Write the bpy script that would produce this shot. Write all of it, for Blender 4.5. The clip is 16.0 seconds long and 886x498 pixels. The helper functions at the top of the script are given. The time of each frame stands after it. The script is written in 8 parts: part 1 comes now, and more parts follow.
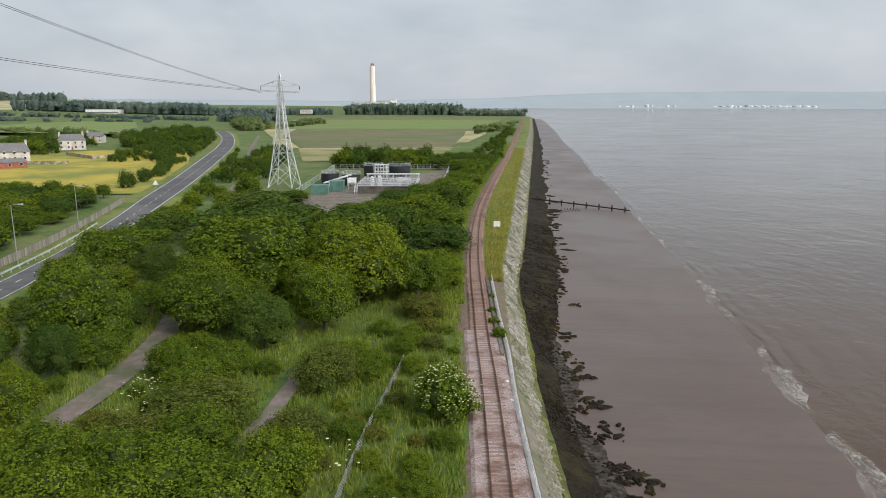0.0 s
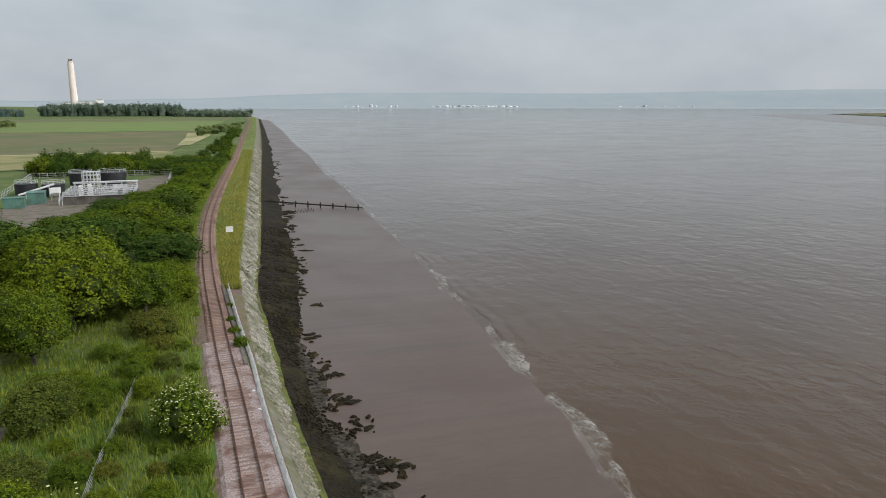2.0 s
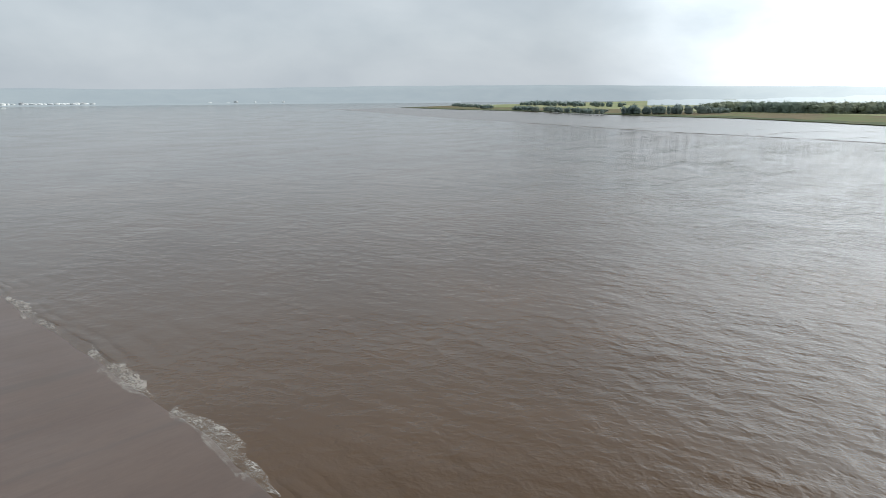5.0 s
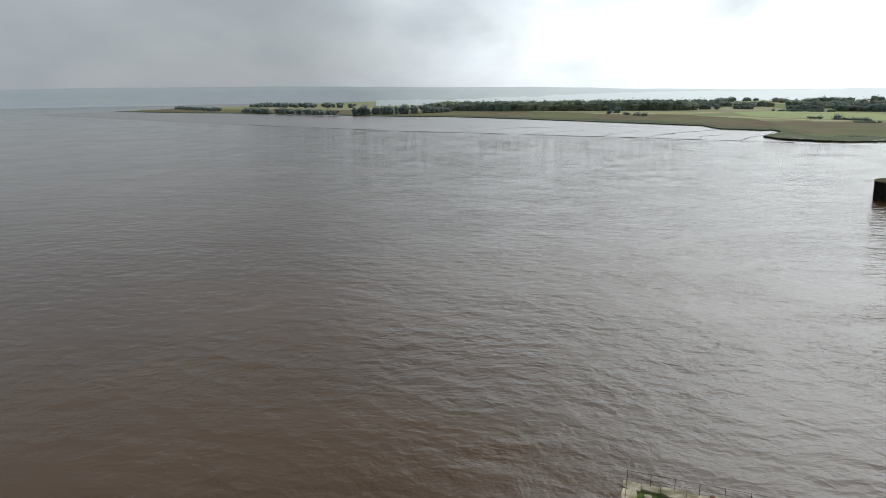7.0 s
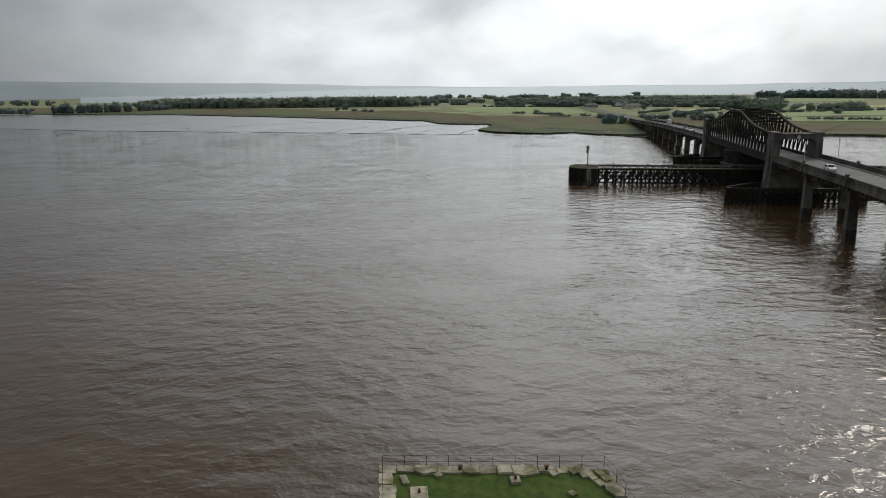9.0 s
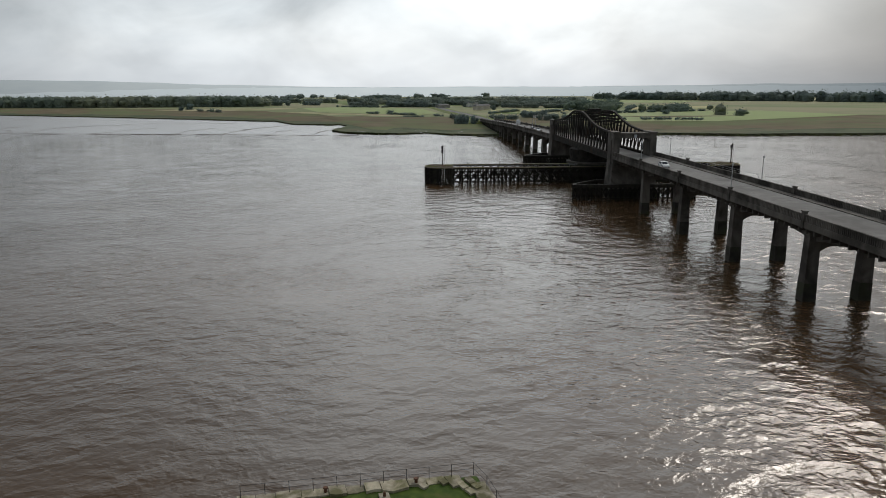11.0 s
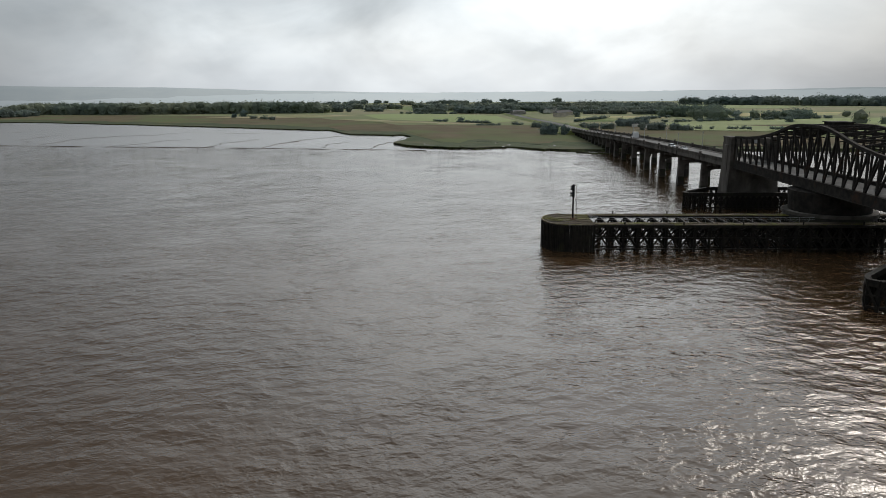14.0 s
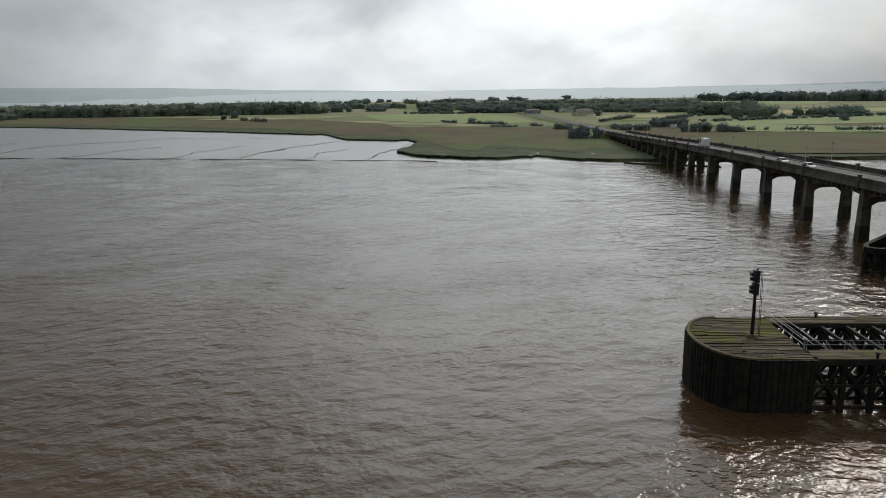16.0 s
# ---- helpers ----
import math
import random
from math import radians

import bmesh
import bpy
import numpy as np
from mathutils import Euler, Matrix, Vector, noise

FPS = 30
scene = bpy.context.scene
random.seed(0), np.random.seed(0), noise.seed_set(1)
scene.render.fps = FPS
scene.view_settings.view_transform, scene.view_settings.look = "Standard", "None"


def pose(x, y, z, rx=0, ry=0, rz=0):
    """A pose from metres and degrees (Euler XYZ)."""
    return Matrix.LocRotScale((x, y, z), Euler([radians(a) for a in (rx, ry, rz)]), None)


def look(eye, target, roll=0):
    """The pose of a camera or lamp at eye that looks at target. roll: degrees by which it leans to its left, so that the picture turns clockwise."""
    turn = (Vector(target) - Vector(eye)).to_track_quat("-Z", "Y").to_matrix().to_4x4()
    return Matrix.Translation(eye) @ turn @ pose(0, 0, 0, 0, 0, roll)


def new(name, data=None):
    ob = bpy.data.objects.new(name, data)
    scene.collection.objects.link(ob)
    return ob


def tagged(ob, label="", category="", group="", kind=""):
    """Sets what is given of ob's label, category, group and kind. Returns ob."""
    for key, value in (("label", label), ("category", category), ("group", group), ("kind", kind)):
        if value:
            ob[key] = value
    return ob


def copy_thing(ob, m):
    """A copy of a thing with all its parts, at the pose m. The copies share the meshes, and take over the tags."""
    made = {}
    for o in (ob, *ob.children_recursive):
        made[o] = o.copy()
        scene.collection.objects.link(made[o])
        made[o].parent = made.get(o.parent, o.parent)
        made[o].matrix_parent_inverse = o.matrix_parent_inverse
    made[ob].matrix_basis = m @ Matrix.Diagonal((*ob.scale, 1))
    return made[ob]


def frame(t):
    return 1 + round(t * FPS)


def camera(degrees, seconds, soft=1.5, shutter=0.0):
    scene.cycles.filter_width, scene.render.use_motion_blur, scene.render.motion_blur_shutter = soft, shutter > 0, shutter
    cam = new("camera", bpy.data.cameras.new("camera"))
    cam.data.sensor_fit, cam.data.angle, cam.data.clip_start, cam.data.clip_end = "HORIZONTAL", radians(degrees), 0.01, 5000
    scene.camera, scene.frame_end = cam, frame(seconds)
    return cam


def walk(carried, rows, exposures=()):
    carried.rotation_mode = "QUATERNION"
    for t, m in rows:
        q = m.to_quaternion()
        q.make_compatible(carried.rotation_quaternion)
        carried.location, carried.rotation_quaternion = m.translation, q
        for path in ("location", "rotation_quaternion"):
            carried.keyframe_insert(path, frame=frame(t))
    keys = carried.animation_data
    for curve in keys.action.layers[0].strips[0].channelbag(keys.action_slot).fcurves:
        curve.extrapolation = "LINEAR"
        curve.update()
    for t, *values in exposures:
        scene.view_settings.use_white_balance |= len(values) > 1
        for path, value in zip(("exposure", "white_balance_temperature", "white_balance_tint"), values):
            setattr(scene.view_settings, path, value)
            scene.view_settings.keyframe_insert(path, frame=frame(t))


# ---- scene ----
cam = camera(64.63, 16.0, soft=0.9)
PATH = [
    (0, look((0.00, 0.00, 33.80), (-0.260, 9.786, 31.760), -0.08)),
    (0.5, look((0.00, 0.00, 33.80), (0.693, 9.765, 31.759), -0.08)),
    (1, look((0.00, 0.00, 33.80), (1.608, 9.656, 31.756), -0.15)),
    (1.5, look((0.00, 0.00, 33.80), (2.500, 9.465, 31.758), -0.14)),
    (2, look((0.00, 0.00, 33.80), (3.372, 9.191, 31.759), -0.06)),
    (2.5, look((0.00, 0.00, 33.80), (4.213, 8.836, 31.756), -0.18)),
    (3, look((0.00, 0.00, 33.80), (5.018, 8.401, 31.741), -0.35)),
    (3.5, look((0.00, 0.00, 33.80), (5.730, 7.928, 31.722), -0.47)),
    (4, look((0.00, 0.00, 33.80), (6.442, 7.358, 31.710), -0.47)),
    (4.2, look((0.00, 0.00, 33.80), (6.708, 7.113, 31.701), -0.43)),
    (4.9, look((0.00, 0.00, 33.80), (7.584, 6.165, 31.683), -0.43)),
    (5.6, look((0.00, 0.00, 33.80), (8.326, 5.111, 31.666), -0.44)),
    (6.3, look((0.00, 0.00, 33.80), (8.923, 3.968, 31.649), -0.45)),
    (6.5, look((0.00, 0.00, 33.80), (9.046, 3.679, 31.646), -0.51)),
    (7, look((0.00, 0.00, 33.80), (9.349, 2.830, 31.658), -0.90)),
    (7.5, look((0.00, 0.00, 33.80), (9.567, 1.947, 31.637), -0.96)),
    (8, look((0.00, 0.00, 33.80), (9.702, 1.037, 31.612), -0.87)),
    (8.5, look((0.00, 0.00, 33.80), (9.752, 0.119, 31.588), -0.81)),
    (9, look((0.00, 0.00, 33.80), (9.714, -0.800, 31.564), -0.72)),
    (9.5, look((0.00, 0.00, 33.80), (9.590, -1.711, 31.540), -0.61)),
    (9.7, look((0.00, 0.00, 33.80), (9.514, -2.077, 31.525), -0.53)),
    (10.05, look((0.00, 0.00, 33.80), (9.389, -2.589, 31.532), -0.46)),
    (10.4, look((0.00, 0.00, 33.80), (9.334, -2.785, 31.538), -0.38)),
    (10.9, look((1.31, -0.22, 33.77), (10.646, -3.004, 31.520), -0.28)),
    (11.4, look((10.04, -1.67, 33.59), (19.447, -4.213, 31.343), -0.17)),
    (11.8, look((22.92, -3.82, 33.31), (32.394, -6.114, 31.076), -0.09)),
    (12, look((30.68, -5.11, 33.31), (40.172, -7.315, 31.088), -0.11)),
    (12.5, look((50.05, -8.22, 33.19), (59.587, -10.297, 30.994), -0.15)),
    (13, look((69.41, -11.19, 32.94), (78.957, -13.193, 30.760), -0.35)),
    (13.5, look((88.70, -14.02, 32.62), (98.270, -15.976, 30.463), -0.29)),
    (14, look((107.92, -16.71, 32.30), (117.497, -18.628, 30.129), -0.45)),
    (14.5, look((127.03, -19.30, 32.03), (136.608, -21.189, 29.855), -0.54)),
    (15, look((145.99, -21.80, 31.88), (155.571, -23.683, 29.708), -0.66)),
    (15.5, look((164.77, -24.25, 31.91), (174.345, -26.130, 29.733), -0.78)),
    (16, look((183.31, -26.71, 32.19), (192.888, -28.566, 29.997), -0.96)),
]
EXPOSURES = [(0, 0.30, 6600, 14), (1.5, 0.16, 6600, 13), (2.5, 0.12, 6550, 12), (3.0, 0.22, 6500, 12), (4.2, 0.36, 6500, 11), (6.3, -0.04, 6550, 11), (7.5, -0.43, 6650, 12), (9, -0.78, 6700, 12.5), (12, -0.85, 6700, 12.5), (16, -0.87, 6700, 12)]
walk(cam, PATH, EXPOSURES)

# ---- light ----
SUN_YAW, SUN_ELEV = -140.0, 36.0
sun_way = Vector((math.sin(radians(-SUN_YAW)) * math.cos(radians(SUN_ELEV)),
                  math.cos(radians(-SUN_YAW)) * math.cos(radians(SUN_ELEV)), math.sin(radians(SUN_ELEV))))
sun_data = bpy.data.lights.new("sun", "SUN")
sun_data.energy, sun_data.angle, sun_data.color = 1.6, radians(13), (1.0, 0.95, 0.87)
sun = new("sun", sun_data)
sun.matrix_world = look(sun_way * 100, (0, 0, 0))

world = bpy.data.worlds.new("overcast_sky")
scene.world = world
world.use_nodes = True


def build_sky():
    nt = world.node_tree
    nt.nodes.clear()
    N, K = nt.nodes.new, nt.links.new
    out, bg = N("ShaderNodeOutputWorld"), N("ShaderNodeBackground")
    tc = N("ShaderNodeTexCoord")
    sky = N("ShaderNodeTexSky")
    sky.sky_type, sky.sun_disc = "NISHITA", False
    sky.sun_elevation, sky.sun_rotation = radians(SUN_ELEV), radians(-SUN_YAW)
    sky.air_density, sky.dust_density = 1.2, 4.0
    dim = N("ShaderNodeVectorMath"); dim.operation = "SCALE"; dim.inputs[3].default_value = 0.10
    K(sky.outputs[0], dim.inputs[0])
    # cloud sheet, flattened towards the horizon
    sep = N("ShaderNodeSeparateXYZ"); K(tc.outputs["Generated"], sep.inputs[0])
    lift = N("ShaderNodeMath"); lift.operation = "MAXIMUM"; lift.inputs[1].default_value = 0.0
    K(sep.outputs[2], lift.inputs[0])
    add = N("ShaderNodeMath"); add.operation = "ADD"; add.inputs[1].default_value = 0.42
    K(lift.outputs[0], add.inputs[0])
    comb = N("ShaderNodeCombineXYZ")
    for k in (0, 1):
        d = N("ShaderNodeMath"); d.operation = "DIVIDE"
        K(sep.outputs[k], d.inputs[0]); K(add.outputs[0], d.inputs[1]); K(d.outputs[0], comb.inputs[k])
    n1 = N("ShaderNodeTexNoise"); n1.inputs["Scale"].default_value = 1.25; n1.inputs["Detail"].default_value = 7
    n1.inputs["Roughness"].default_value = 0.52; n1.inputs["Distortion"].default_value = 0.5
    K(comb.outputs[0], n1.inputs["Vector"])
    n2 = N("ShaderNodeTexNoise"); n2.inputs["Scale"].default_value = 4.2; n2.inputs["Detail"].default_value = 5
    K(comb.outputs[0], n2.inputs["Vector"])
    mixn = N("ShaderNodeMath"); mixn.operation = "MULTIPLY_ADD"; mixn.inputs[1].default_value = 0.35
    K(n2.outputs["Fac"], mixn.inputs[0]); K(n1.outputs["Fac"], mixn.inputs[2])
    ramp = N("ShaderNodeValToRGB")
    e = ramp.color_ramp.elements
    e[0].position, e[0].color = 0.46, (0.385, 0.45, 0.505, 1)
    e[1].position, e[1].color = 0.92, (0.575, 0.635, 0.675, 1)
    K(mixn.outputs[0], ramp.inputs[0])
    # veiled sun glow
    dot = N("ShaderNodeVectorMath"); dot.operation = "DOT_PRODUCT"; dot.inputs[1].default_value = GLOW_WAY
    K(tc.outputs["Generated"], dot.inputs[0])
    mr = N("ShaderNodeMapRange"); mr.interpolation_type = "SMOOTHSTEP"
    mr.inputs[1].default_value, mr.inputs[2].default_value = 0.74, 1.0
    mr.inputs[3].default_value, mr.inputs[4].default_value = 0.0, 1.95
    K(dot.outputs["Value"], mr.inputs[0])
    # the glow comes through uneven cloud
    n3 = N("ShaderNodeTexNoise"); n3.inputs["Scale"].default_value = 2.6; n3.inputs["Detail"].default_value = 6
    n3.inputs["Distortion"].default_value = 0.4
    K(comb.outputs[0], n3.inputs["Vector"])
    thin = N("ShaderNodeMapRange")
    thin.inputs[1].default_value, thin.inputs[2].default_value = 0.34, 0.66
    thin.inputs[3].default_value, thin.inputs[4].default_value = 0.7, 1.3
    K(n3.outputs["Fac"], thin.inputs[0])
    lit = N("ShaderNodeMath"); lit.operation = "MULTIPLY_ADD"; lit.inputs[2].default_value = 1.0
    K(mr.outputs[0], lit.inputs[0]); K(thin.outputs[0], lit.inputs[1])
    soft = N("ShaderNodeMath"); soft.operation = "ADD"; soft.inputs[1].default_value = 1.0
    K(mr.outputs[0], soft.inputs[0])
    # bright lobe centred above the view, added beside the hidden sun for water reflections
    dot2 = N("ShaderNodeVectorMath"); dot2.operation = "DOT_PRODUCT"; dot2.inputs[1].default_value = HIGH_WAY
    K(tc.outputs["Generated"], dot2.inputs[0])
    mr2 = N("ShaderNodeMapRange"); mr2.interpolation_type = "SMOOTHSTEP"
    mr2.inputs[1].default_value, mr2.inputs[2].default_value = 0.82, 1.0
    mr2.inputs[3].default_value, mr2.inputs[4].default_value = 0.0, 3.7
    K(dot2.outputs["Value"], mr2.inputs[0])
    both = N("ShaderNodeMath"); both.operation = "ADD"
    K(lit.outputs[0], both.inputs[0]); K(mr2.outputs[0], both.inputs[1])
    extra = N("ShaderNodeMath"); extra.operation = "SUBTRACT"; extra.inputs[1].default_value = 1.0
    K(both.outputs[0], extra.inputs[0])
    warm = N("ShaderNodeVectorMath"); warm.operation = "SCALE"; warm.inputs[0].default_value = (1.03, 1.0, 0.955)
    K(extra.outputs[0], warm.inputs[3])
    full = N("ShaderNodeVectorMath"); full.operation = "ADD"; full.inputs[1].default_value = (1, 1, 1)
    K(warm.outputs[0], full.inputs[0])
    glow = N("ShaderNodeVectorMath"); glow.operation = "MULTIPLY"
    # an overcast sky is brighter overhead than low down
    dome = N("ShaderNodeMapRange"); dome.interpolation_type = "SMOOTHSTEP"
    dome.inputs[1].default_value, dome.inputs[2].default_value = 0.12, 0.34
    dome.inputs[3].default_value, dome.inputs[4].default_value = 1.0, 1.15
    K(sep.outputs[2], dome.inputs[0])
    deep = N("ShaderNodeVectorMath"); deep.operation = "SCALE"
    K(ramp.outputs[0], deep.inputs[0]); K(dome.outputs[0], deep.inputs[3])
    K(deep.outputs[0], glow.inputs[0]); K(full.outputs[0], glow.inputs[1])
    # paler haze low down
    hz = N("ShaderNodeMapRange"); hz.interpolation_type = "SMOOTHSTEP"
    hz.inputs[1].default_value, hz.inputs[2].default_value = -0.02, 0.10
    hz.inputs[3].default_value, hz.inputs[4].default_value = 0.55, 0.0
    K(sep.outputs[2], hz.inputs[0])
    pale = N("ShaderNodeVectorMath"); pale.operation = "SCALE"; pale.inputs[0].default_value = (0.47, 0.515, 0.555)
    K(soft.outputs[0], pale.inputs[3])
    m1 = N("ShaderNodeMix"); m1.data_type = "RGBA"
    K(hz.outputs[0], m1.inputs[0]); K(glow.outputs[0], m1.inputs[6]); K(pale.outputs[0], m1.inputs[7])
    m2 = N("ShaderNodeMix"); m2.data_type = "RGBA"; m2.inputs[0].default_value = 0.86
    K(dim.outputs[0], m2.inputs[6]); K(m1.outputs[2], m2.inputs[7])
    K(m2.outputs[2], bg.inputs[0]); bg.inputs[1].default_value = SKY_STRENGTH
    K(bg.outputs[0], out.inputs[0])


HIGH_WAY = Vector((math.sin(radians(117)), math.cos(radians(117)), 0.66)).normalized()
SKY_STRENGTH = 1.0
GLOW_WAY = Vector((math.sin(radians(102)), math.cos(radians(102)), 0.19)).normalized()
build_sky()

# ---- materials ----
def principled(name):
    m = bpy.data.materials.new(name)
    m.use_nodes = True
    nt = m.node_tree
    return m, nt, nt.nodes["Principled BSDF"]


def noise_node(nt, scale, detail=4.0, rough=0.55, distortion=0.0, squash=None, coord="Object"):
    tc = nt.nodes.new("ShaderNodeTexCoord")
    n = nt.nodes.new("ShaderNodeTexNoise")
    n.inputs["Scale"].default_value, n.inputs["Detail"].default_value = scale, detail
    n.inputs["Roughness"].default_value, n.inputs["Distortion"].default_value = rough, distortion
    if squash:
        mp = nt.nodes.new("ShaderNodeMapping")
        mp.inputs["Scale"].default_value = squash[:3]
        if len(squash) > 3:
            mp.inputs["Rotation"].default_value = (0, 0, radians(squash[3]))
        nt.links.new(tc.outputs[coord], mp.inputs[0])
        nt.links.new(mp.outputs[0], n.inputs["Vector"])
    else:
        nt.links.new(tc.outputs[coord], n.inputs["Vector"])
    return n.outputs["Fac"]


def ramp_node(nt, fac, stops):
    r = nt.nodes.new("ShaderNodeValToRGB")
    e = r.color_ramp.elements
    while len(e) < len(stops):
        e.new(0.5)
    for k, (p, c) in enumerate(stops):
        e[k].position = p
        e[k].color = (*c, 1) if len(c) == 3 else c
    nt.links.new(fac, r.inputs[0])
    return r.outputs[0]


def mix_node(nt, fac, a, b, mode="MIX"):
    m = nt.nodes.new("ShaderNodeMix")
    m.data_type, m.blend_type = "RGBA", mode
    for sock, v in ((0, fac), (6, a), (7, b)):
        if isinstance(v, (int, float)):
            m.inputs[sock].default_value = v
        elif isinstance(v, tuple):
            m.inputs[sock].default_value = (*v, 1)
        else:
            nt.links.new(v, m.inputs[sock])
    return m.outputs[2]


def bump_node(nt, height, strength, distance, normal=None):
    b = nt.nodes.new("ShaderNodeBump")
    b.inputs["Strength"].default_value, b.inputs["Distance"].default_value = strength, distance
    nt.links.new(height, b.inputs["Height"])
    if normal:
        nt.links.new(normal, b.inputs["Normal"])
    return b.outputs[0]


def surface(name, c1, c2, scale=1.0, c3=None, scale3=0.1, rough=0.8, metal=0.0, bump=0.3, dist=0.02,
            island=0.0, random_object=0.0, detail=5.0, squash=None, cover=(0.45, 0.62), spec=0.3):
    """Two-tone grain, a third colour in larger patches, fine relief."""
    m, nt, b = principled(name)
    f1 = noise_node(nt, scale, detail, squash=squash)
    col = ramp_node(nt, f1, [(0.32, c1), (0.68, c2)])
    if c3:
        f3 = noise_node(nt, scale3, 5.0, 0.6, 0.4)
        k = ramp_node(nt, f3, [(cover[0], (0, 0, 0)), (cover[1], (1, 1, 1))])
        col = mix_node(nt, k, col, c3)
    for amount, sock in ((island, "Random Per Island"), (random_object, "Random")):
        if amount:
            src = nt.nodes.new("ShaderNodeNewGeometry" if sock == "Random Per Island" else "ShaderNodeObjectInfo")
            lo, hi = 1 - amount, 1 + amount
            g = ramp_node(nt, src.outputs[sock], [(0, (lo, lo, lo)), (1, (hi, hi, hi * 0.95))])
            col = mix_node(nt, 1.0, col, g, "MULTIPLY")
    nt.links.new(col, b.inputs["Base Color"])
    b.inputs["Roughness"].default_value, b.inputs["Metallic"].default_value = rough, metal
    b.inputs["Specular IOR Level"].default_value = spec
    if bump:
        nt.links.new(bump_node(nt, f1, bump, dist), b.inputs["Normal"])
    return m


def leaf_material(name, dark, mid, light, patch=1.3, thin=0.15):
    m, nt, b = principled(name)
    geo = nt.nodes.new("ShaderNodeNewGeometry")
    col = ramp_node(nt, geo.outputs["Random Per Island"], [(0.0, dark), (0.5, mid), (1.0, light)])
    tuft = noise_node(nt, patch, 3.0)
    col = mix_node(nt, ramp_node(nt, tuft, [(0.45, (0, 0, 0)), (0.60, (0.65, 0.65, 0.65))]), col, light)
    tone = noise_node(nt, patch * 0.17, 2.0)
    col = mix_node(nt, 1.0, col, ramp_node(nt, tone, [(0.35, (0.84, 0.90, 0.95)), (0.65, (1.12, 1.06, 1.0))]), "MULTIPLY")
    info = nt.nodes.new("ShaderNodeObjectInfo")
    tint = ramp_node(nt, info.outputs["Random"], [(0.0, (0.72, 0.80, 0.85)), (0.5, (1.0, 1.0, 1.0)), (0.8, (1.25, 1.12, 0.9)), (1.0, (0.88, 0.98, 0.9))])
    col = mix_node(nt, 1.0, col, tint, "MULTIPLY")
    nt.links.new(col, b.inputs["Base Color"])
    b.inputs["Roughness"].default_value = 0.75
    b.inputs["Specular IOR Level"].default_value = 0.02
    tr = nt.nodes.new("ShaderNodeBsdfTranslucent")
    nt.links.new(col, tr.inputs[0])
    mx = nt.nodes.new("ShaderNodeMixShader")
    mx.inputs[0].default_value = thin
    out = nt.nodes["Material Output"]
    nt.links.new(b.outputs[0], mx.inputs[1]); nt.links.new(tr.outputs[0], mx.inputs[2])
    nt.links.new(mx.outputs[0], out.inputs[0])
    return m


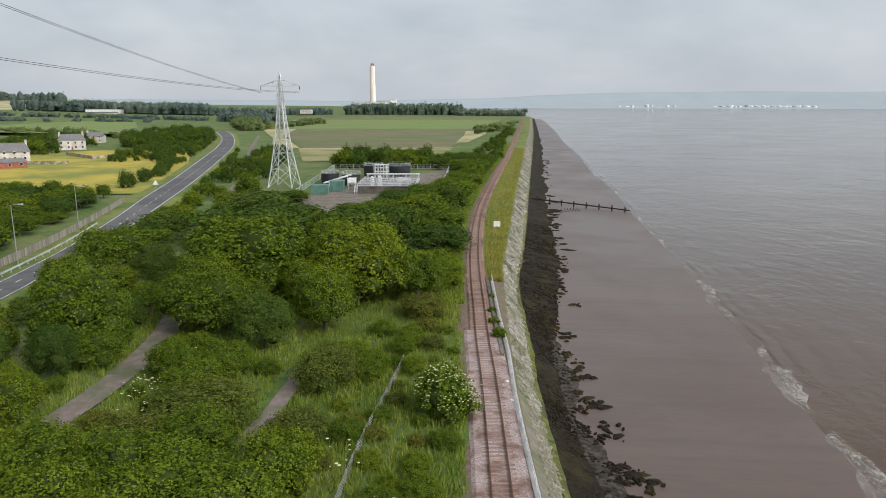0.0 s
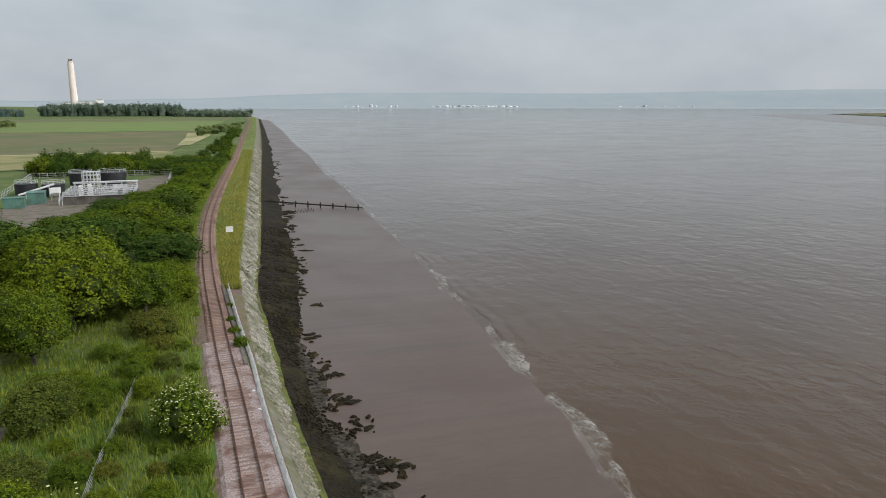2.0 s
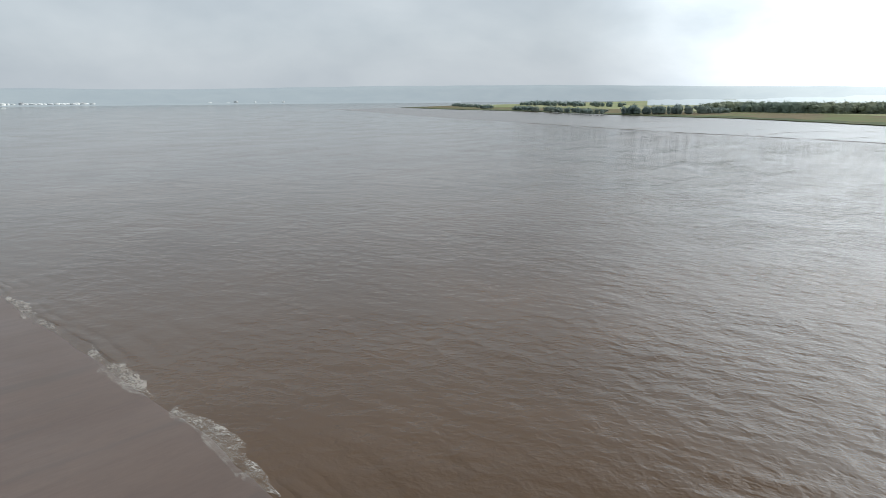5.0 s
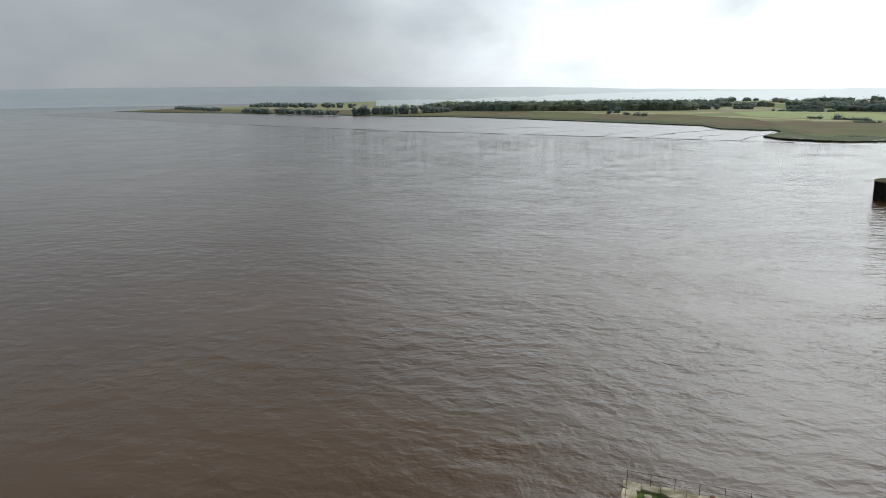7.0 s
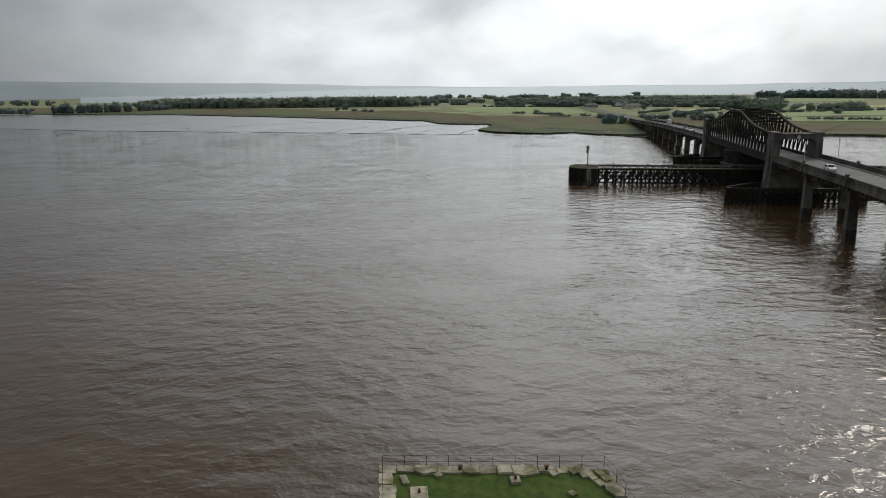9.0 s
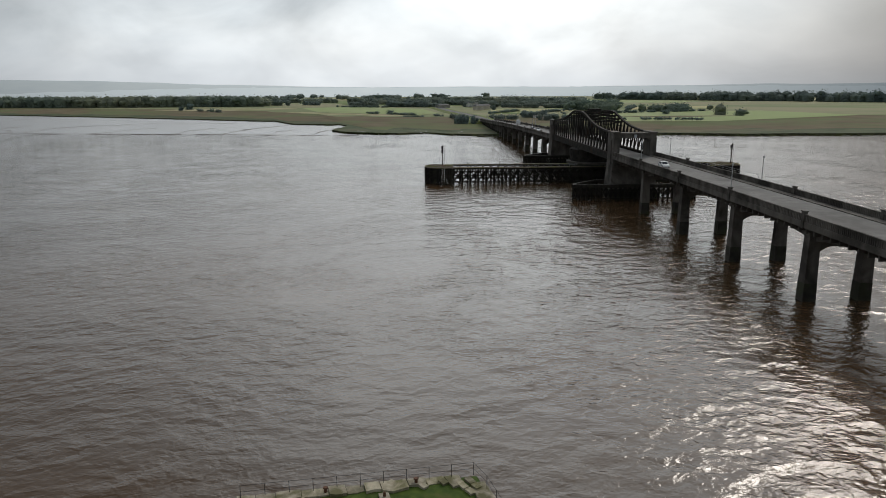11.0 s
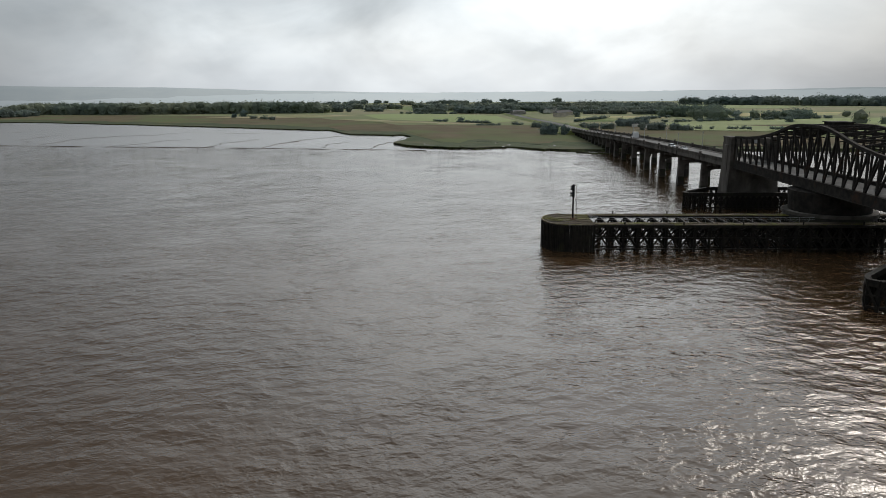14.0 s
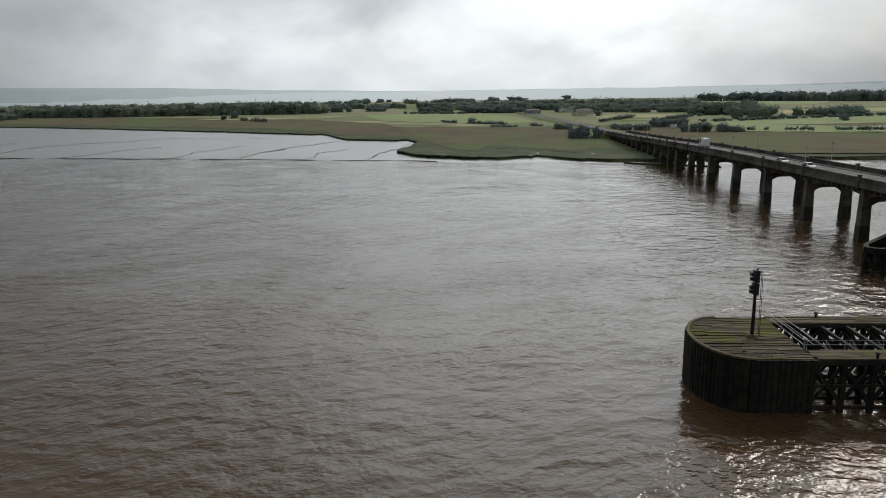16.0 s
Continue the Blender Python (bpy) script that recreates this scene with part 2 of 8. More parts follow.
def water_material():
    m, nt, b = principled("silty_water")
    f = noise_node(nt, 0.012, 4.0, 0.6, 0.8)
    col = ramp_node(nt, f, [(0.35, (0.065, 0.037, 0.017)), (0.65, (0.085, 0.049, 0.024))])
    nt.links.new(col, b.inputs["Base Color"])
    wind = noise_node(nt, 0.022, 4.0, 0.6, 1.0, (0.6, 1.4, 1.0, -14))
    rough = ramp_node(nt, wind, [(0.35, (0.05, 0.05, 0.05)), (0.65, (0.13, 0.13, 0.13))])
    nt.links.new(rough, b.inputs["Roughness"])
    b.inputs["IOR"].default_value = 1.34
    # the tide runs broken towards the bridge and lies quieter over the mud
    tc = nt.nodes.new("ShaderNodeTexCoord")
    flow = nt.nodes.new("ShaderNodeVectorMath"); flow.operation = "DOT_PRODUCT"
    flow.inputs[1].default_value = (0.5, -0.86, 0.0)
    nt.links.new(tc.outputs["Object"], flow.inputs[0])
    race = nt.nodes.new("ShaderNodeMapRange"); race.interpolation_type = "SMOOTHSTEP"
    race.inputs[1].default_value, race.inputs[2].default_value = -60.0, 90.0
    race.inputs[3].default_value, race.inputs[4].default_value = 0.35, 1.0
    nt.links.new(flow.outputs["Value"], race.inputs[0])
    gust = noise_node(nt, 0.035, 5.0, 0.65, 1.6, (1.2, 0.8, 1.0, 30))
    calm = ramp_node(nt, gust, [(0.38, (0.45, 0.45, 0.45)), (0.62, (1, 1, 1))])
    power = mix_node(nt, 1.0, calm, race.outputs[0], "MULTIPLY")
    swell = noise_node(nt, 0.05, 2.0, 0.5, 0.8, (1.2, 0.8, 1.0, 20))
    boil = noise_node(nt, 0.15, 3.0, 0.55, 0.5, (1.0, 0.9, 1.0, 35))
    chop = noise_node(nt, 0.42, 3.0, 0.6, 0.4, (1.1, 0.9, 1.0, -24))
    wave = noise_node(nt, 1.1, 3.0, 0.6, 0.4, (1.2, 0.85, 1.0, -20))
    rip = noise_node(nt, 2.8, 2.0, 0.6, 0.3, (1.3, 0.85, 1.0, -14))
    # short peaked wavelets between the smoother humps
    bend = nt.nodes.new("ShaderNodeTexNoise")
    bend.inputs["Scale"].default_value, bend.inputs["Detail"].default_value = 0.22, 3.0
    nt.links.new(tc.outputs["Object"], bend.inputs["Vector"])
    shift = nt.nodes.new("ShaderNodeVectorMath"); shift.operation = "MULTIPLY_ADD"
    shift.inputs[1].default_value = (5.0, 5.0, 0.0)
    nt.links.new(bend.outputs["Color"], shift.inputs[0]); nt.links.new(tc.outputs["Object"], shift.inputs[2])
    turn = nt.nodes.new("ShaderNodeMapping")
    turn.inputs["Scale"].default_value, turn.inputs["Rotation"].default_value = (1.25, 0.7, 1.0), (0, 0, radians(-28))
    nt.links.new(shift.outputs[0], turn.inputs[0])
    peak = nt.nodes.new("ShaderNodeTexVoronoi")
    peak.voronoi_dimensions, peak.feature = "2D", "F1"
    peak.inputs["Scale"].default_value = 0.30
    nt.links.new(turn.outputs[0], peak.inputs["Vector"])
    n = bump_node(nt, swell, 1.0, 0.3)
    for height, dist in ((boil, 0.42), (peak.outputs["Distance"], 0.20), (chop, 0.24), (wave, 0.125), (rip, 0.03)):
        n = bump_node(nt, height, 1.0, dist, n)
        nt.links.new(power, n.node.inputs["Strength"])
    nt.links.new(n, b.inputs["Normal"])
    return m


def mud_material():
    """Wet tidal mud: low ripples across the slope, shinier where it drains."""
    m, nt, b = principled("wet_mud")
    f = noise_node(nt, 0.05, 5.0, 0.6, 0.6, (0.4, 2.2, 1.0, 6))
    col = ramp_node(nt, f, [(0.3, (0.084, 0.054, 0.039)), (0.7, (0.104, 0.069, 0.051))])
    fine = noise_node(nt, 0.9, 8.0, 0.7, 0.3, (0.5, 1.6, 1.0))
    col = mix_node(nt, 1.0, col, ramp_node(nt, fine, [(0.3, (0.86, 0.86, 0.86)), (0.7, (1.12, 1.12, 1.12))]), "MULTIPLY")
    lines = noise_node(nt, 0.22, 3.0, 0.5, 0.4, (0.16, 2.4, 1.0, 8))
    col = mix_node(nt, ramp_node(nt, lines, [(0.60, (0, 0, 0)), (0.68, (0.35, 0.35, 0.35))]), col, (0.050, 0.040, 0.032))
    nt.links.new(col, b.inputs["Base Color"])
    wet = noise_node(nt, 0.04, 3.0, 0.5, 0.5)
    nt.links.new(ramp_node(nt, wet, [(0.35, (0.32, 0.32, 0.32)), (0.65, (0.42, 0.42, 0.42))]), b.inputs["Roughness"])
    n = bump_node(nt, lines, 0.5, 0.06)
    nt.links.new(bump_node(nt, fine, 0.35, 0.02, n), b.inputs["Normal"])
    return m


def foam_material():
    m, nt, b = principled("broken_foam")
    f = noise_node(nt, 1.5, 6.0, 0.7, 2.2, (1.0, 0.6, 1.0, 25))
    g = noise_node(nt, 0.16, 4.0, 0.6)
    s = nt.nodes.new("ShaderNodeMath"); s.operation = "MULTIPLY"
    nt.links.new(f, s.inputs[0]); nt.links.new(g, s.inputs[1])
    a = ramp_node(nt, s.outputs[0], [(0.20, (0.03, 0.03, 0.03)), (0.27, (0.28, 0.28, 0.28)), (0.34, (0.62, 0.62, 0.62))])
    b.inputs["Base Color"].default_value = (0.40, 0.37, 0.33, 1)
    b.inputs["Roughness"].default_value = 0.7
    nt.links.new(a, b.inputs["Alpha"])
    return m


MAT = {}
MAT["water"] = water_material()
MAT["foam"] = foam_material()
MAT["mud"] = mud_material()
MAT["mud_south"] = surface("shining_mud", (0.09, 0.074, 0.060), (0.16, 0.136, 0.117), 0.05, (0.10, 0.082, 0.066), 0.02, rough=0.24, bump=0.25, dist=0.2, squash=(0.35, 1.3, 1), spec=0.5)
MAT["creek_mud"] = surface("dark_creek_mud", (0.075, 0.063, 0.052), (0.14, 0.12, 0.10), 0.3, rough=0.75, bump=0.3, dist=0.1, spec=0.2)
MAT["peat"] = surface("dark_peat", (0.012, 0.014, 0.008), (0.035, 0.036, 0.018), 0.4, (0.05, 0.06, 0.022), 0.12, rough=0.95, bump=0.8, dist=0.3, spec=0.05)
MAT["reed_brown"] = surface("brown_reeds", (0.118, 0.094, 0.054), (0.168, 0.135, 0.080), 0.035, (0.125, 0.15, 0.062), 0.010, rough=0.95, bump=0.6, dist=0.4, detail=8, spec=0.1)
MAT["hay"] = surface("golden_hay", (0.38, 0.335, 0.15), (0.47, 0.41, 0.20), 0.03, (0.33, 0.345, 0.15), 0.01, rough=0.95, bump=0.3)
MAT["shingle"] = surface("wrack_strewn_shingle", (0.010, 0.009, 0.006), (0.095, 0.080, 0.064), 1.9, (0.022, 0.019, 0.012), 0.7, rough=0.85, bump=1.0, dist=0.12, detail=9, cover=(0.5, 0.66), spec=0.15)
MAT["weed"] = surface("bladder_wrack", (0.008, 0.006, 0.004), (0.026, 0.021, 0.012), 2.2, (0.042, 0.034, 0.012), 0.25, rough=0.75, bump=1.0, dist=0.35, detail=10, cover=(0.5, 0.7), spec=0.10)
MAT["stone_slope"] = surface("stone_pitching", (0.135, 0.122, 0.098), (0.215, 0.195, 0.16), 1.1, (0.105, 0.112, 0.048), 0.16, rough=0.9, bump=0.9, dist=0.15, detail=8)
MAT["stone"] = surface("weathered_sandstone", (0.26, 0.225, 0.165), (0.50, 0.445, 0.345), 1.6, (0.15, 0.14, 0.07), 0.6, rough=0.9, bump=0.5, dist=0.05, random_object=0.18)
MAT["pitching"] = surface("pale_pitching_stone", (0.17, 0.155, 0.125), (0.30, 0.275, 0.23), 1.6, (0.13, 0.13, 0.06), 0.6, rough=0.9, bump=0.4, dist=0.04, random_object=0.25)
MAT["stone_far"] = surface("weathered_boulders", (0.20, 0.19, 0.165), (0.38, 0.355, 0.31), 0.9, (0.12, 0.125, 0.07), 0.2, rough=0.9, bump=0.4, dist=0.05, island=0.25)
MAT["ballast"] = surface("rusty_ballast", (0.15, 0.085, 0.062), (0.31, 0.205, 0.165), 5.0, (0.125, 0.068, 0.048), 0.12, rough=0.95, bump=0.9, dist=0.06, detail=8)
MAT["ballast_pale"] = surface("pale_ballast", (0.20, 0.145, 0.13), (0.46, 0.38, 0.36), 6.0, (0.17, 0.10, 0.08), 0.5, rough=0.95, bump=0.9, dist=0.06, detail=8)
MAT["rust"] = surface("rusted_rail", (0.10, 0.045, 0.026), (0.17, 0.08, 0.045), 3.0, rough=0.7, metal=0.4, bump=0.3)
MAT["sleeper"] = surface("stained_sleeper", (0.18, 0.118, 0.094), (0.32, 0.235, 0.20), 2.0, rough=0.9, bump=0.5, random_object=0.22)
MAT["soil_path"] = surface("brown_cinder", (0.10, 0.068, 0.052), (0.19, 0.135, 0.11), 1.6, (0.11, 0.12, 0.04), 0.2, rough=0.95, bump=0.6, dist=0.05)
MAT["verge"] = surface("seeding_grass", (0.11, 0.14, 0.03), (0.20, 0.21, 0.055), 0.8, (0.07, 0.115, 0.022), 0.10, rough=0.95, bump=1.0, dist=0.3, detail=8)
MAT["grass"] = surface("rough_grass", (0.045, 0.085, 0.018), (0.10, 0.155, 0.035), 0.6, (0.13, 0.15, 0.05), 0.07, rough=0.95, bump=1.0, dist=0.4, detail=8)
MAT["moss"] = surface("yellow_green_moss", (0.07, 0.085, 0.015), (0.14, 0.155, 0.03), 1.5, (0.05, 0.05, 0.02), 0.5, rough=0.95, bump=0.8, dist=0.1)
MAT["lawn"] = surface("short_turf", (0.030, 0.062, 0.008), (0.078, 0.118, 0.015), 1.4, (0.105, 0.098, 0.030), 0.5, rough=0.95, bump=0.5, dist=0.05, detail=8, cover=(0.56, 0.72))
MAT["buttercup"] = surface("buttercup_meadow", (0.27, 0.225, 0.035), (0.42, 0.33, 0.05), 0.10, (0.17, 0.19, 0.035), 0.03, rough=0.95, bump=0.6, dist=0.2, detail=8)
MAT["crop"] = surface("green_crop", (0.112, 0.172, 0.040), (0.155, 0.215, 0.056), 0.03, (0.155, 0.185, 0.06), 0.01, rough=0.95, bump=0.4, dist=0.2, detail=8)
MAT["stubble"] = surface("brown_rough_pasture", (0.115, 0.11, 0.05), (0.165, 0.15, 0.075), 0.05, (0.10, 0.125, 0.045), 0.012, rough=0.95, bump=0.5, dist=0.2, detail=8)
MAT["dry_margin"] = surface("long_dry_grass", (0.19, 0.18, 0.075), (0.28, 0.25, 0.115), 0.08, (0.13, 0.16, 0.05), 0.03, rough=0.95, bump=0.6, dist=0.2, detail=8)
MAT["straw"] = surface("pale_straw", (0.32, 0.28, 0.15), (0.46, 0.40, 0.24), 0.05, (0.22, 0.23, 0.09), 0.02, rough=0.95, bump=0.3)
MAT["reedbed"] = surface("salt_marsh", (0.036, 0.058, 0.018), (0.074, 0.094, 0.032), 0.06, (0.13, 0.115, 0.055), 0.012, rough=0.95, bump=0.8, dist=0.4, detail=8, cover=(0.52, 0.68))
MAT["southfield"] = surface("river_meadow", (0.155, 0.185, 0.075), (0.21, 0.235, 0.10), 0.012, (0.26, 0.24, 0.13), 0.005, rough=0.95, bump=0.3, detail=8)
MAT["fence_wood"] = surface("silvered_fence_boards", (0.17, 0.15, 0.125), (0.30, 0.27, 0.235), 1.2, rough=0.9, bump=0.3, random_object=0.25, squash=(1, 1, 0.2))
MAT["pasture"] = surface("pale_pasture", (0.24, 0.285, 0.12), (0.30, 0.34, 0.15), 0.02, (0.26, 0.325, 0.12), 0.006, rough=0.95, bump=0.3, detail=8)
MAT["asphalt"] = surface("worn_asphalt", (0.055, 0.054, 0.058), (0.10, 0.098, 0.10), 0.8, (0.12, 0.115, 0.115), 0.08, rough=0.85, bump=0.2)
MAT["pathway"] = surface("gritty_path", (0.15, 0.115, 0.10), (0.215, 0.172, 0.155), 1.2, (0.10, 0.11, 0.06), 0.3, rough=0.95, bump=0.4)
MAT["concrete"] = surface("old_concrete", (0.085, 0.077, 0.067), (0.17, 0.154, 0.134), 0.5, (0.048, 0.042, 0.036), 0.14, rough=0.9, bump=0.35, dist=0.04, detail=8, squash=(1, 1, 0.35))
MAT["pale_concrete"] = surface("pale_concrete", (0.30, 0.29, 0.27), (0.44, 0.42, 0.39), 0.4, (0.24, 0.23, 0.21), 0.15, rough=0.9, bump=0.2)
MAT["wet_concrete"] = surface("tide_stained_concrete", (0.018, 0.016, 0.013), (0.05, 0.045, 0.036), 0.7, (0.035, 0.04, 0.018), 0.3, rough=0.6, bump=0.6, dist=0.08, detail=8)
MAT["deck_top"] = surface("bridge_roadway", (0.12, 0.115, 0.11), (0.19, 0.185, 0.175), 0.5, (0.10, 0.096, 0.09), 0.08, rough=0.85, bump=0.2)
MAT["steel"] = surface("dark_painted_steel", (0.016, 0.015, 0.014), (0.042, 0.037, 0.032), 0.8, (0.06, 0.034, 0.022), 0.3, rough=0.85, metal=0.0, bump=0.25, cover=(0.58, 0.75), spec=0.12)
MAT["timber"] = surface("tarred_timber", (0.007, 0.006, 0.005), (0.028, 0.024, 0.019), 1.2, (0.026, 0.028, 0.013), 0.35, rough=0.8, bump=0.6, dist=0.05, random_object=0.3, detail=8, cover=(0.55, 0.7))
MAT["plank"] = surface("mossy_planks", (0.060, 0.045, 0.031), (0.155, 0.122, 0.088), 1.4, (0.115, 0.112, 0.024), 0.26, rough=0.9, bump=0.5, random_object=0.5, squash=(2.5, 0.4, 1), detail=8)
MAT["galv"] = surface("galvanised_steel", (0.45, 0.46, 0.47), (0.60, 0.61, 0.62), 1.0, (0.36, 0.37, 0.37), 0.3, rough=0.55, metal=0.2, bump=0.1)
MAT["wire"] = surface("dull_fence_wire", (0.20, 0.20, 0.19), (0.30, 0.30, 0.29), 1.0, rough=0.7, bump=0.0)
MAT["white"] = surface("white_paint", (0.68, 0.68, 0.66), (0.80, 0.80, 0.78), 0.8, (0.55, 0.54, 0.50), 0.3, rough=0.6, bump=0.1)
MAT["render_wall"] = surface("cream_render", (0.52, 0.48, 0.42), (0.63, 0.59, 0.52), 0.5, (0.42, 0.38, 0.33), 0.25, rough=0.9, bump=0.2)
MAT["slate"] = surface("grey_slate", (0.11, 0.11, 0.12), (0.20, 0.20, 0.21), 1.5, (0.15, 0.14, 0.12), 0.3, rough=0.75, bump=0.4)
MAT["red_wall"] = surface("red_brown_boards", (0.22, 0.075, 0.05), (0.32, 0.12, 0.08), 1.0, rough=0.8, bump=0.2)
MAT["tank_green"] = surface("dull_green_paint", (0.075, 0.17, 0.14), (0.11, 0.22, 0.18), 0.6, (0.07, 0.13, 0.11), 0.4, rough=0.55, bump=0.1)
MAT["tank_black"] = surface("black_steel_tank", (0.012, 0.013, 0.015), (0.03, 0.031, 0.034), 0.8, rough=0.5, bump=0.1)
MAT["glass"] = surface("dark_window_glass", (0.02, 0.025, 0.03), (0.04, 0.045, 0.05), 0.5, rough=0.08, bump=0.0, spec=0.6)
# twigs and leaves inside crowns, with the inner shade put into the colour
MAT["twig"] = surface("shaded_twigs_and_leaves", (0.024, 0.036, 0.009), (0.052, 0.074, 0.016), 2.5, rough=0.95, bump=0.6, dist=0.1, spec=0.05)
MAT["bark"] = surface("grey_bark", (0.06, 0.05, 0.04), (0.14, 0.12, 0.10), 3.0, rough=0.95, bump=0.6, squash=(1, 1, 0.2))


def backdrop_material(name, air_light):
    """Far hills; emission stands in for the haze of miles of moist air."""
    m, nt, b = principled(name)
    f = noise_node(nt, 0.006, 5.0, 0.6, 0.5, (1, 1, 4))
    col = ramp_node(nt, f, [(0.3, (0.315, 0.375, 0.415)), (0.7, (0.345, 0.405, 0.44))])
    # emission raised towards the veiled sun, as sunlit haze would be
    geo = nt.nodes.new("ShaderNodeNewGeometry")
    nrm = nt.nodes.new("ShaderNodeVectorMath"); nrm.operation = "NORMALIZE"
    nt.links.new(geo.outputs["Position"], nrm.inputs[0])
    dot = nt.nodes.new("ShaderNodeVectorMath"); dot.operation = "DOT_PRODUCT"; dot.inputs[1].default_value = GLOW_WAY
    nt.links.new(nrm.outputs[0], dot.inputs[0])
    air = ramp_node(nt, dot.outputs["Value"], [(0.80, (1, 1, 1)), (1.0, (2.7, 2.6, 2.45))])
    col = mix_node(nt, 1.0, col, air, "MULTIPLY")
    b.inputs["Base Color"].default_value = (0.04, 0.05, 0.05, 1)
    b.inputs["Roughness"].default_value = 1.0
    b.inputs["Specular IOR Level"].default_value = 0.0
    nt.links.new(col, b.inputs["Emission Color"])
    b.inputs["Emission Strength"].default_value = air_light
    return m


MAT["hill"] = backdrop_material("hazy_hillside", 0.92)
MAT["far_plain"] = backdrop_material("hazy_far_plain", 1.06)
# tank paint greyed so the colour carries the distance haze
MAT["tank_far"] = surface("weathered_tank_paint", (0.42, 0.45, 0.47), (0.62, 0.64, 0.65), 0.05, rough=0.7, bump=0.0, random_object=0.3)
MAT["chimney"] = surface("pink_concrete", (0.70, 0.60, 0.54), (0.78, 0.68, 0.62), 0.02, rough=0.9, bump=0.0)
MAT["leaf"] = leaf_material("broad_leaf", (0.034, 0.060, 0.005), (0.078, 0.120, 0.009), (0.140, 0.188, 0.018))
MAT["leaf_olive"] = leaf_material("olive_leaf", (0.042, 0.052, 0.008), (0.092, 0.106, 0.016), (0.150, 0.158, 0.034))
MAT["leaf_dark"] = leaf_material("dark_leaf", (0.028, 0.052, 0.009), (0.050, 0.086, 0.014), (0.085, 0.132, 0.022))
MAT["reed"] = leaf_material("tall_grass", (0.065, 0.12, 0.015), (0.125, 0.20, 0.028), (0.22, 0.27, 0.06))
MAT["seedhead"] = leaf_material("seeding_stems", (0.10, 0.135, 0.026), (0.175, 0.20, 0.045), (0.28, 0.275, 0.09))
MAT["blossom"] = surface("cream_blossom", (0.46, 0.49, 0.22), (0.60, 0.61, 0.36), 2.0, rough=0.8, bump=0.0)
# distance haze put into the leaf colour of the two far woods: paler, bluer
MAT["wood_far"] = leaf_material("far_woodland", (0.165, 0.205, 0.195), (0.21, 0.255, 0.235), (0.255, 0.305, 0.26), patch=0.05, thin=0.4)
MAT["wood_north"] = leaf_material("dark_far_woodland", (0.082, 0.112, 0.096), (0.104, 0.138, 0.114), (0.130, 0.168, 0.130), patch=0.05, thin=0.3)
MAT["hedge_mid"] = leaf_material("mid_hedge_leaf", (0.060, 0.094, 0.042), (0.082, 0.122, 0.054), (0.108, 0.150, 0.066), patch=0.05, thin=0.3)
MAT["car_white"] = surface("white_car_paint", (0.75, 0.75, 0.75), (0.80, 0.80, 0.80), 0.5, rough=0.25, bump=0.0)
MAT["car_silver"] = surface("silver_car_paint", (0.45, 0.46, 0.48), (0.5, 0.51, 0.53), 0.5, rough=0.25, metal=0.6, bump=0.0)
MAT["rubber"] = surface("black_rubber", (0.015, 0.015, 0.015), (0.03, 0.03, 0.03), 4.0, rough=0.9, bump=0.1)


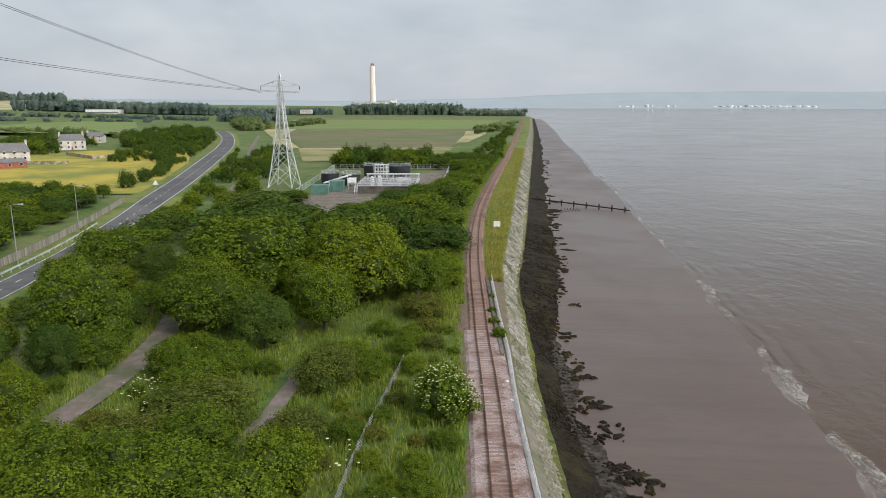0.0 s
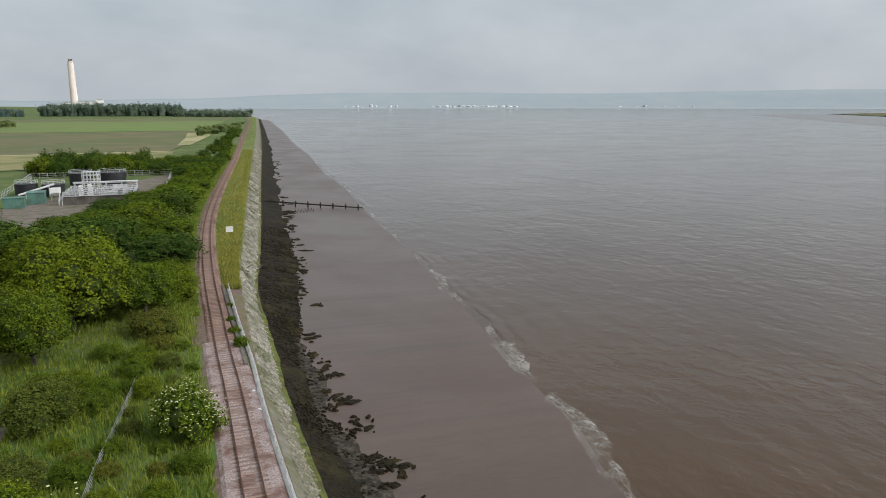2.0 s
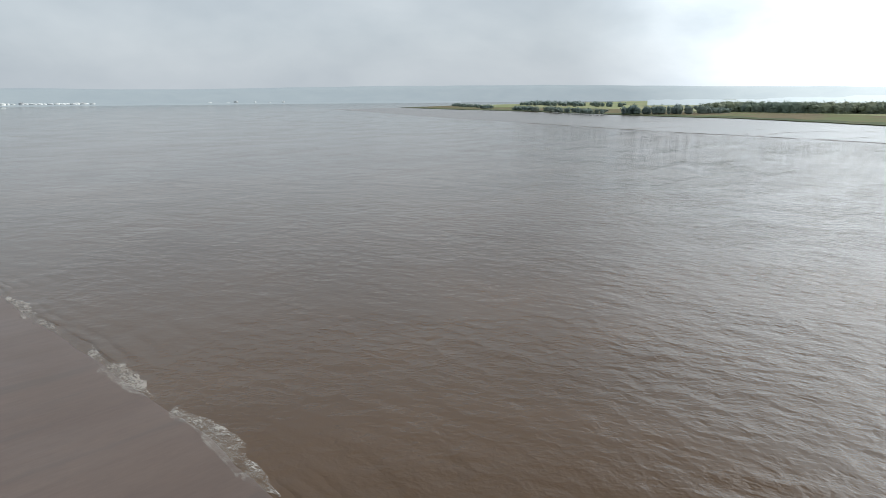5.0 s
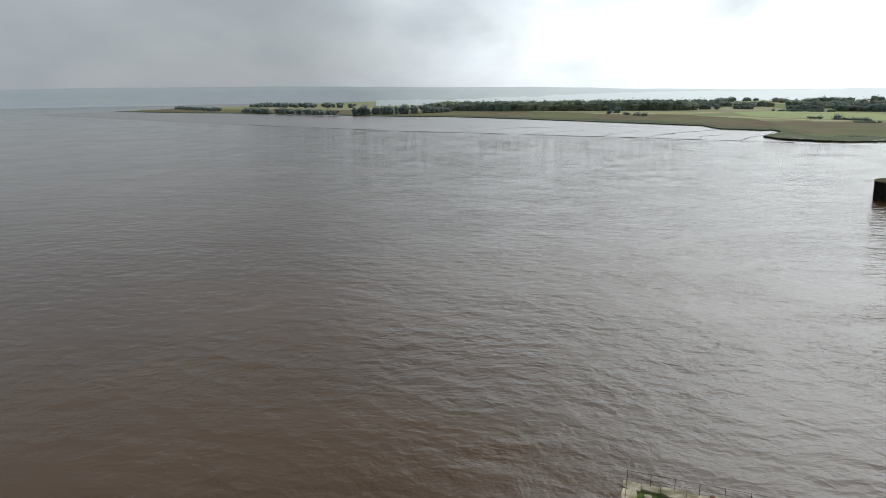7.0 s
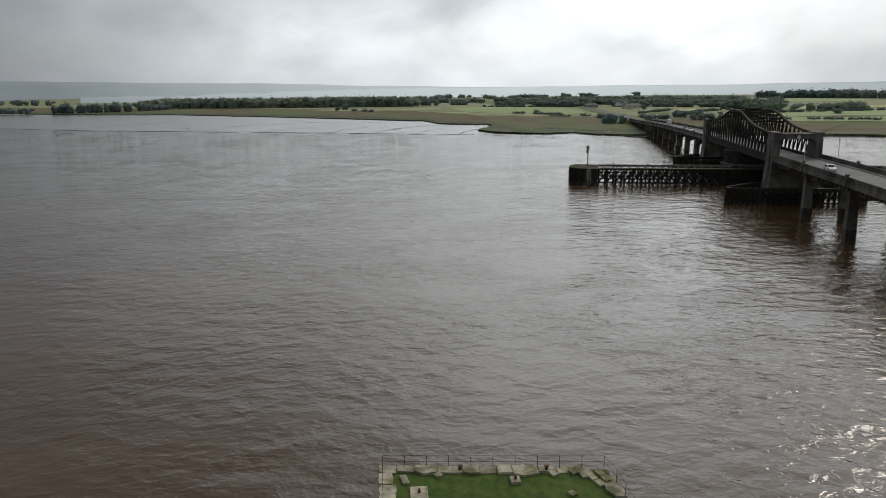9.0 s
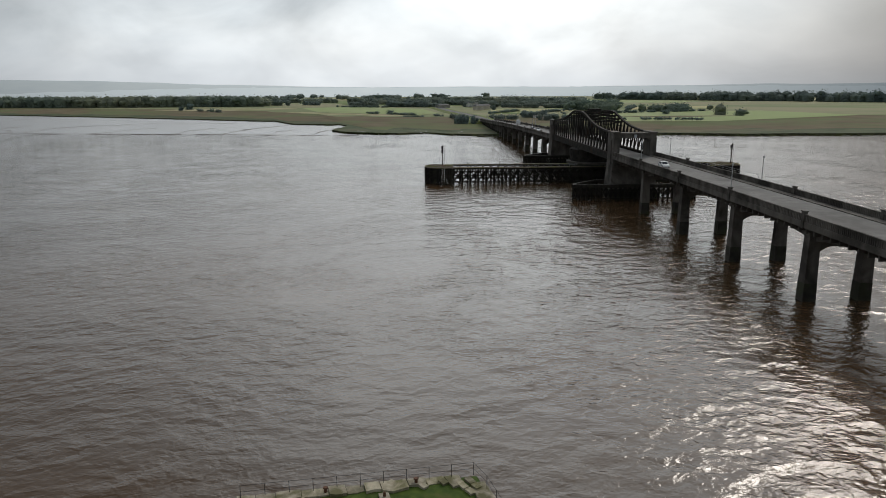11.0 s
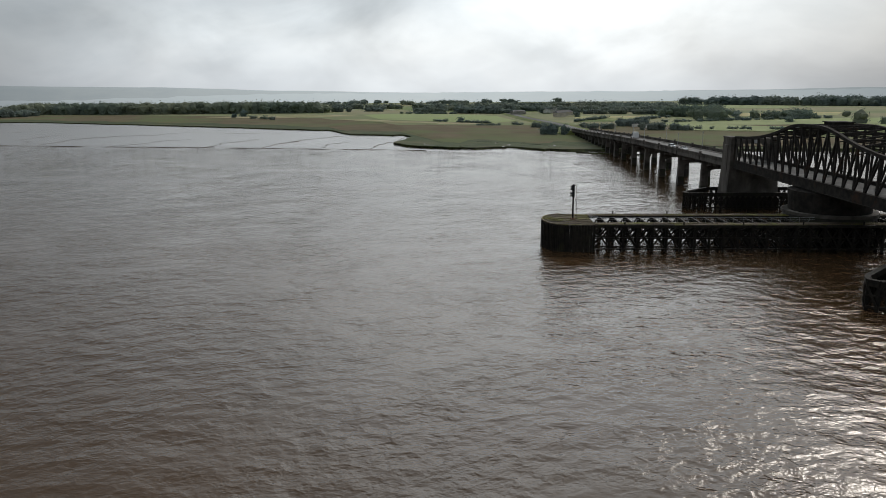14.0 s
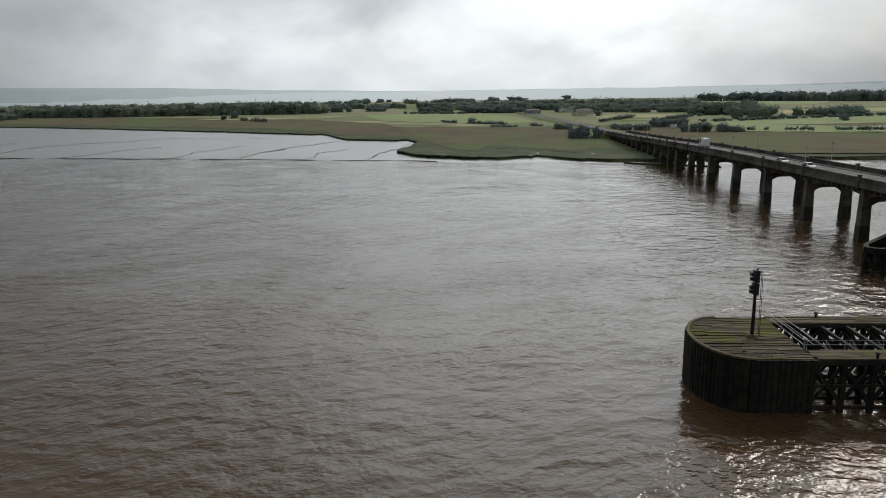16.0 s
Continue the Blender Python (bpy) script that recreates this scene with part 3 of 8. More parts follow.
# ---- mesh helpers ----
class Shape:
    """Collects boxes, beams and tubes into one mesh."""

    def __init__(self):
        self.v, self.f = [], []

    def add(self, verts, faces):
        k = len(self.v)
        self.v += [tuple(p) for p in verts]
        self.f += [tuple(i + k for i in q) for q in faces]
        return self

    def box(self, x0, y0, z0, x1, y1, z1):
        v = [(x, y, z) for z in (z0, z1) for x, y in ((x0, y0), (x1, y0), (x1, y1), (x0, y1))]
        return self.add(v, [(0, 3, 2, 1), (4, 5, 6, 7), (0, 1, 5, 4), (1, 2, 6, 5), (2, 3, 7, 6), (3, 0, 4, 7)])

    def beam(self, p, q, w, h, end_w=None, end_h=None):
        p, q = Vector(p), Vector(q)
        d = (q - p).normalized()
        side = d.cross(Vector((0, 0, 1)))
        side = Vector((1, 0, 0)) if side.length < 1e-4 else side.normalized()
        up = side.cross(d).normalized()
        v = []
        for c, a, b in ((p, w, h), (q, end_w or w, end_h or h)):
            v += [c + side * (sx * a / 2) + up * (sz * b / 2) for sx, sz in ((-1, -1), (1, -1), (1, 1), (-1, 1))]
        return self.add(v, [(0, 3, 2, 1), (4, 5, 6, 7), (0, 1, 5, 4), (1, 2, 6, 5), (2, 3, 7, 6), (3, 0, 4, 7)])

    def run(self, pts, w, h):
        """One unbroken bar through stations along x."""
        v, f = [], []
        for k, (x, y, z) in enumerate(pts):
            v += [(x, y - w / 2, z - h / 2), (x, y + w / 2, z - h / 2), (x, y + w / 2, z + h / 2), (x, y - w / 2, z + h / 2)]
            if k:
                a, b = 4 * k - 4, 4 * k
                f += [(a + i, a + (i + 1) % 4, b + (i + 1) % 4, b + i) for i in range(4)]
        return self.add(v, f + [(0, 3, 2, 1), (4 * len(pts) - 4, 4 * len(pts) - 3, 4 * len(pts) - 2, 4 * len(pts) - 1)])

    def tube(self, p, q, r0, r1=None, n=8):
        p, q = Vector(p), Vector(q)
        d = (q - p).normalized()
        side = d.cross(Vector((0, 0, 1)))
        side = Vector((1, 0, 0)) if side.length < 1e-4 else side.normalized()
        up = side.cross(d)
        v = [c + (side * math.cos(2 * math.pi * k / n) + up * math.sin(2 * math.pi * k / n)) * r
             for c, r in ((p, r0), (q, r0 if r1 is None else r1)) for k in range(n)]
        return self.add(v, [(k, (k + 1) % n, n + (k + 1) % n, n + k) for k in range(n)] + [tuple(range(n))[::-1], tuple(range(n, 2 * n))])

    def pipe(self, pts, r, n=6, squash=1.0):
        """One unbroken tube through the points."""
        pts = [Vector(p) for p in pts]
        v, f = [], []
        for k, p in enumerate(pts):
            d = (pts[min(k + 1, len(pts) - 1)] - pts[max(k - 1, 0)]).normalized()
            side = d.cross(Vector((0, 0, 1)))
            side = Vector((1, 0, 0)) if side.length < 1e-4 else side.normalized()
            up = side.cross(d)
            v += [p + (side * math.cos(2 * math.pi * (q + 0.5) / n) * squash + up * math.sin(2 * math.pi * (q + 0.5) / n)) * r for q in range(n)]
            if k:
                a, b = n * (k - 1), n * k
                f += [(a + q, a + (q + 1) % n, b + (q + 1) % n, b + q) for q in range(n)]
        m = n * (len(pts) - 1)
        return self.add(v, f + [tuple(range(n))[::-1], tuple(range(m, m + n))])

    def prism(self, outline, z0, z1):
        n = len(outline)
        v = [(x, y, z0) for x, y in outline] + [(x, y, z1) for x, y in outline]
        return self.add(v, [(k, (k + 1) % n, n + (k + 1) % n, n + k) for k in range(n)] + [tuple(range(n))[::-1], tuple(range(n, 2 * n))])

    def mesh(self, name):
        me = bpy.data.meshes.new(name)
        me.from_pydata(self.v, [], self.f)
        me.update()
        return me


def part(name, shape, material, parent=None, label="", at=None):
    """One mesh object from a Shape or a mesh."""
    me = shape.mesh(name) if isinstance(shape, Shape) else shape
    if material and not me.materials:
        me.materials.append(material)
    ob = new(name, me)
    if parent:
        ob.parent = parent
    if at is not None:
        ob.matrix_local = at
    return tagged(ob, label)


def thing(name, label, category, at=None, group="", kind=""):
    ob = new(name)
    if at is not None:
        ob.matrix_world = at
    return tagged(ob, label, category, group, kind)


def structure(name, shape, material, label, category, kind="structure", smooth=False):
    ob = part(name, shape, material)
    if smooth:
        ob.data.polygons.foreach_set("use_smooth", [True] * len(ob.data.polygons))
    return tagged(ob, label, category, "", kind)


def curve(xs, ys):
    """A smooth line through the given places."""
    xs, ys = np.array(xs, float), np.array(ys, float)
    m = np.gradient(ys, xs)

    def at(x):
        x = min(max(x, xs[0]), xs[-1])
        k = min(int(np.searchsorted(xs, x, "right")) - 1, len(xs) - 2)
        h = xs[k + 1] - xs[k]
        t = (x - xs[k]) / h
        return float((2 * t**3 - 3 * t**2 + 1) * ys[k] + (t**3 - 2 * t**2 + t) * h * m[k]
                     + (-2 * t**3 + 3 * t**2) * ys[k + 1] + (t**3 - t**2) * h * m[k + 1])
    return at


def sheet(rows):
    """A grid of quads from rows of points of equal length."""
    s = Shape()
    w = len(rows[0])
    s.v = [tuple(p) for r in rows for p in r]
    s.f = [(a * w + b, a * w + b + 1, (a + 1) * w + b + 1, (a + 1) * w + b) for a in range(len(rows) - 1) for b in range(w - 1)]
    return s


def fbm(x, y, size, octaves=3):
    return noise.fractal(Vector((x / size, y / size, 0.0)), 1.0, 2.0, octaves)


def steps(a, b, first, growth):
    """Stations from a to b whose gaps grow."""
    out, gap = [a], first
    while out[-1] + gap < b:
        out.append(out[-1] + gap)
        gap *= growth
    return out + [b]

# ---- shore lines of the north bank, as x over y ----
rail_x = curve((-300, 45, 68, 79, 93, 113, 137, 157, 183, 219, 272, 357, 483, 669, 940, 1500),
               (3.0, 3.0, 2.85, 2.6, 2.5, 2.35, 2.7, 3.4, 4.9, 8.0, 13.4, 22.5, 35.0, 52.8, 80.0, 128.0))
slope_top = curve((-300, 46, 65, 80, 101, 119, 140, 168, 223, 301, 460, 700, 1105, 1500),
                  (6.0, 5.9, 5.7, 5.9, 6.5, 7.3, 9.3, 12.1, 17.4, 25.4, 41.4, 66.0, 105.6, 143.0))
slope_foot = curve((-300, 50, 74, 89, 105, 119, 137, 177, 247, 365, 689, 1105, 1500),
                   (8.6, 8.5, 8.5, 9.0, 9.3, 9.8, 12.0, 16.4, 23.6, 36.0, 69.5, 110.0, 148.0))
weed_edge = curve((-300, 56, 70, 87, 107, 129, 160, 201, 285, 485, 1007, 1500),
                  (13.5, 14.2, 14.0, 13.7, 15.2, 18.0, 21.6, 25.4, 34.1, 55.4, 106.0, 153.0))
wave_line = curve((-300, 46, 58, 73, 92, 115, 150, 207, 290, 340, 493, 553, 826, 1475),
                  (18.0, 34.4, 37.2, 38.8, 41.4, 43.8, 47.6, 52.4, 61.4, 65.0, 79.8, 84.0, 110.0, 166.6))
LAND = 6.3

ALONG = [-300, -150, -60, 0] + steps(30, 160, 1.2, 1.0) + steps(162, 1500, 3.0, 1.03)

# river to the horizon
water = structure("water", sheet([[(x, y, 0.0) for x in (-900, -100, 0, 60, 150, 300, 600, 1200, 2500, 4750)]
                                  for y in (-4000, -1500, -600, -200, 0, 200, 500, 1000, 2000, 4720)]),
                  MAT["water"], "brown silty tidal river with wind ripples", "water")

# foreshore: mud from the wrack to below the water
rows = []
for y in ALONG:
    a, b = slope_foot(y), wave_line(y)
    rows.append([(a + (b - a) * k, y, 1.0 - 0.97 * k + 0.05 * fbm(a + (b - a) * k, y, 9)) for k in (0, 0.2, 0.4, 0.6, 0.8, 0.93)]
                + [(b + 0.6 * fbm(b, y, 12), y, -0.02), (b + 12, y, -0.5)])
structure("mudflat", sheet(rows), MAT["mud"], "smooth wet brown tidal mudflat", "mudflat", smooth=True)

# dark wrack on the lower slope, thinning to gravel at its seaward edge
rows, rows_g = [], []
for y in ALONG:
    a, b = slope_foot(y), weed_edge(y)
    b += 0.9 * fbm(0, y, 2.4) + 1.4 * fbm(7, y, 11)
    full = b
    if y < 100:
        b = a + (b - a) * (0.62 + 0.38 * max(0, (y - 84) / 16)) + 0.5 * fbm(17, y, 3)
    r = [(a - 0.25, y, 3.05)]
    for k in (0.12, 0.26, 0.4, 0.55, 0.7, 0.85, 1.0):
        r.append((a + (b - a) * k, y, 3.0 + (0.85 - 3.0) * (k ** 0.8) + 0.16 * fbm(a + (b - a) * k, y, 1.7) * (k < 1)))
    r.append((b + 0.1, y, 0.4))
    rows.append(r)
    if 30 <= y < 100:
        rows_g.append([(b - 0.6, y, 0.97), (b + (full - b) * 0.4, y, 1.0 + 0.12 * fbm(b, y, 1.1)), (b + (full - b) * 0.75, y, 0.9 + 0.1 * fbm(full, y, 1.3)), (full + 0.5 * fbm(3, y, 1.6), y, 0.74), (full + 0.5, y, 0.35)])
structure("seaweed_bank", sheet(rows), MAT["weed"], "dark slippery seaweed over the lower sea wall", "seaweed", "stuff")
structure("shingle_bank", sheet(rows_g), MAT["shingle"], "muddy shingle strewn with wrack below the sea wall", "shingle", "stuff")

# loose tongues of wrack lying out on the mud
s = Shape()
rnd = random.Random(5)
for k in range(620):
    y = 40 + 180 * rnd.random() ** 1.6 if k < 520 else rnd.uniform(200, 420)
    x = weed_edge(y) + rnd.uniform(-0.6, 2.6) * (0.4 + 0.9 * abs(fbm(3, y, 9)) * 2)
    if fbm(x, y, 5) < -0.05:
        continue
    r = rnd.uniform(0.06, 0.85) ** 1.2 * (1 if y < 150 else 1.6)
    n, a0 = 9, rnd.random() * 6
    st, tw = rnd.uniform(0.9, 2.2), rnd.gauss(0, 0.5)
    ring = []
    for k2 in range(n):
        u, v = r * st * math.cos(a0 + k2 * 6.283 / n) * rnd.uniform(0.55, 1.2), 0.8 * r * math.sin(a0 + k2 * 6.283 / n) * rnd.uniform(0.5, 1.2)
        ring.append((x + u * math.cos(tw) - v * math.sin(tw), y + u * math.sin(tw) + v * math.cos(tw)))
    z = 1.0 - 0.97 * (x - slope_foot(y)) / (wave_line(y) - slope_foot(y))
    s.add([(p, q, z - 0.1) for p, q in ring] + [((p - x) * 0.6 + x, (q - y) * 0.6 + y, z + rnd.uniform(0.12, 0.24)) for p, q in ring],
          [(i, (i + 1) % n, n + (i + 1) % n, n + i) for i in range(n)] + [tuple(range(n, 2 * n))])
structure("seaweed_patches", s, MAT["weed"], "ragged dark wrack clumps on mud", "seaweed", "stuff")

# lumps of wrack over the bank itself
s = Shape()
for k in range(4200):
    y = 36 + 150 * rnd.random() ** 1.5
    a, b = slope_foot(y), weed_edge(y)
    q = rnd.random() ** 0.9
    x = a + (b - a) * q * 1.04
    wide = 0.62 + 0.38 * max(0, (y - 84) / 16) if y < 100 else 1.0
    z = 3.0 - 2.15 * min(1, q / wide) ** 0.8 if q < wide else 0.95
    if q > wide and fbm(x, y, 2.2) < 0.02:
        continue
    r = rnd.uniform(0.08, 0.26) * (1 + y / 300)
    n, a0 = 6, rnd.random() * 6
    ring = [(x + 1.5 * r * math.cos(a0 + i * 6.283 / n) * rnd.uniform(0.6, 1.2), y + r * math.sin(a0 + i * 6.283 / n) * rnd.uniform(0.6, 1.2)) for i in range(n)]
    s.add([(u, v, z - 0.2 - (u - x) * 0.45) for u, v in ring] + [((u - x) * 0.5 + x, (v - y) * 0.5 + y, z + rnd.uniform(0.02, 0.10) - (u - x) * 0.3) for u, v in ring],
          [(i, (i + 1) % n, n + (i + 1) % n, n + i) for i in range(n)] + [tuple(range(n, 2 * n))])
structure("seaweed_lumps", s, MAT["weed"], "tangled lumps of dark wrack below the sea wall", "seaweed", "stuff")

# stone-pitched sea wall, laid as uneven slabs
rows = []
for y in ALONG:
    a, b = slope_top(y), slope_foot(y)
    rows.append([(a, y, 5.75), (a + (b - a) * 0.5, y, 4.3), (b + 0.1, y, 2.9)])
sea_wall = structure("sea_wall", sheet(rows), MAT["stone_slope"], "pale stone-pitched sea wall with moss at its foot", "sea wall")

# moss along the foot of the stones
rows = []
for y in ALONG:
    b = slope_foot(y) + 0.12 * fbm(4, y, 2.5)
    w = 0.35 + 0.25 * fbm(8, y, 6)
    rows.append([(b - w - 0.1, y, 3.45), (b - 0.3 * w, y, 3.24), (b + 0.5 * w + 0.1, y, 3.0)])
structure("moss_band", sheet(rows), MAT["moss"], "yellow-green moss along the foot of the sea wall", "moss", "stuff")

# strip between the railway and the sea wall, then inland ground
rows_c, rows_v = [], []
for y in ALONG:
    a, b = rail_x(y), slope_top(y)
    z = 6.15
    (rows_c if y < 112 else rows_v).append([(a + 1.6, y, z), (a + 1.6 + (b - a - 1.6) * 0.5, y, z + 0.06 * fbm(a, y, 3)), (b + 0.05, y, 5.8)])
rows_c.append(rows_v[0])
structure("cinder_strip", sheet(rows_c), MAT["soil_path"], "brown cinder strip beside the railway", "ground")
structure("grass_verge", sheet(rows_v), MAT["verge"], "yellowing grass verge along the sea wall", "verge")

rows = []
for y in [-2500, -900] + ALONG + [1540, 1700, 2300, 3200, 4650]:
    b = rail_x(y) - 1.6 if y <= 1500 else {1540: 120, 1700: 70, 2300: -60, 3200: -200, 4650: -400}[y]
    rows.append([(x, y, LAND + (0 if x > -400 else min(26, (-x - 400) * 0.02))) for x in (-4600, -2200, -900, -400)]
                + [(x, y, LAND - 0.15 + 0.25 * fbm(x, y, 14)) for x in (b - 90, b - 45, b - 20, b - 9, b - 3)] + [(b, y, 6.15)])
structure("ground", sheet(rows), MAT["grass"], "rough green grassland of the river bank", "ground", smooth=True)
# shore behind the far bend
structure("far_bank", sheet([[(128, 1500, 6.1), (160, 1502, -0.5)], [(120, 1540, 6.1), (150, 1545, -0.5)], [(70, 1700, 6.1), (100, 1710, -0.5)],
                             [(-60, 2300, 6.1), (-20, 2310, -0.5)], [(-200, 3200, 6.1), (-150, 3210, -0.5)], [(-400, 4650, 6.1), (-300, 4660, -0.5)]]),
          MAT["weed"], "dark sea wall where the bank bends away", "sea wall")

rows = []
for y in ALONG:
    a = rail_x(y)
    w = 1.5 + 0.9 * fbm(5, y, 9) + (0.5 if y > 60 else -0.3)
    rows.append([(a - 1.5 - max(0.5, w), y, 6.12), (a - 2.0, y, 6.22), (a - 1.3, y, 6.2)])
structure("trackside_cinder", sheet(rows), MAT["soil_path"], "brown cinder shoulder on the inland side of the railway", "ground")

# ---- railway ----
def ribbon(f, half, z, ys, rise=0.0):
    return sheet([[(f(y) - half, y, z - rise), (f(y) - half * 0.8, y, z), (f(y) + half * 0.8, y, z), (f(y) + half, y, z - rise)] for y in ys])


structure("ballast_bed", ribbon(rail_x, 1.75, 6.33, [y for y in ALONG if y >= 68], 0.2), MAT["ballast"], "rust-brown stone ballast under the railway", "ballast")
structure("new_ballast", ribbon(rail_x, 2.3, 6.345, [y for y in ALONG if y <= 84], 0.2), MAT["ballast_pale"], "pale pinkish fresh ballast under the railway", "ballast")

railway = thing("railway_track", "single rusty railway track on timber sleepers", "railway", kind="structure")
for side in (-0.74, 0.74):
    s = Shape()
    pts = [y for y in ALONG if y <= 1480]
    s.pipe([(rail_x(y) + side, y, 6.47) for y in pts], 0.11, 4, 0.6)
    part("rail", s, MAT["rust"], railway, "rusty steel rail")

# ---- south shore, x over y ----
coast = curve((-4000, -1600, -1000, -600, -383, -331, -313, -250, -185, -157, -147, -138, -122, -109, -105, -101, -97, -86, -68, -52, -45, -30, 0, 66, 186, 316, 367, 542, 807, 1225, 1574),
              (-600, 60, 220, 350, 405, 422, 434, 456, 472, 483, 490, 503, 507, 511, 530, 585, 636, 650, 664, 690, 733, 752, 782, 850, 965, 1072, 1090, 1199, 1374, 1581, 1789))
flat_edge = curve((-4000, -600, -300, -230, -185, -155, -142, -118, -94, -75, -43, 13, 74, 140, 242, 407, 684, 1175, 1600),
                  (-600, 345, 428, 449, 464, 477, 485, 494, 506, 520, 535, 560, 587, 618, 662, 756, 912, 1234, 1500))
SY = [-4000, -2500, -1600, -1000, -700, -500] + [-420 + 3.5 * k for k in range(140)] + steps(75, 1574, 8, 1.04)


def bank(y):
    return coast(y) + 4 * fbm(3, y, 30) + 3.5 * fbm(9, y, 9) + 2.5 * fbm(12, y, 3)


rows, rows_b, rows_e = [], [], []
for y in SY:
    c = bank(y)
    m = c + 55 + 30 * fbm(6, y, 60) + 12 * fbm(8, y, 14)
    rows_e.append([(c - 1.8 - abs(fbm(2, y, 5)) * 5, y, -0.3), (c - 0.5, y, 0.9 + 0.4 * fbm(6, y, 8)), (c + 0.3, y, 1.40), (c + 0.7 + abs(fbm(4, y, 9)) * 3, y, 1.44)])
    rows.append([(c + 0.5, y, 1.3), (c + 8, y, 1.44 + 0.15 * fbm(c, y, 9)), (c + (m - c) * 0.6, y, 1.5 + 0.15 * fbm(m, y, 9)), (m + 14, y, 1.62)])
    rows_b.append([(m, y, 1.7), (m + 40, y, 1.9), (c + 150, y, 2.5), (c + 270, y, 3.3)])
structure("salt_marsh", sheet(rows), MAT["reedbed"], "dark green salt marsh edging the far shore", "marsh")
structure("reed_meadow", sheet(rows_b), MAT["reed_brown"], "brown and olive reed meadow behind the salt marsh", "marsh")
structure("marsh_edge", sheet(rows_e), MAT["peat"], "dark undercut peat edge of the salt marsh", "bank")
rows = []
for y in SY:
    c = coast(y)
    rows.append([(c + 160, y, 2.2), (c + 260, y, 3.2), (c + 500, y, 3.5), (c + 1200, y, 4.0), (max(c + 2400, 3300), y, 5.0), (4745, y, 8.0)])
structure("south_plain", sheet(rows), MAT["southfield"], "flat farmland beyond the salt marsh", "ground")


def flat_z(x, y):
    e, c = flat_edge(y), coast(y)
    return 0.12 + 0.3 * min(1, max(0, (x - e) / max(5, c - e))) + 0.05 * fbm(x, y, 25)


rows = []
for y in SY:
    if -260 <= y <= 1574:
        c, e = coast(y), flat_edge(y)
        e = min(e, c - 2) + 2.5 * fbm(5, y, 30)
        rows.append([(e - 3, y, -0.2), (e, y, 0.1)] + [(e + (c - e) * k, y, flat_z(e + (c - e) * k, y)) for k in (0.1, 0.3, 0.5, 0.7, 0.9, 1.0)] + [(c + 3, y, 0.7)])
structure("tidal_flat", sheet(rows), MAT["mud_south"], "shining wet tidal flat along the far shore", "mudflat", smooth=True)
# low broken mud lip where the flat meets the river
rows = []
for y in [q for q in SY if -90 <= q <= 500]:
    e = flat_edge(y) + 2.5 * fbm(5, y, 30)
    w = max(-0.9, 1.6 * fbm(14, y, 18))
    rows.append([(e - 3.2, y, -0.1), (e - 2.4, y, 0.16 + 0.22 * w), (e - 1.2, y, 0.10 + 0.2 * w), (e + 1.5, y, 0.08)])
structure("mud_lip", sheet(rows), MAT["creek_mud"], "low broken edge of dark mud along the flat", "mud bank", "stuff")


def creek(name, line, w0, w1, mat, label, rise=0.0, z=None):
    """A cut winding over the flat, its far bank a little higher."""
    pts, n = [], 10
    for (ax, ay), (bx, by) in zip(line, line[1:]):
        for k in range(n):
            q = k / n
            x, y = ax + (bx - ax) * q, ay + (by - ay) * q
            pts.append((x + 5.5 * fbm(x, y, 22), y + 5.5 * fbm(y + 40, x, 22)))
    pts.append(line[-1])
    rows = []
    for k, (x, y) in enumerate(pts):
        ax, ay = pts[max(0, k - 1)]
        bx, by = pts[min(len(pts) - 1, k + 1)]
        d = math.hypot(bx - ax, by - ay) or 1
        nx, ny = -(by - ay) / d, (bx - ax) / d
        if nx < 0:
            nx, ny = -nx, -ny
        w = 0.42 * (w0 + (w1 - w0) * k / len(pts)) * max(0.02, 0.3 + 1.7 * fbm(x + 31, y, 16))
        h = (flat_z(x, y) if z is None else z) + 0.05
        rows.append([(x - nx * w, y - ny * w, h - 0.06), (x - nx * w * 0.4, y - ny * w * 0.4, h), (x + nx * w * 0.5, y + ny * w * 0.5, h + 0.4 * rise), (x + nx * w * 1.2, y + ny * w * 1.2, h - 0.06)])
    structure(name, sheet(rows), mat, label, "creek")


for line, w0, w1, rise in (([(634, 158), (701, 146.6), (722, 130), (730, 112)], 2.4, 0.8, 0.25), ([(600, 104), (646, 81), (662, 63)], 1.2, 0.6, 0.15),
                     ([(570, 45), (610, 32), (648, 13)], 1.6, 0.6, 0.2), ([(557, 8), (587, -1), (612, -12), (642, -29), (664, -50)], 2.0, 0.9, 0.3),
                     ([(590, -2), (606, -14), (618, -9)], 3.2, 1.4, 0.35), ([(722, 107), (744, 94), (766, 80)], 1.2, 0.7, 0.15),
                     ([(528, -56), (560, -66), (601, -82), (628, -92)], 2.2, 1.2, 0.4), ([(545, -31), (580, -36), (598, -51)], 1.2, 0.5, 0.2),
                     ([(766, 80), (730, 33), (724, -4)], 1.0, 0.5, 0.1), ([(640, 168), (700, 190), (760, 182)], 1.4, 0.6, 0.15),
                     ([(700, 300), (780, 270), (830, 230)], 1.6, 0.8, 0.15), ([(800, 440), (880, 400), (930, 330)], 1.8, 0.8, 0.15)):
    creek("mud_creek", line, w0, w1, MAT["creek_mud"], "thin dark creek winding over the tidal flat", rise)
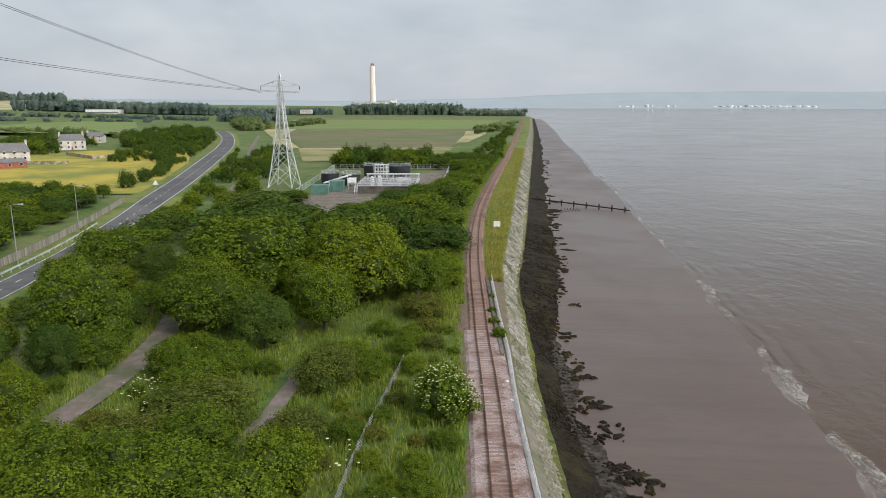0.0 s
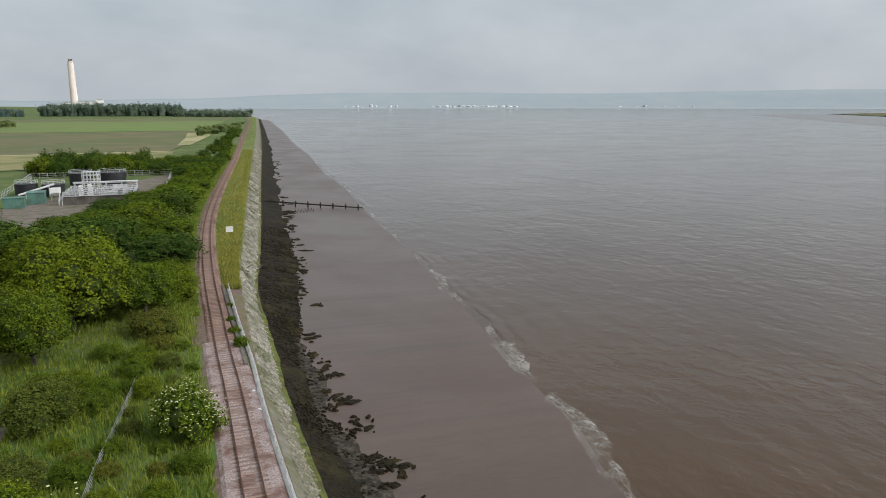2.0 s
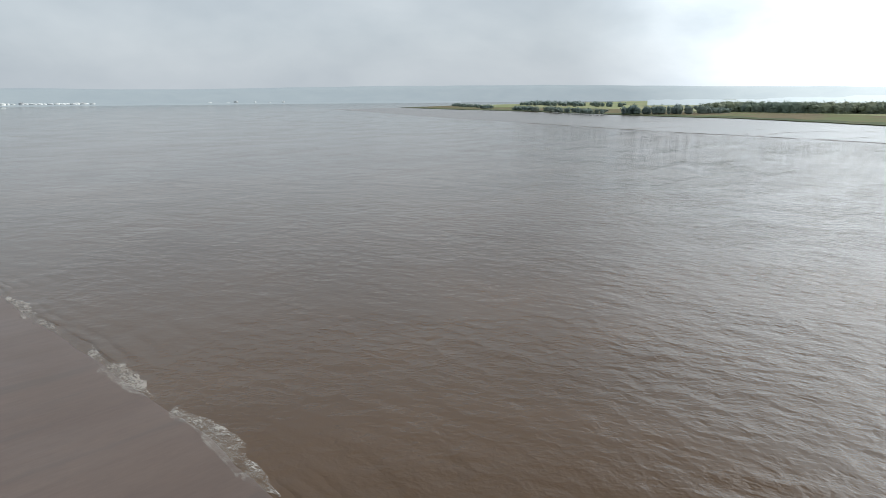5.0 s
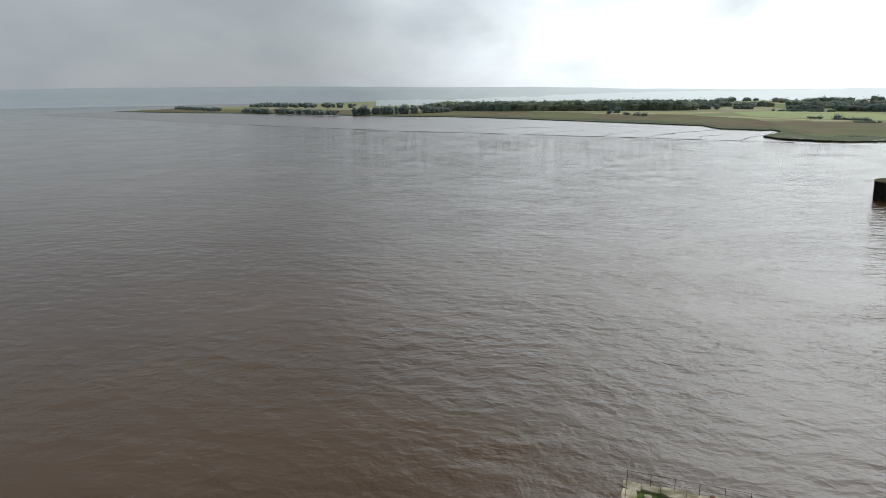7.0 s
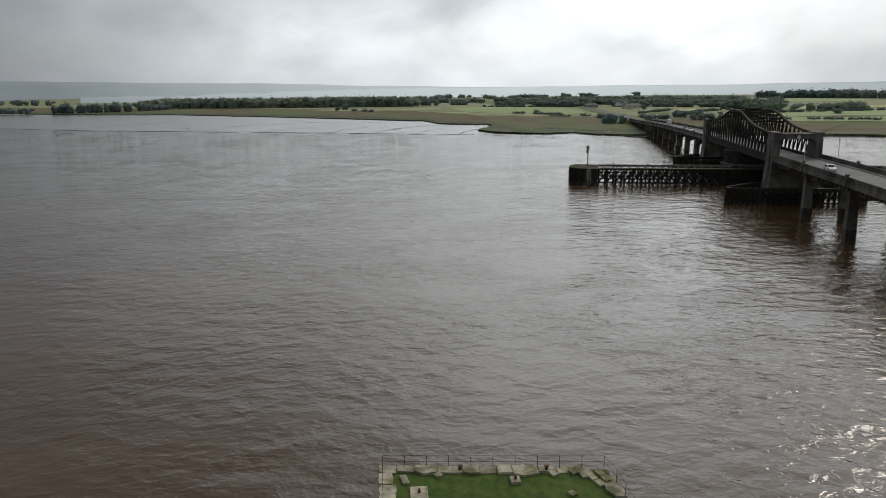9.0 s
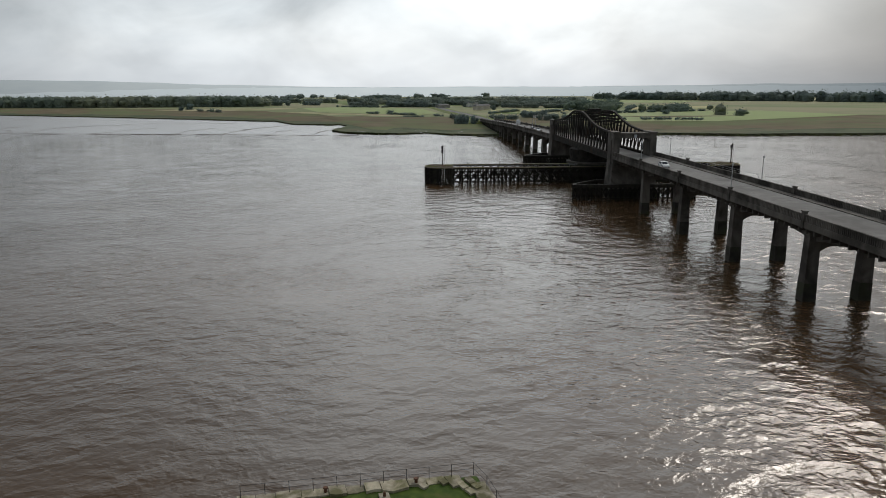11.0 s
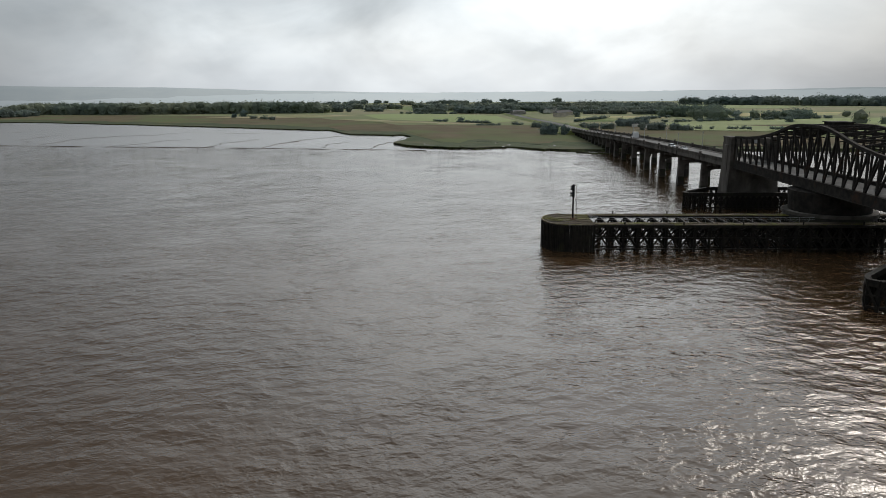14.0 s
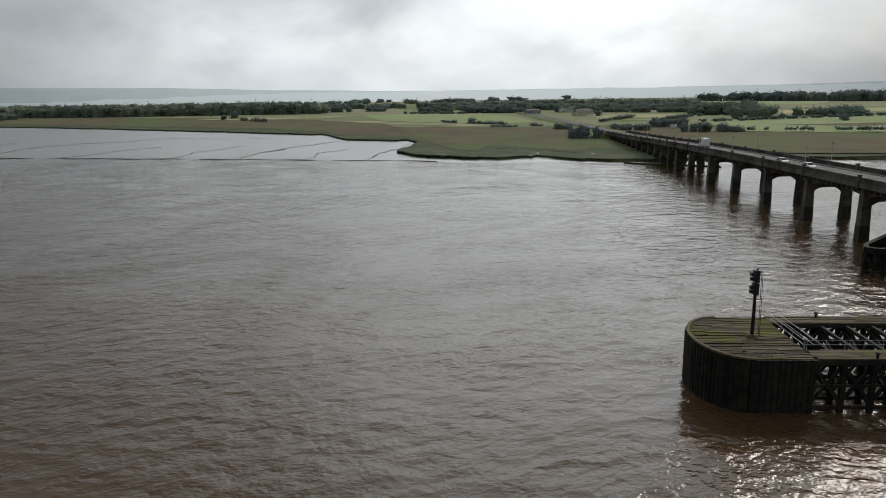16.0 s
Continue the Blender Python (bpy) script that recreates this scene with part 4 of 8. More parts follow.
for line, w0 in (([(506, -134), (518, -138), (528, -134), (541, -140)], 2.6), ([(486, -162), (498, -158), (505, -164), (514, -158)], 2.2), ([(522, -92), (534, -98), (548, -94)], 2.4),
                 ([(472, -206), (484, -202), (492, -210)], 1.6), ([(700, -50), (716, -58), (740, -52)], 3.0)):
    creek("marsh_creek", line, w0, 0.6, MAT["mud"], "pale muddy creek cut into the marsh", 0.0, 1.55)
for line, w0 in (([(541, -140), (552, -128), (560, -134)], 1.4), ([(514, -158), (526, -150), (540, -156)], 1.2), ([(593, -319), (560, -306), (525, -303), (508, -312)], 1.6), ([(536, -374), (556, -350), (600, -352)], 1.4)):
    creek("marsh_gutter", line, w0 * 0.6, 0.4, MAT["peat"], "dark narrow gutter in the salt marsh", 0.05, 1.72)


# low tongue of marsh with a mud inlet behind it
outline = [(565, -76), (556, -77.5), (548, -80), (540, -81), (533, -84), (527, -89), (522, -95), (516, -101), (510, -108), (530, -113), (580, -112), (630, -108), (636, -101), (618, -95), (604, -91), (590, -87), (577, -81)]
ring = []
for (ax, ay), (bx, by) in zip(outline, outline[1:] + outline[:1]):
    for k in range(5):
        x, y = ax + (bx - ax) * k / 5, ay + (by - ay) * k / 5
        ring.append((x + 2.2 * fbm(x, y, 7), y + 1.3 * fbm(y, x, 6)))
structure("marsh_tongue", Shape().prism(ring, 1.0, 1.52), MAT["reedbed"], "low green tongue of salt marsh beside the mudflat", "marsh")
structure("tongue_edge", Shape().prism([(565 + (x - 565) * 1.012 + 0.3, -92 + (y + 92) * 1.04) for x, y in ring], -0.3, 1.2), MAT["peat"], "dark undercut peat edge of the marsh tongue", "bank")


def plain_field(name, pts, mat, label):
    s = Shape()
    s.add([(x, y, plain_z(x, y)) for x, y in pts], [tuple(range(len(pts)))])
    structure(name, s, mat, label, "field")


def plain_z(x, y):
    """Just above the meadow and plain."""
    d = x - coast(y)
    return 0.16 + float(np.interp(d, (0, 150, 270, 500, 1200, 2400), (1.6, 2.6, 3.35, 3.55, 4.05, 5.1)))


plain_field("straw_strip", [(954, -59), (891, -84), (833, -110), (765, -163), (767, -198), (842, -138), (931, -93)], MAT["straw"], "pale strip of dry grass behind the marsh")
plain_field("straw_strip", [(1104, 107), (1050, 29), (1039, -43), (1109, -100), (1154, 21)], MAT["straw"], "pale strip of dry grass before the wood")
plain_field("mown_field", [(1112, -104), (920, -108), (847, -152), (780, -199), (819, -239), (983, -262), (1078, -237), (1140, -165)], MAT["pasture"], "pale green mown field on the plain")
plain_field("hay_field", [(938, -348), (833, -309), (788, -351), (852, -429), (903, -419)], MAT["hay"], "golden hay field on the plain")
plain_field("small_field", [(852, -354), (808, -299), (775, -284), (772, -331), (800, -370)], MAT["crop"], "small green field beside the inland road")
plain_field("wide_pasture", [(752, -402), (729, -355), (611, -318), (572, -363), (552, -426), (600, -640), (758, -645), (763, -567)], MAT["pasture"], "wide light green pasture beyond the bridge")
plain_field("dry_pasture", [(576, -241), (518, -232), (472, -247), (453, -290), (540, -373), (595, -307)], MAT["reed_brown"], "rough olive pasture beside the bridge")
plain_field("far_field", [(946, -578), (849, -511), (850, -648), (949, -740)], MAT["hay"], "yellow far field under the wooded ridge")
plain_field("far_field", [(1400, -640), (1260, -640), (1150, -800), (1300, -950), (1600, -800)], MAT["pasture"], "pale far field under the wooded ridge")
plain_field("far_pasture", [(1300, -200), (1170, -300), (1090, -430), (1250, -600), (1700, -420), (1700, -180)], MAT["crop"], "green field among far hedges")
plain_field("far_hay", [(1900, -200), (1720, -440), (1760, -640), (2300, -420)], MAT["hay"], "pale far hay field")
# dark mud bank laid bare under the far end of the bridge
rows = []
for k in range(13):
    q = k / 12
    x, y, w = 470 - 26 * q, -164 - 30 * q, 3.4 * math.sin(math.pi * (0.06 + 0.88 * q)) * (1 + 0.5 * fbm(q * 9, 2, 2))
    rows.append([(x - w, y - w * 0.4, -0.2), (x - w * 0.4, y, 0.45 + 0.2 * fbm(q * 20, 5, 2)), (x + w * 0.5, y, 0.5), (x + w, y + w * 0.4, -0.2)])
structure("mud_bank", sheet(rows), MAT["peat"], "dark mud bank bared under the bridge", "mud bank")

# road running inland from the far end of the bridge
south_road = [(597, -218, 5.3), (640, -228.5, 4.9), (690, -240, 4.7), (758, -253, 4.5), (884, -271, 4.5), (999, -292, 4.6), (1140, -318, 4.8), (1400, -380, 5.2)]
fine = []
for p, q in zip(south_road, south_road[1:]):
    fine += [tuple(a + (b - a) * k / 6 for a, b in zip(p, q)) for k in range(6)]
structure("south_embankment", sheet([[(588, -238, 1.4), (589, -225, 1.5), (590, -211, 1.5), (592, -198, 1.4)]] + [[(x - 4, y - 22, 2.2), (x - 1, y - 7, z - 0.25), (x + 1, y + 7, z - 0.25), (x + 4, y + 20, 2.2)] for x, y, z in fine]), MAT["verge"], "grassy bank carrying the road inland", "embankment")
structure("south_road", sheet([[(x - 0.8, y - 4.4, z), (x + 0.8, y + 4.4, z)] for x, y, z in fine]), MAT["deck_top"], "pale road leading inland from the bridge", "road")

# ---- hills round the estuary ----
hill_px = curve((-180, -140, -128, -112, -104, -96, -88, -74, -60, -46, -38, -30, -18, -8, 2, 20, 40, 90, 180),
                (8, 6, 3, 1, 1, 3, 10, 19, 25, 26, 23, 21, 24, 19, 8, 8, 10, 10, 10))
rows = []
for k in range(361):
    yaw = -180 + k
    d = Vector((math.sin(radians(-yaw)), math.cos(radians(-yaw)), 0))
    h = 33.8 + (0.74 * hill_px(yaw) + 1.6 * fbm(yaw, 0, 7, 4) + 0.5 * fbm(yaw, 3, 1.5)) * 3.85
    rows.append([d * 4700 + Vector((0, 0, -2)), d * 4712 + Vector((0, 0, 20)), d * 4740 + Vector((0, 0, h * 0.75)), d * 4775 + Vector((0, 0, h)), d * 4790])
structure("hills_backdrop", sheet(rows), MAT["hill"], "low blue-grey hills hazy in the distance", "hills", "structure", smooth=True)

# far side of the plain in emissive haze, with an uneven line of trees
rows = []
for k in range(241):
    az = 68 + 0.35 * k
    d = Vector((math.sin(radians(az)), math.cos(radians(az)), 0))
    lump = 2.4 * fbm(az, 9, 2.2, 4) + 1.6 * max(0.0, fbm(az, 4, 0.5, 3))
    h = 33.0 + (0.6 + lump) * 1.7 - 14 * max(0.0, min(1.0, (88 - az) / 14))
    rows.append([d * 2340 + Vector((0, 0, 2)), d * 2350 + Vector((0, 0, 20)), d * 2380 + Vector((0, 0, h)), d * 2420 + Vector((0, 0, h - 6)), d * 2440])
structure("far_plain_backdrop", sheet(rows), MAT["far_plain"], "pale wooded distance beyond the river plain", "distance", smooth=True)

# ---- road bridge: local x runs along the deck to the south bank, y towards the sea side ----
BR = Matrix.Translation((115.1, -93.8, 0)) @ Matrix.Rotation(math.atan2(-0.2406, 0.9706), 4, "Z")
rail_top = curve((-130, 60, 100, 180, 230, 272, 335, 404, 500), (13.6, 14.4, 14.3, 13.6, 12.9, 12.2, 10.9, 8.9, 6.6))
CEN, HALF = -4.5, 6.4          # deck centre line and half width


def approach(name, label, s0, s1, bents, heavy=()):
    br = thing(name, label, "bridge", BR)
    cuts = [s0 + (s1 - s0) * k / max(2, round((s1 - s0) / 9)) for k in range(max(2, round((s1 - s0) / 9)) + 1)]
    road = Shape().run([(a, CEN, rail_top(a) - 1.28) for a in cuts], 9.2, 0.1)
    slab = Shape().run([(a, CEN, rail_top(a) - 1.75) for a in cuts], 2 * HALF - 0.5, 0.9)
    part("deck_slab", slab, MAT["concrete"], br, "stained concrete deck slab")
    part("roadway", road, MAT["deck_top"], br, "worn grey roadway")
    for side in (-1, 1):
        y = CEN + side * HALF
        walk_s = Shape().run([(a, CEN + side * 5.35, rail_top(a) - 1.17) for a in cuts], 1.6, 0.16)
        par = Shape().run([(a, y, rail_top(a) - 1.72) for a in cuts], 0.3, 0.95)
        cop = Shape().run([(a, y, rail_top(a) - 0.1) for a in cuts], 0.3, 0.2)
        part("footway", walk_s, MAT["concrete"], br)
        part("parapet", par, MAT["concrete"], br, "solid concrete parapet base")
        bal = Shape()
        x = s0 + 0.3
        while x < s1 - 0.2:
            bal.box(x - 0.13, y - 0.1, rail_top(x) - 1.3, x + 0.13, y + 0.1, rail_top(x) - 0.15)
            x += 0.46
        tagged(part("balustrade", bal, MAT["concrete"], br, "close-set concrete balusters"), kind="stuff")
        part("coping", cop, MAT["concrete"], br)
        post = Shape().box(-0.35, -0.3, -2.3, 0.35, 0.3, 0.35).box(-0.45, -0.38, 0.35, 0.45, 0.38, 0.5)
        me = post.mesh("parapet_pier")
        for sx in bents:
            part("parapet_pier", me, MAT["concrete"], br, "", Matrix.Translation((sx, y, rail_top(sx))))
    # deep longitudinal girders, haunched over the bents
    ends = [s0] + list(bents) + [s1]
    for y in (CEN + 4.3, CEN + 1.45, CEN - 1.45, CEN - 4.3):
        for a, b in zip(ends, ends[1:]):
            if b - a < 2:
                continue
            g = Shape()
            n = 8
            low = []
            for k in range(n + 1):
                x = a + (b - a) * k / n
                t = abs(2 * k / n - 1)
                low.append((x, rail_top(x) - 3.3 - 1.1 * t**2.2 * min(1, (b - a) / 20)))
            vs = []
            for x, z in low:
                zt = rail_top(x) - 2.1
                vs += [(x, y - 0.28, z), (x, y + 0.28, z), (x, y + 0.28, zt), (x, y - 0.28, zt)]
            fs = [(0, 1, 2, 3), (4 * n, 4 * n + 3, 4 * n + 2, 4 * n + 1)]
            for k in range(n):
                o = 4 * k
                fs += [(o + i, o + 4 + i, o + 4 + (i + 1) % 4, o + (i + 1) % 4) for i in range(4)]
            part("girder", g.add(vs, fs), MAT["concrete"], br)
    rib = Shape()
    x = s0 + 1.5
    while x < s1:
        rib.box(x - 0.14, CEN - HALF + 0.15, rail_top(x) - 3.1, x + 0.14, CEN + HALF - 0.15, rail_top(x) - 2.15)
        x += 2.2
    part("cross_ribs", rib, MAT["concrete"], br)
    # two-legged bents with an arched head
    for sx in bents:
        top = rail_top(sx) - 4.2
        ht = Shape()
        n = 12
        vs = []
        for k in range(n + 1):
            y = -8.6 + (8.6 + 0.4) * k / n
            inner = abs(2 * k / n - 1)
            z = top - 0.9 - 2.0 * max(0, inner - 0.30) ** 1.8 * 2.0
            vs += [(sx - 0.75, y, z), (sx + 0.75, y, z), (sx + 0.75, y, top + 1.7), (sx - 0.75, y, top + 1.7)]
        fs = [(0, 1, 2, 3), (4 * n, 4 * n + 3, 4 * n + 2, 4 * n + 1)]
        for k in range(n):
            o = 4 * k
            fs += [(o + i, o + 4 + i, o + 4 + (i + 1) % 4, o + (i + 1) % 4) for i in range(4)]
        ht.add(vs, fs)
        part("arched_crossbeam", ht, MAT["concrete"], br)
        wide = 1.6 if sx in heavy else 1.0
        for y in (0.2, -8.9):
            leg = Shape().beam((sx, y, 3.0), (sx, y, top + 1.0), 1.9 * wide, 2.1, 1.6 * wide, 1.8)
            part("column", leg, MAT["concrete"], br)
            part("column_foot", Shape().beam((sx, y, -4), (sx, y, 3.05), 2.2 * wide, 2.4, 1.94 * wide, 2.14), MAT["wet_concrete"], br, "dark tide-stained column foot")
        for y in (0.2, -8.9):
            cap = Shape().box(sx - 1.15 * wide, y - 1.2, top + 0.9, sx + 1.15 * wide, y + 1.2, top + 1.35)
            part("column_cap", cap, MAT["concrete"], br)
    return br


approach("north_approach_bridge", "concrete approach bridge on paired columns in the river", -112, 79.5, [-105, -79, -52.5, -26.3, 0, 26.4, 54])
approach("south_approach_bridge", "concrete approach bridge running down to the far marsh", 179.5, 497,
         [200, 225.5, 250.5, 275, 299, 322, 340, 352, 364, 376, 388, 400, 412, 424, 436, 448, 460, 472, 484], heavy=(340,))


def gate_tower(name, s0, s1):
    """River pier with a portal over the road."""
    tw = thing(name, "massive concrete bridge pier with a portal over the road", "bridge pier", BR)
    zt = 20.3 if s0 < 100 else 19.8
    ya, yb = CEN - 6.6, CEN + 6.6
    base = Shape()
    v = []
    for z, g in ((3.2, 0.5), (11.4, 0.0)):
        v += [(s0 - g, ya - g, z), (s1 + g, ya - g, z), (s1 + g, yb + g, z), (s0 - g, yb + g, z)]
    base.add(v, [(0, 3, 2, 1), (4, 5, 6, 7), (0, 1, 5, 4), (1, 2, 6, 5), (2, 3, 7, 6), (3, 0, 4, 7)])
    part("pier_body", base, MAT["concrete"], tw)
    part("pier_foot", Shape().box(s0 - 0.9, ya - 0.9, -4, s1 + 0.9, yb + 0.9, 3.25), MAT["wet_concrete"], tw, "dark tide-stained foot")
    m = (s0 + s1) / 2
    for a, b in ((ya, ya + 1.9), (yb - 1.9, yb)):
        part("portal_pylon", Shape().box(s0, a, 11.3, s1, b, zt - 1.7), MAT["concrete"], tw)
        part("pylon_cap", Shape().box(s0 - 0.15, a - 0.15, zt - 0.25, s1 + 0.15, b + 0.15, zt + 0.1), MAT["concrete"], tw)
    part("lintel", Shape().box(s0 + 0.2, ya + 0.05, zt - 1.75, s1 - 0.2, yb - 0.05, zt - 0.3), MAT["concrete"], tw, "heavy concrete lintel")
    part("corbels", Shape().box(s0 + 0.4, ya + 1.85, zt - 2.5, s1 - 0.4, ya + 2.5, zt - 1.72).box(s0 + 0.4, yb - 2.5, zt - 2.5, s1 - 0.4, yb - 1.85, zt - 1.72), MAT["concrete"], tw)
    part("road_slab", Shape().box(s0 - 0.5, ya + 1.85, 12.2, s1 + 0.5, yb - 1.85, 13.05), MAT["deck_top"], tw)
    for y in (ya, yb):
        out = 0.25 if y == yb else -0.25
        part("pilaster", Shape().box(m - 1.2, min(y, y + out), 4.0, m + 1.2, max(y, y + out), zt - 2.2), MAT["concrete"], tw)
    lamp = Shape().box(s0 - 0.35, CEN - 0.35, zt - 1.6, s0 + 0.25, CEN + 0.35, zt - 0.75)
    part("signal_lamp_box", lamp, MAT["galv"], tw)
    return tw


gate_tower("bridge_tower_pier", 79.5, 86.0)
gate_tower("bridge_tower_pier", 173.0, 179.5)

# swing span
sw = thing("swing_span", "dark steel truss swing span with a humped top chord", "bridge span", BR)
MID = 129.5
hump = curve((0, 6, 10, 14, 19, 26, 34, 43), (24.9, 24.8, 24.2, 23.2, 22.1, 21.0, 20.3, 19.9))
N_PANEL = 22
xs_t = [MID - 43 + 86 * k / N_PANEL for k in range(N_PANEL + 1)]
for y in (CEN + 5.7, CEN - 5.7):
    truss = part("truss", Shape().beam((xs_t[0], y, 12.6), (xs_t[-1], y, 12.6), 0.55, 2.0), MAT["steel"], sw, "riveted steel side truss")
    for a, b in zip(xs_t, xs_t[1:]):
        part("chord_member", Shape().beam((a, y, hump(abs(a - MID))), (b, y, hump(abs(b - MID))), 0.7, 0.62), MAT["steel"], truss)
    for k, a in enumerate(xs_t):
        za = hump(abs(a - MID)) - 0.3
        part("truss_post", Shape().beam((a, y, 13.4), (a, y, za), 0.42, 0.36), MAT["steel"], truss)
        if k < N_PANEL:
            b = xs_t[k + 1]
            zb = hump(abs(b - MID)) - 0.3
            p, q = ((a, y, za), (b, y, 13.5)) if a < MID - 0.1 else ((a, y, 13.5), (b, y, zb))
            part("truss_diagonal", Shape().beam(p, q, 0.36, 0.34), MAT["steel"], truss)
    part("bottom_flange", Shape().beam((xs_t[0], y, 11.55), (xs_t[-1], y, 11.55), 0.9, 0.14).beam((xs_t[0], y, 13.66), (xs_t[-1], y, 13.66), 0.9, 0.12), MAT["steel"], truss)
part("swing_deck", Shape().box(xs_t[0] - 0.1, CEN - 5.3, 12.0, xs_t[-1] + 0.1, CEN + 5.3, 12.95), MAT["deck_top"], sw, "worn roadway deck")
for k in range(N_PANEL + 1):
    a = xs_t[k]
    part("floor_beam", Shape().box(a - 0.2, CEN - 5.6, 11.2, a + 0.2, CEN + 5.6, 11.98), MAT["steel"], sw)
for k in range(6, 17):
    a, b = xs_t[k], xs_t[min(k + 1, N_PANEL)]
    za = hump(abs(a - MID))
    if za > 20.9:
        part("sway_frame", Shape().beam((a, CEN - 5.6, za), (a, CEN + 5.6, za), 0.35, 0.45).beam((a, CEN - 5.6, za - 1.5), (a, CEN + 5.6, za - 0.1), 0.2, 0.2).beam((a, CEN - 5.6, za - 0.1), (a, CEN + 5.6, za - 1.5), 0.2, 0.2), MAT["steel"], sw)
        if k < 16:
            zb = hump(abs(b - MID))
            part("wind_brace", Shape().beam((a, CEN - 5.5, za), (b, CEN + 5.5, zb), 0.22, 0.2).beam((a, CEN + 5.5, za), (b, CEN - 5.5, zb), 0.22, 0.2), MAT["steel"], sw)
part("control_cabin", Shape().box(MID - 2.4, CEN - 1.9, 24.6, MID + 2.4, CEN + 1.9, 25.6).box(MID - 2.7, CEN - 2.2, 25.6, MID + 2.7, CEN + 2.2, 25.8), MAT["steel"], sw)

piv = thing("pivot_pier", "round stone and steel pivot pier under the swing span", "bridge pier", BR)
part("drum", Shape().tube((MID, CEN, 6.8), (MID, CEN, 11.2), 8.2, 8.6, 40), MAT["steel"], piv, "dark steel turning drum")
part("roller_path", Shape().tube((MID, CEN, 6.2), (MID, CEN, 6.8), 9.6, 9.6, 40), MAT["concrete"], piv, "pale stone ring")
part("caisson", Shape().tube((MID, CEN, -4), (MID, CEN, 6.2), 9.9, 9.2, 40), MAT["wet_concrete"], piv)

# ---- timber fenders ----
def lattice(th, line, z0, z1, every, inward):
    """Piles and cross braces along a line of (x, y)."""
    pile = Shape().box(-0.24, -0.24, z0 - 3, 0.24, 0.24, z1 - 0.25).mesh("timber_post")
    brace_mesh = {}
    for (x0, y0), (x1, y1) in zip(line, line[1:]):
        L = math.hypot(x1 - x0, y1 - y0)
        n = max(1, round(L / every))
        for k in range(n):
            a = Vector((x0 + (x1 - x0) * k / n, y0 + (y1 - y0) * k / n, 0))
            b = Vector((x0 + (x1 - x0) * (k + 1) / n, y0 + (y1 - y0) * (k + 1) / n, 0))
            rot = Matrix.Translation(a) @ Matrix.Rotation(math.atan2(b.y - a.y, b.x - a.x), 4, "Z")
            part("timber_post", pile, MAT["timber"], th, "", rot)
            key = round((b - a).length, 2)
            if key not in brace_mesh:
                d = (b - a).length
                br = Shape().beam((0, 0.3, z0 + 0.6), (d, 0.3, z1 - 0.9), 0.24, 0.3).beam((0, -0.3, z1 - 0.9), (d, -0.3, z0 + 0.6), 0.24, 0.3)
                br.beam((0, 0.25, z0 + 0.5), (d, 0.25, z0 + 0.5), 0.28, 0.3)
                br.beam((0, 0.25, (z0 + z1) / 2), (d, 0.25, (z0 + z1) / 2), 0.2, 0.26)
                brace_mesh[key] = br.mesh("cross_brace")
            part("cross_brace", brace_mesh[key], MAT["timber"], th, "", rot)


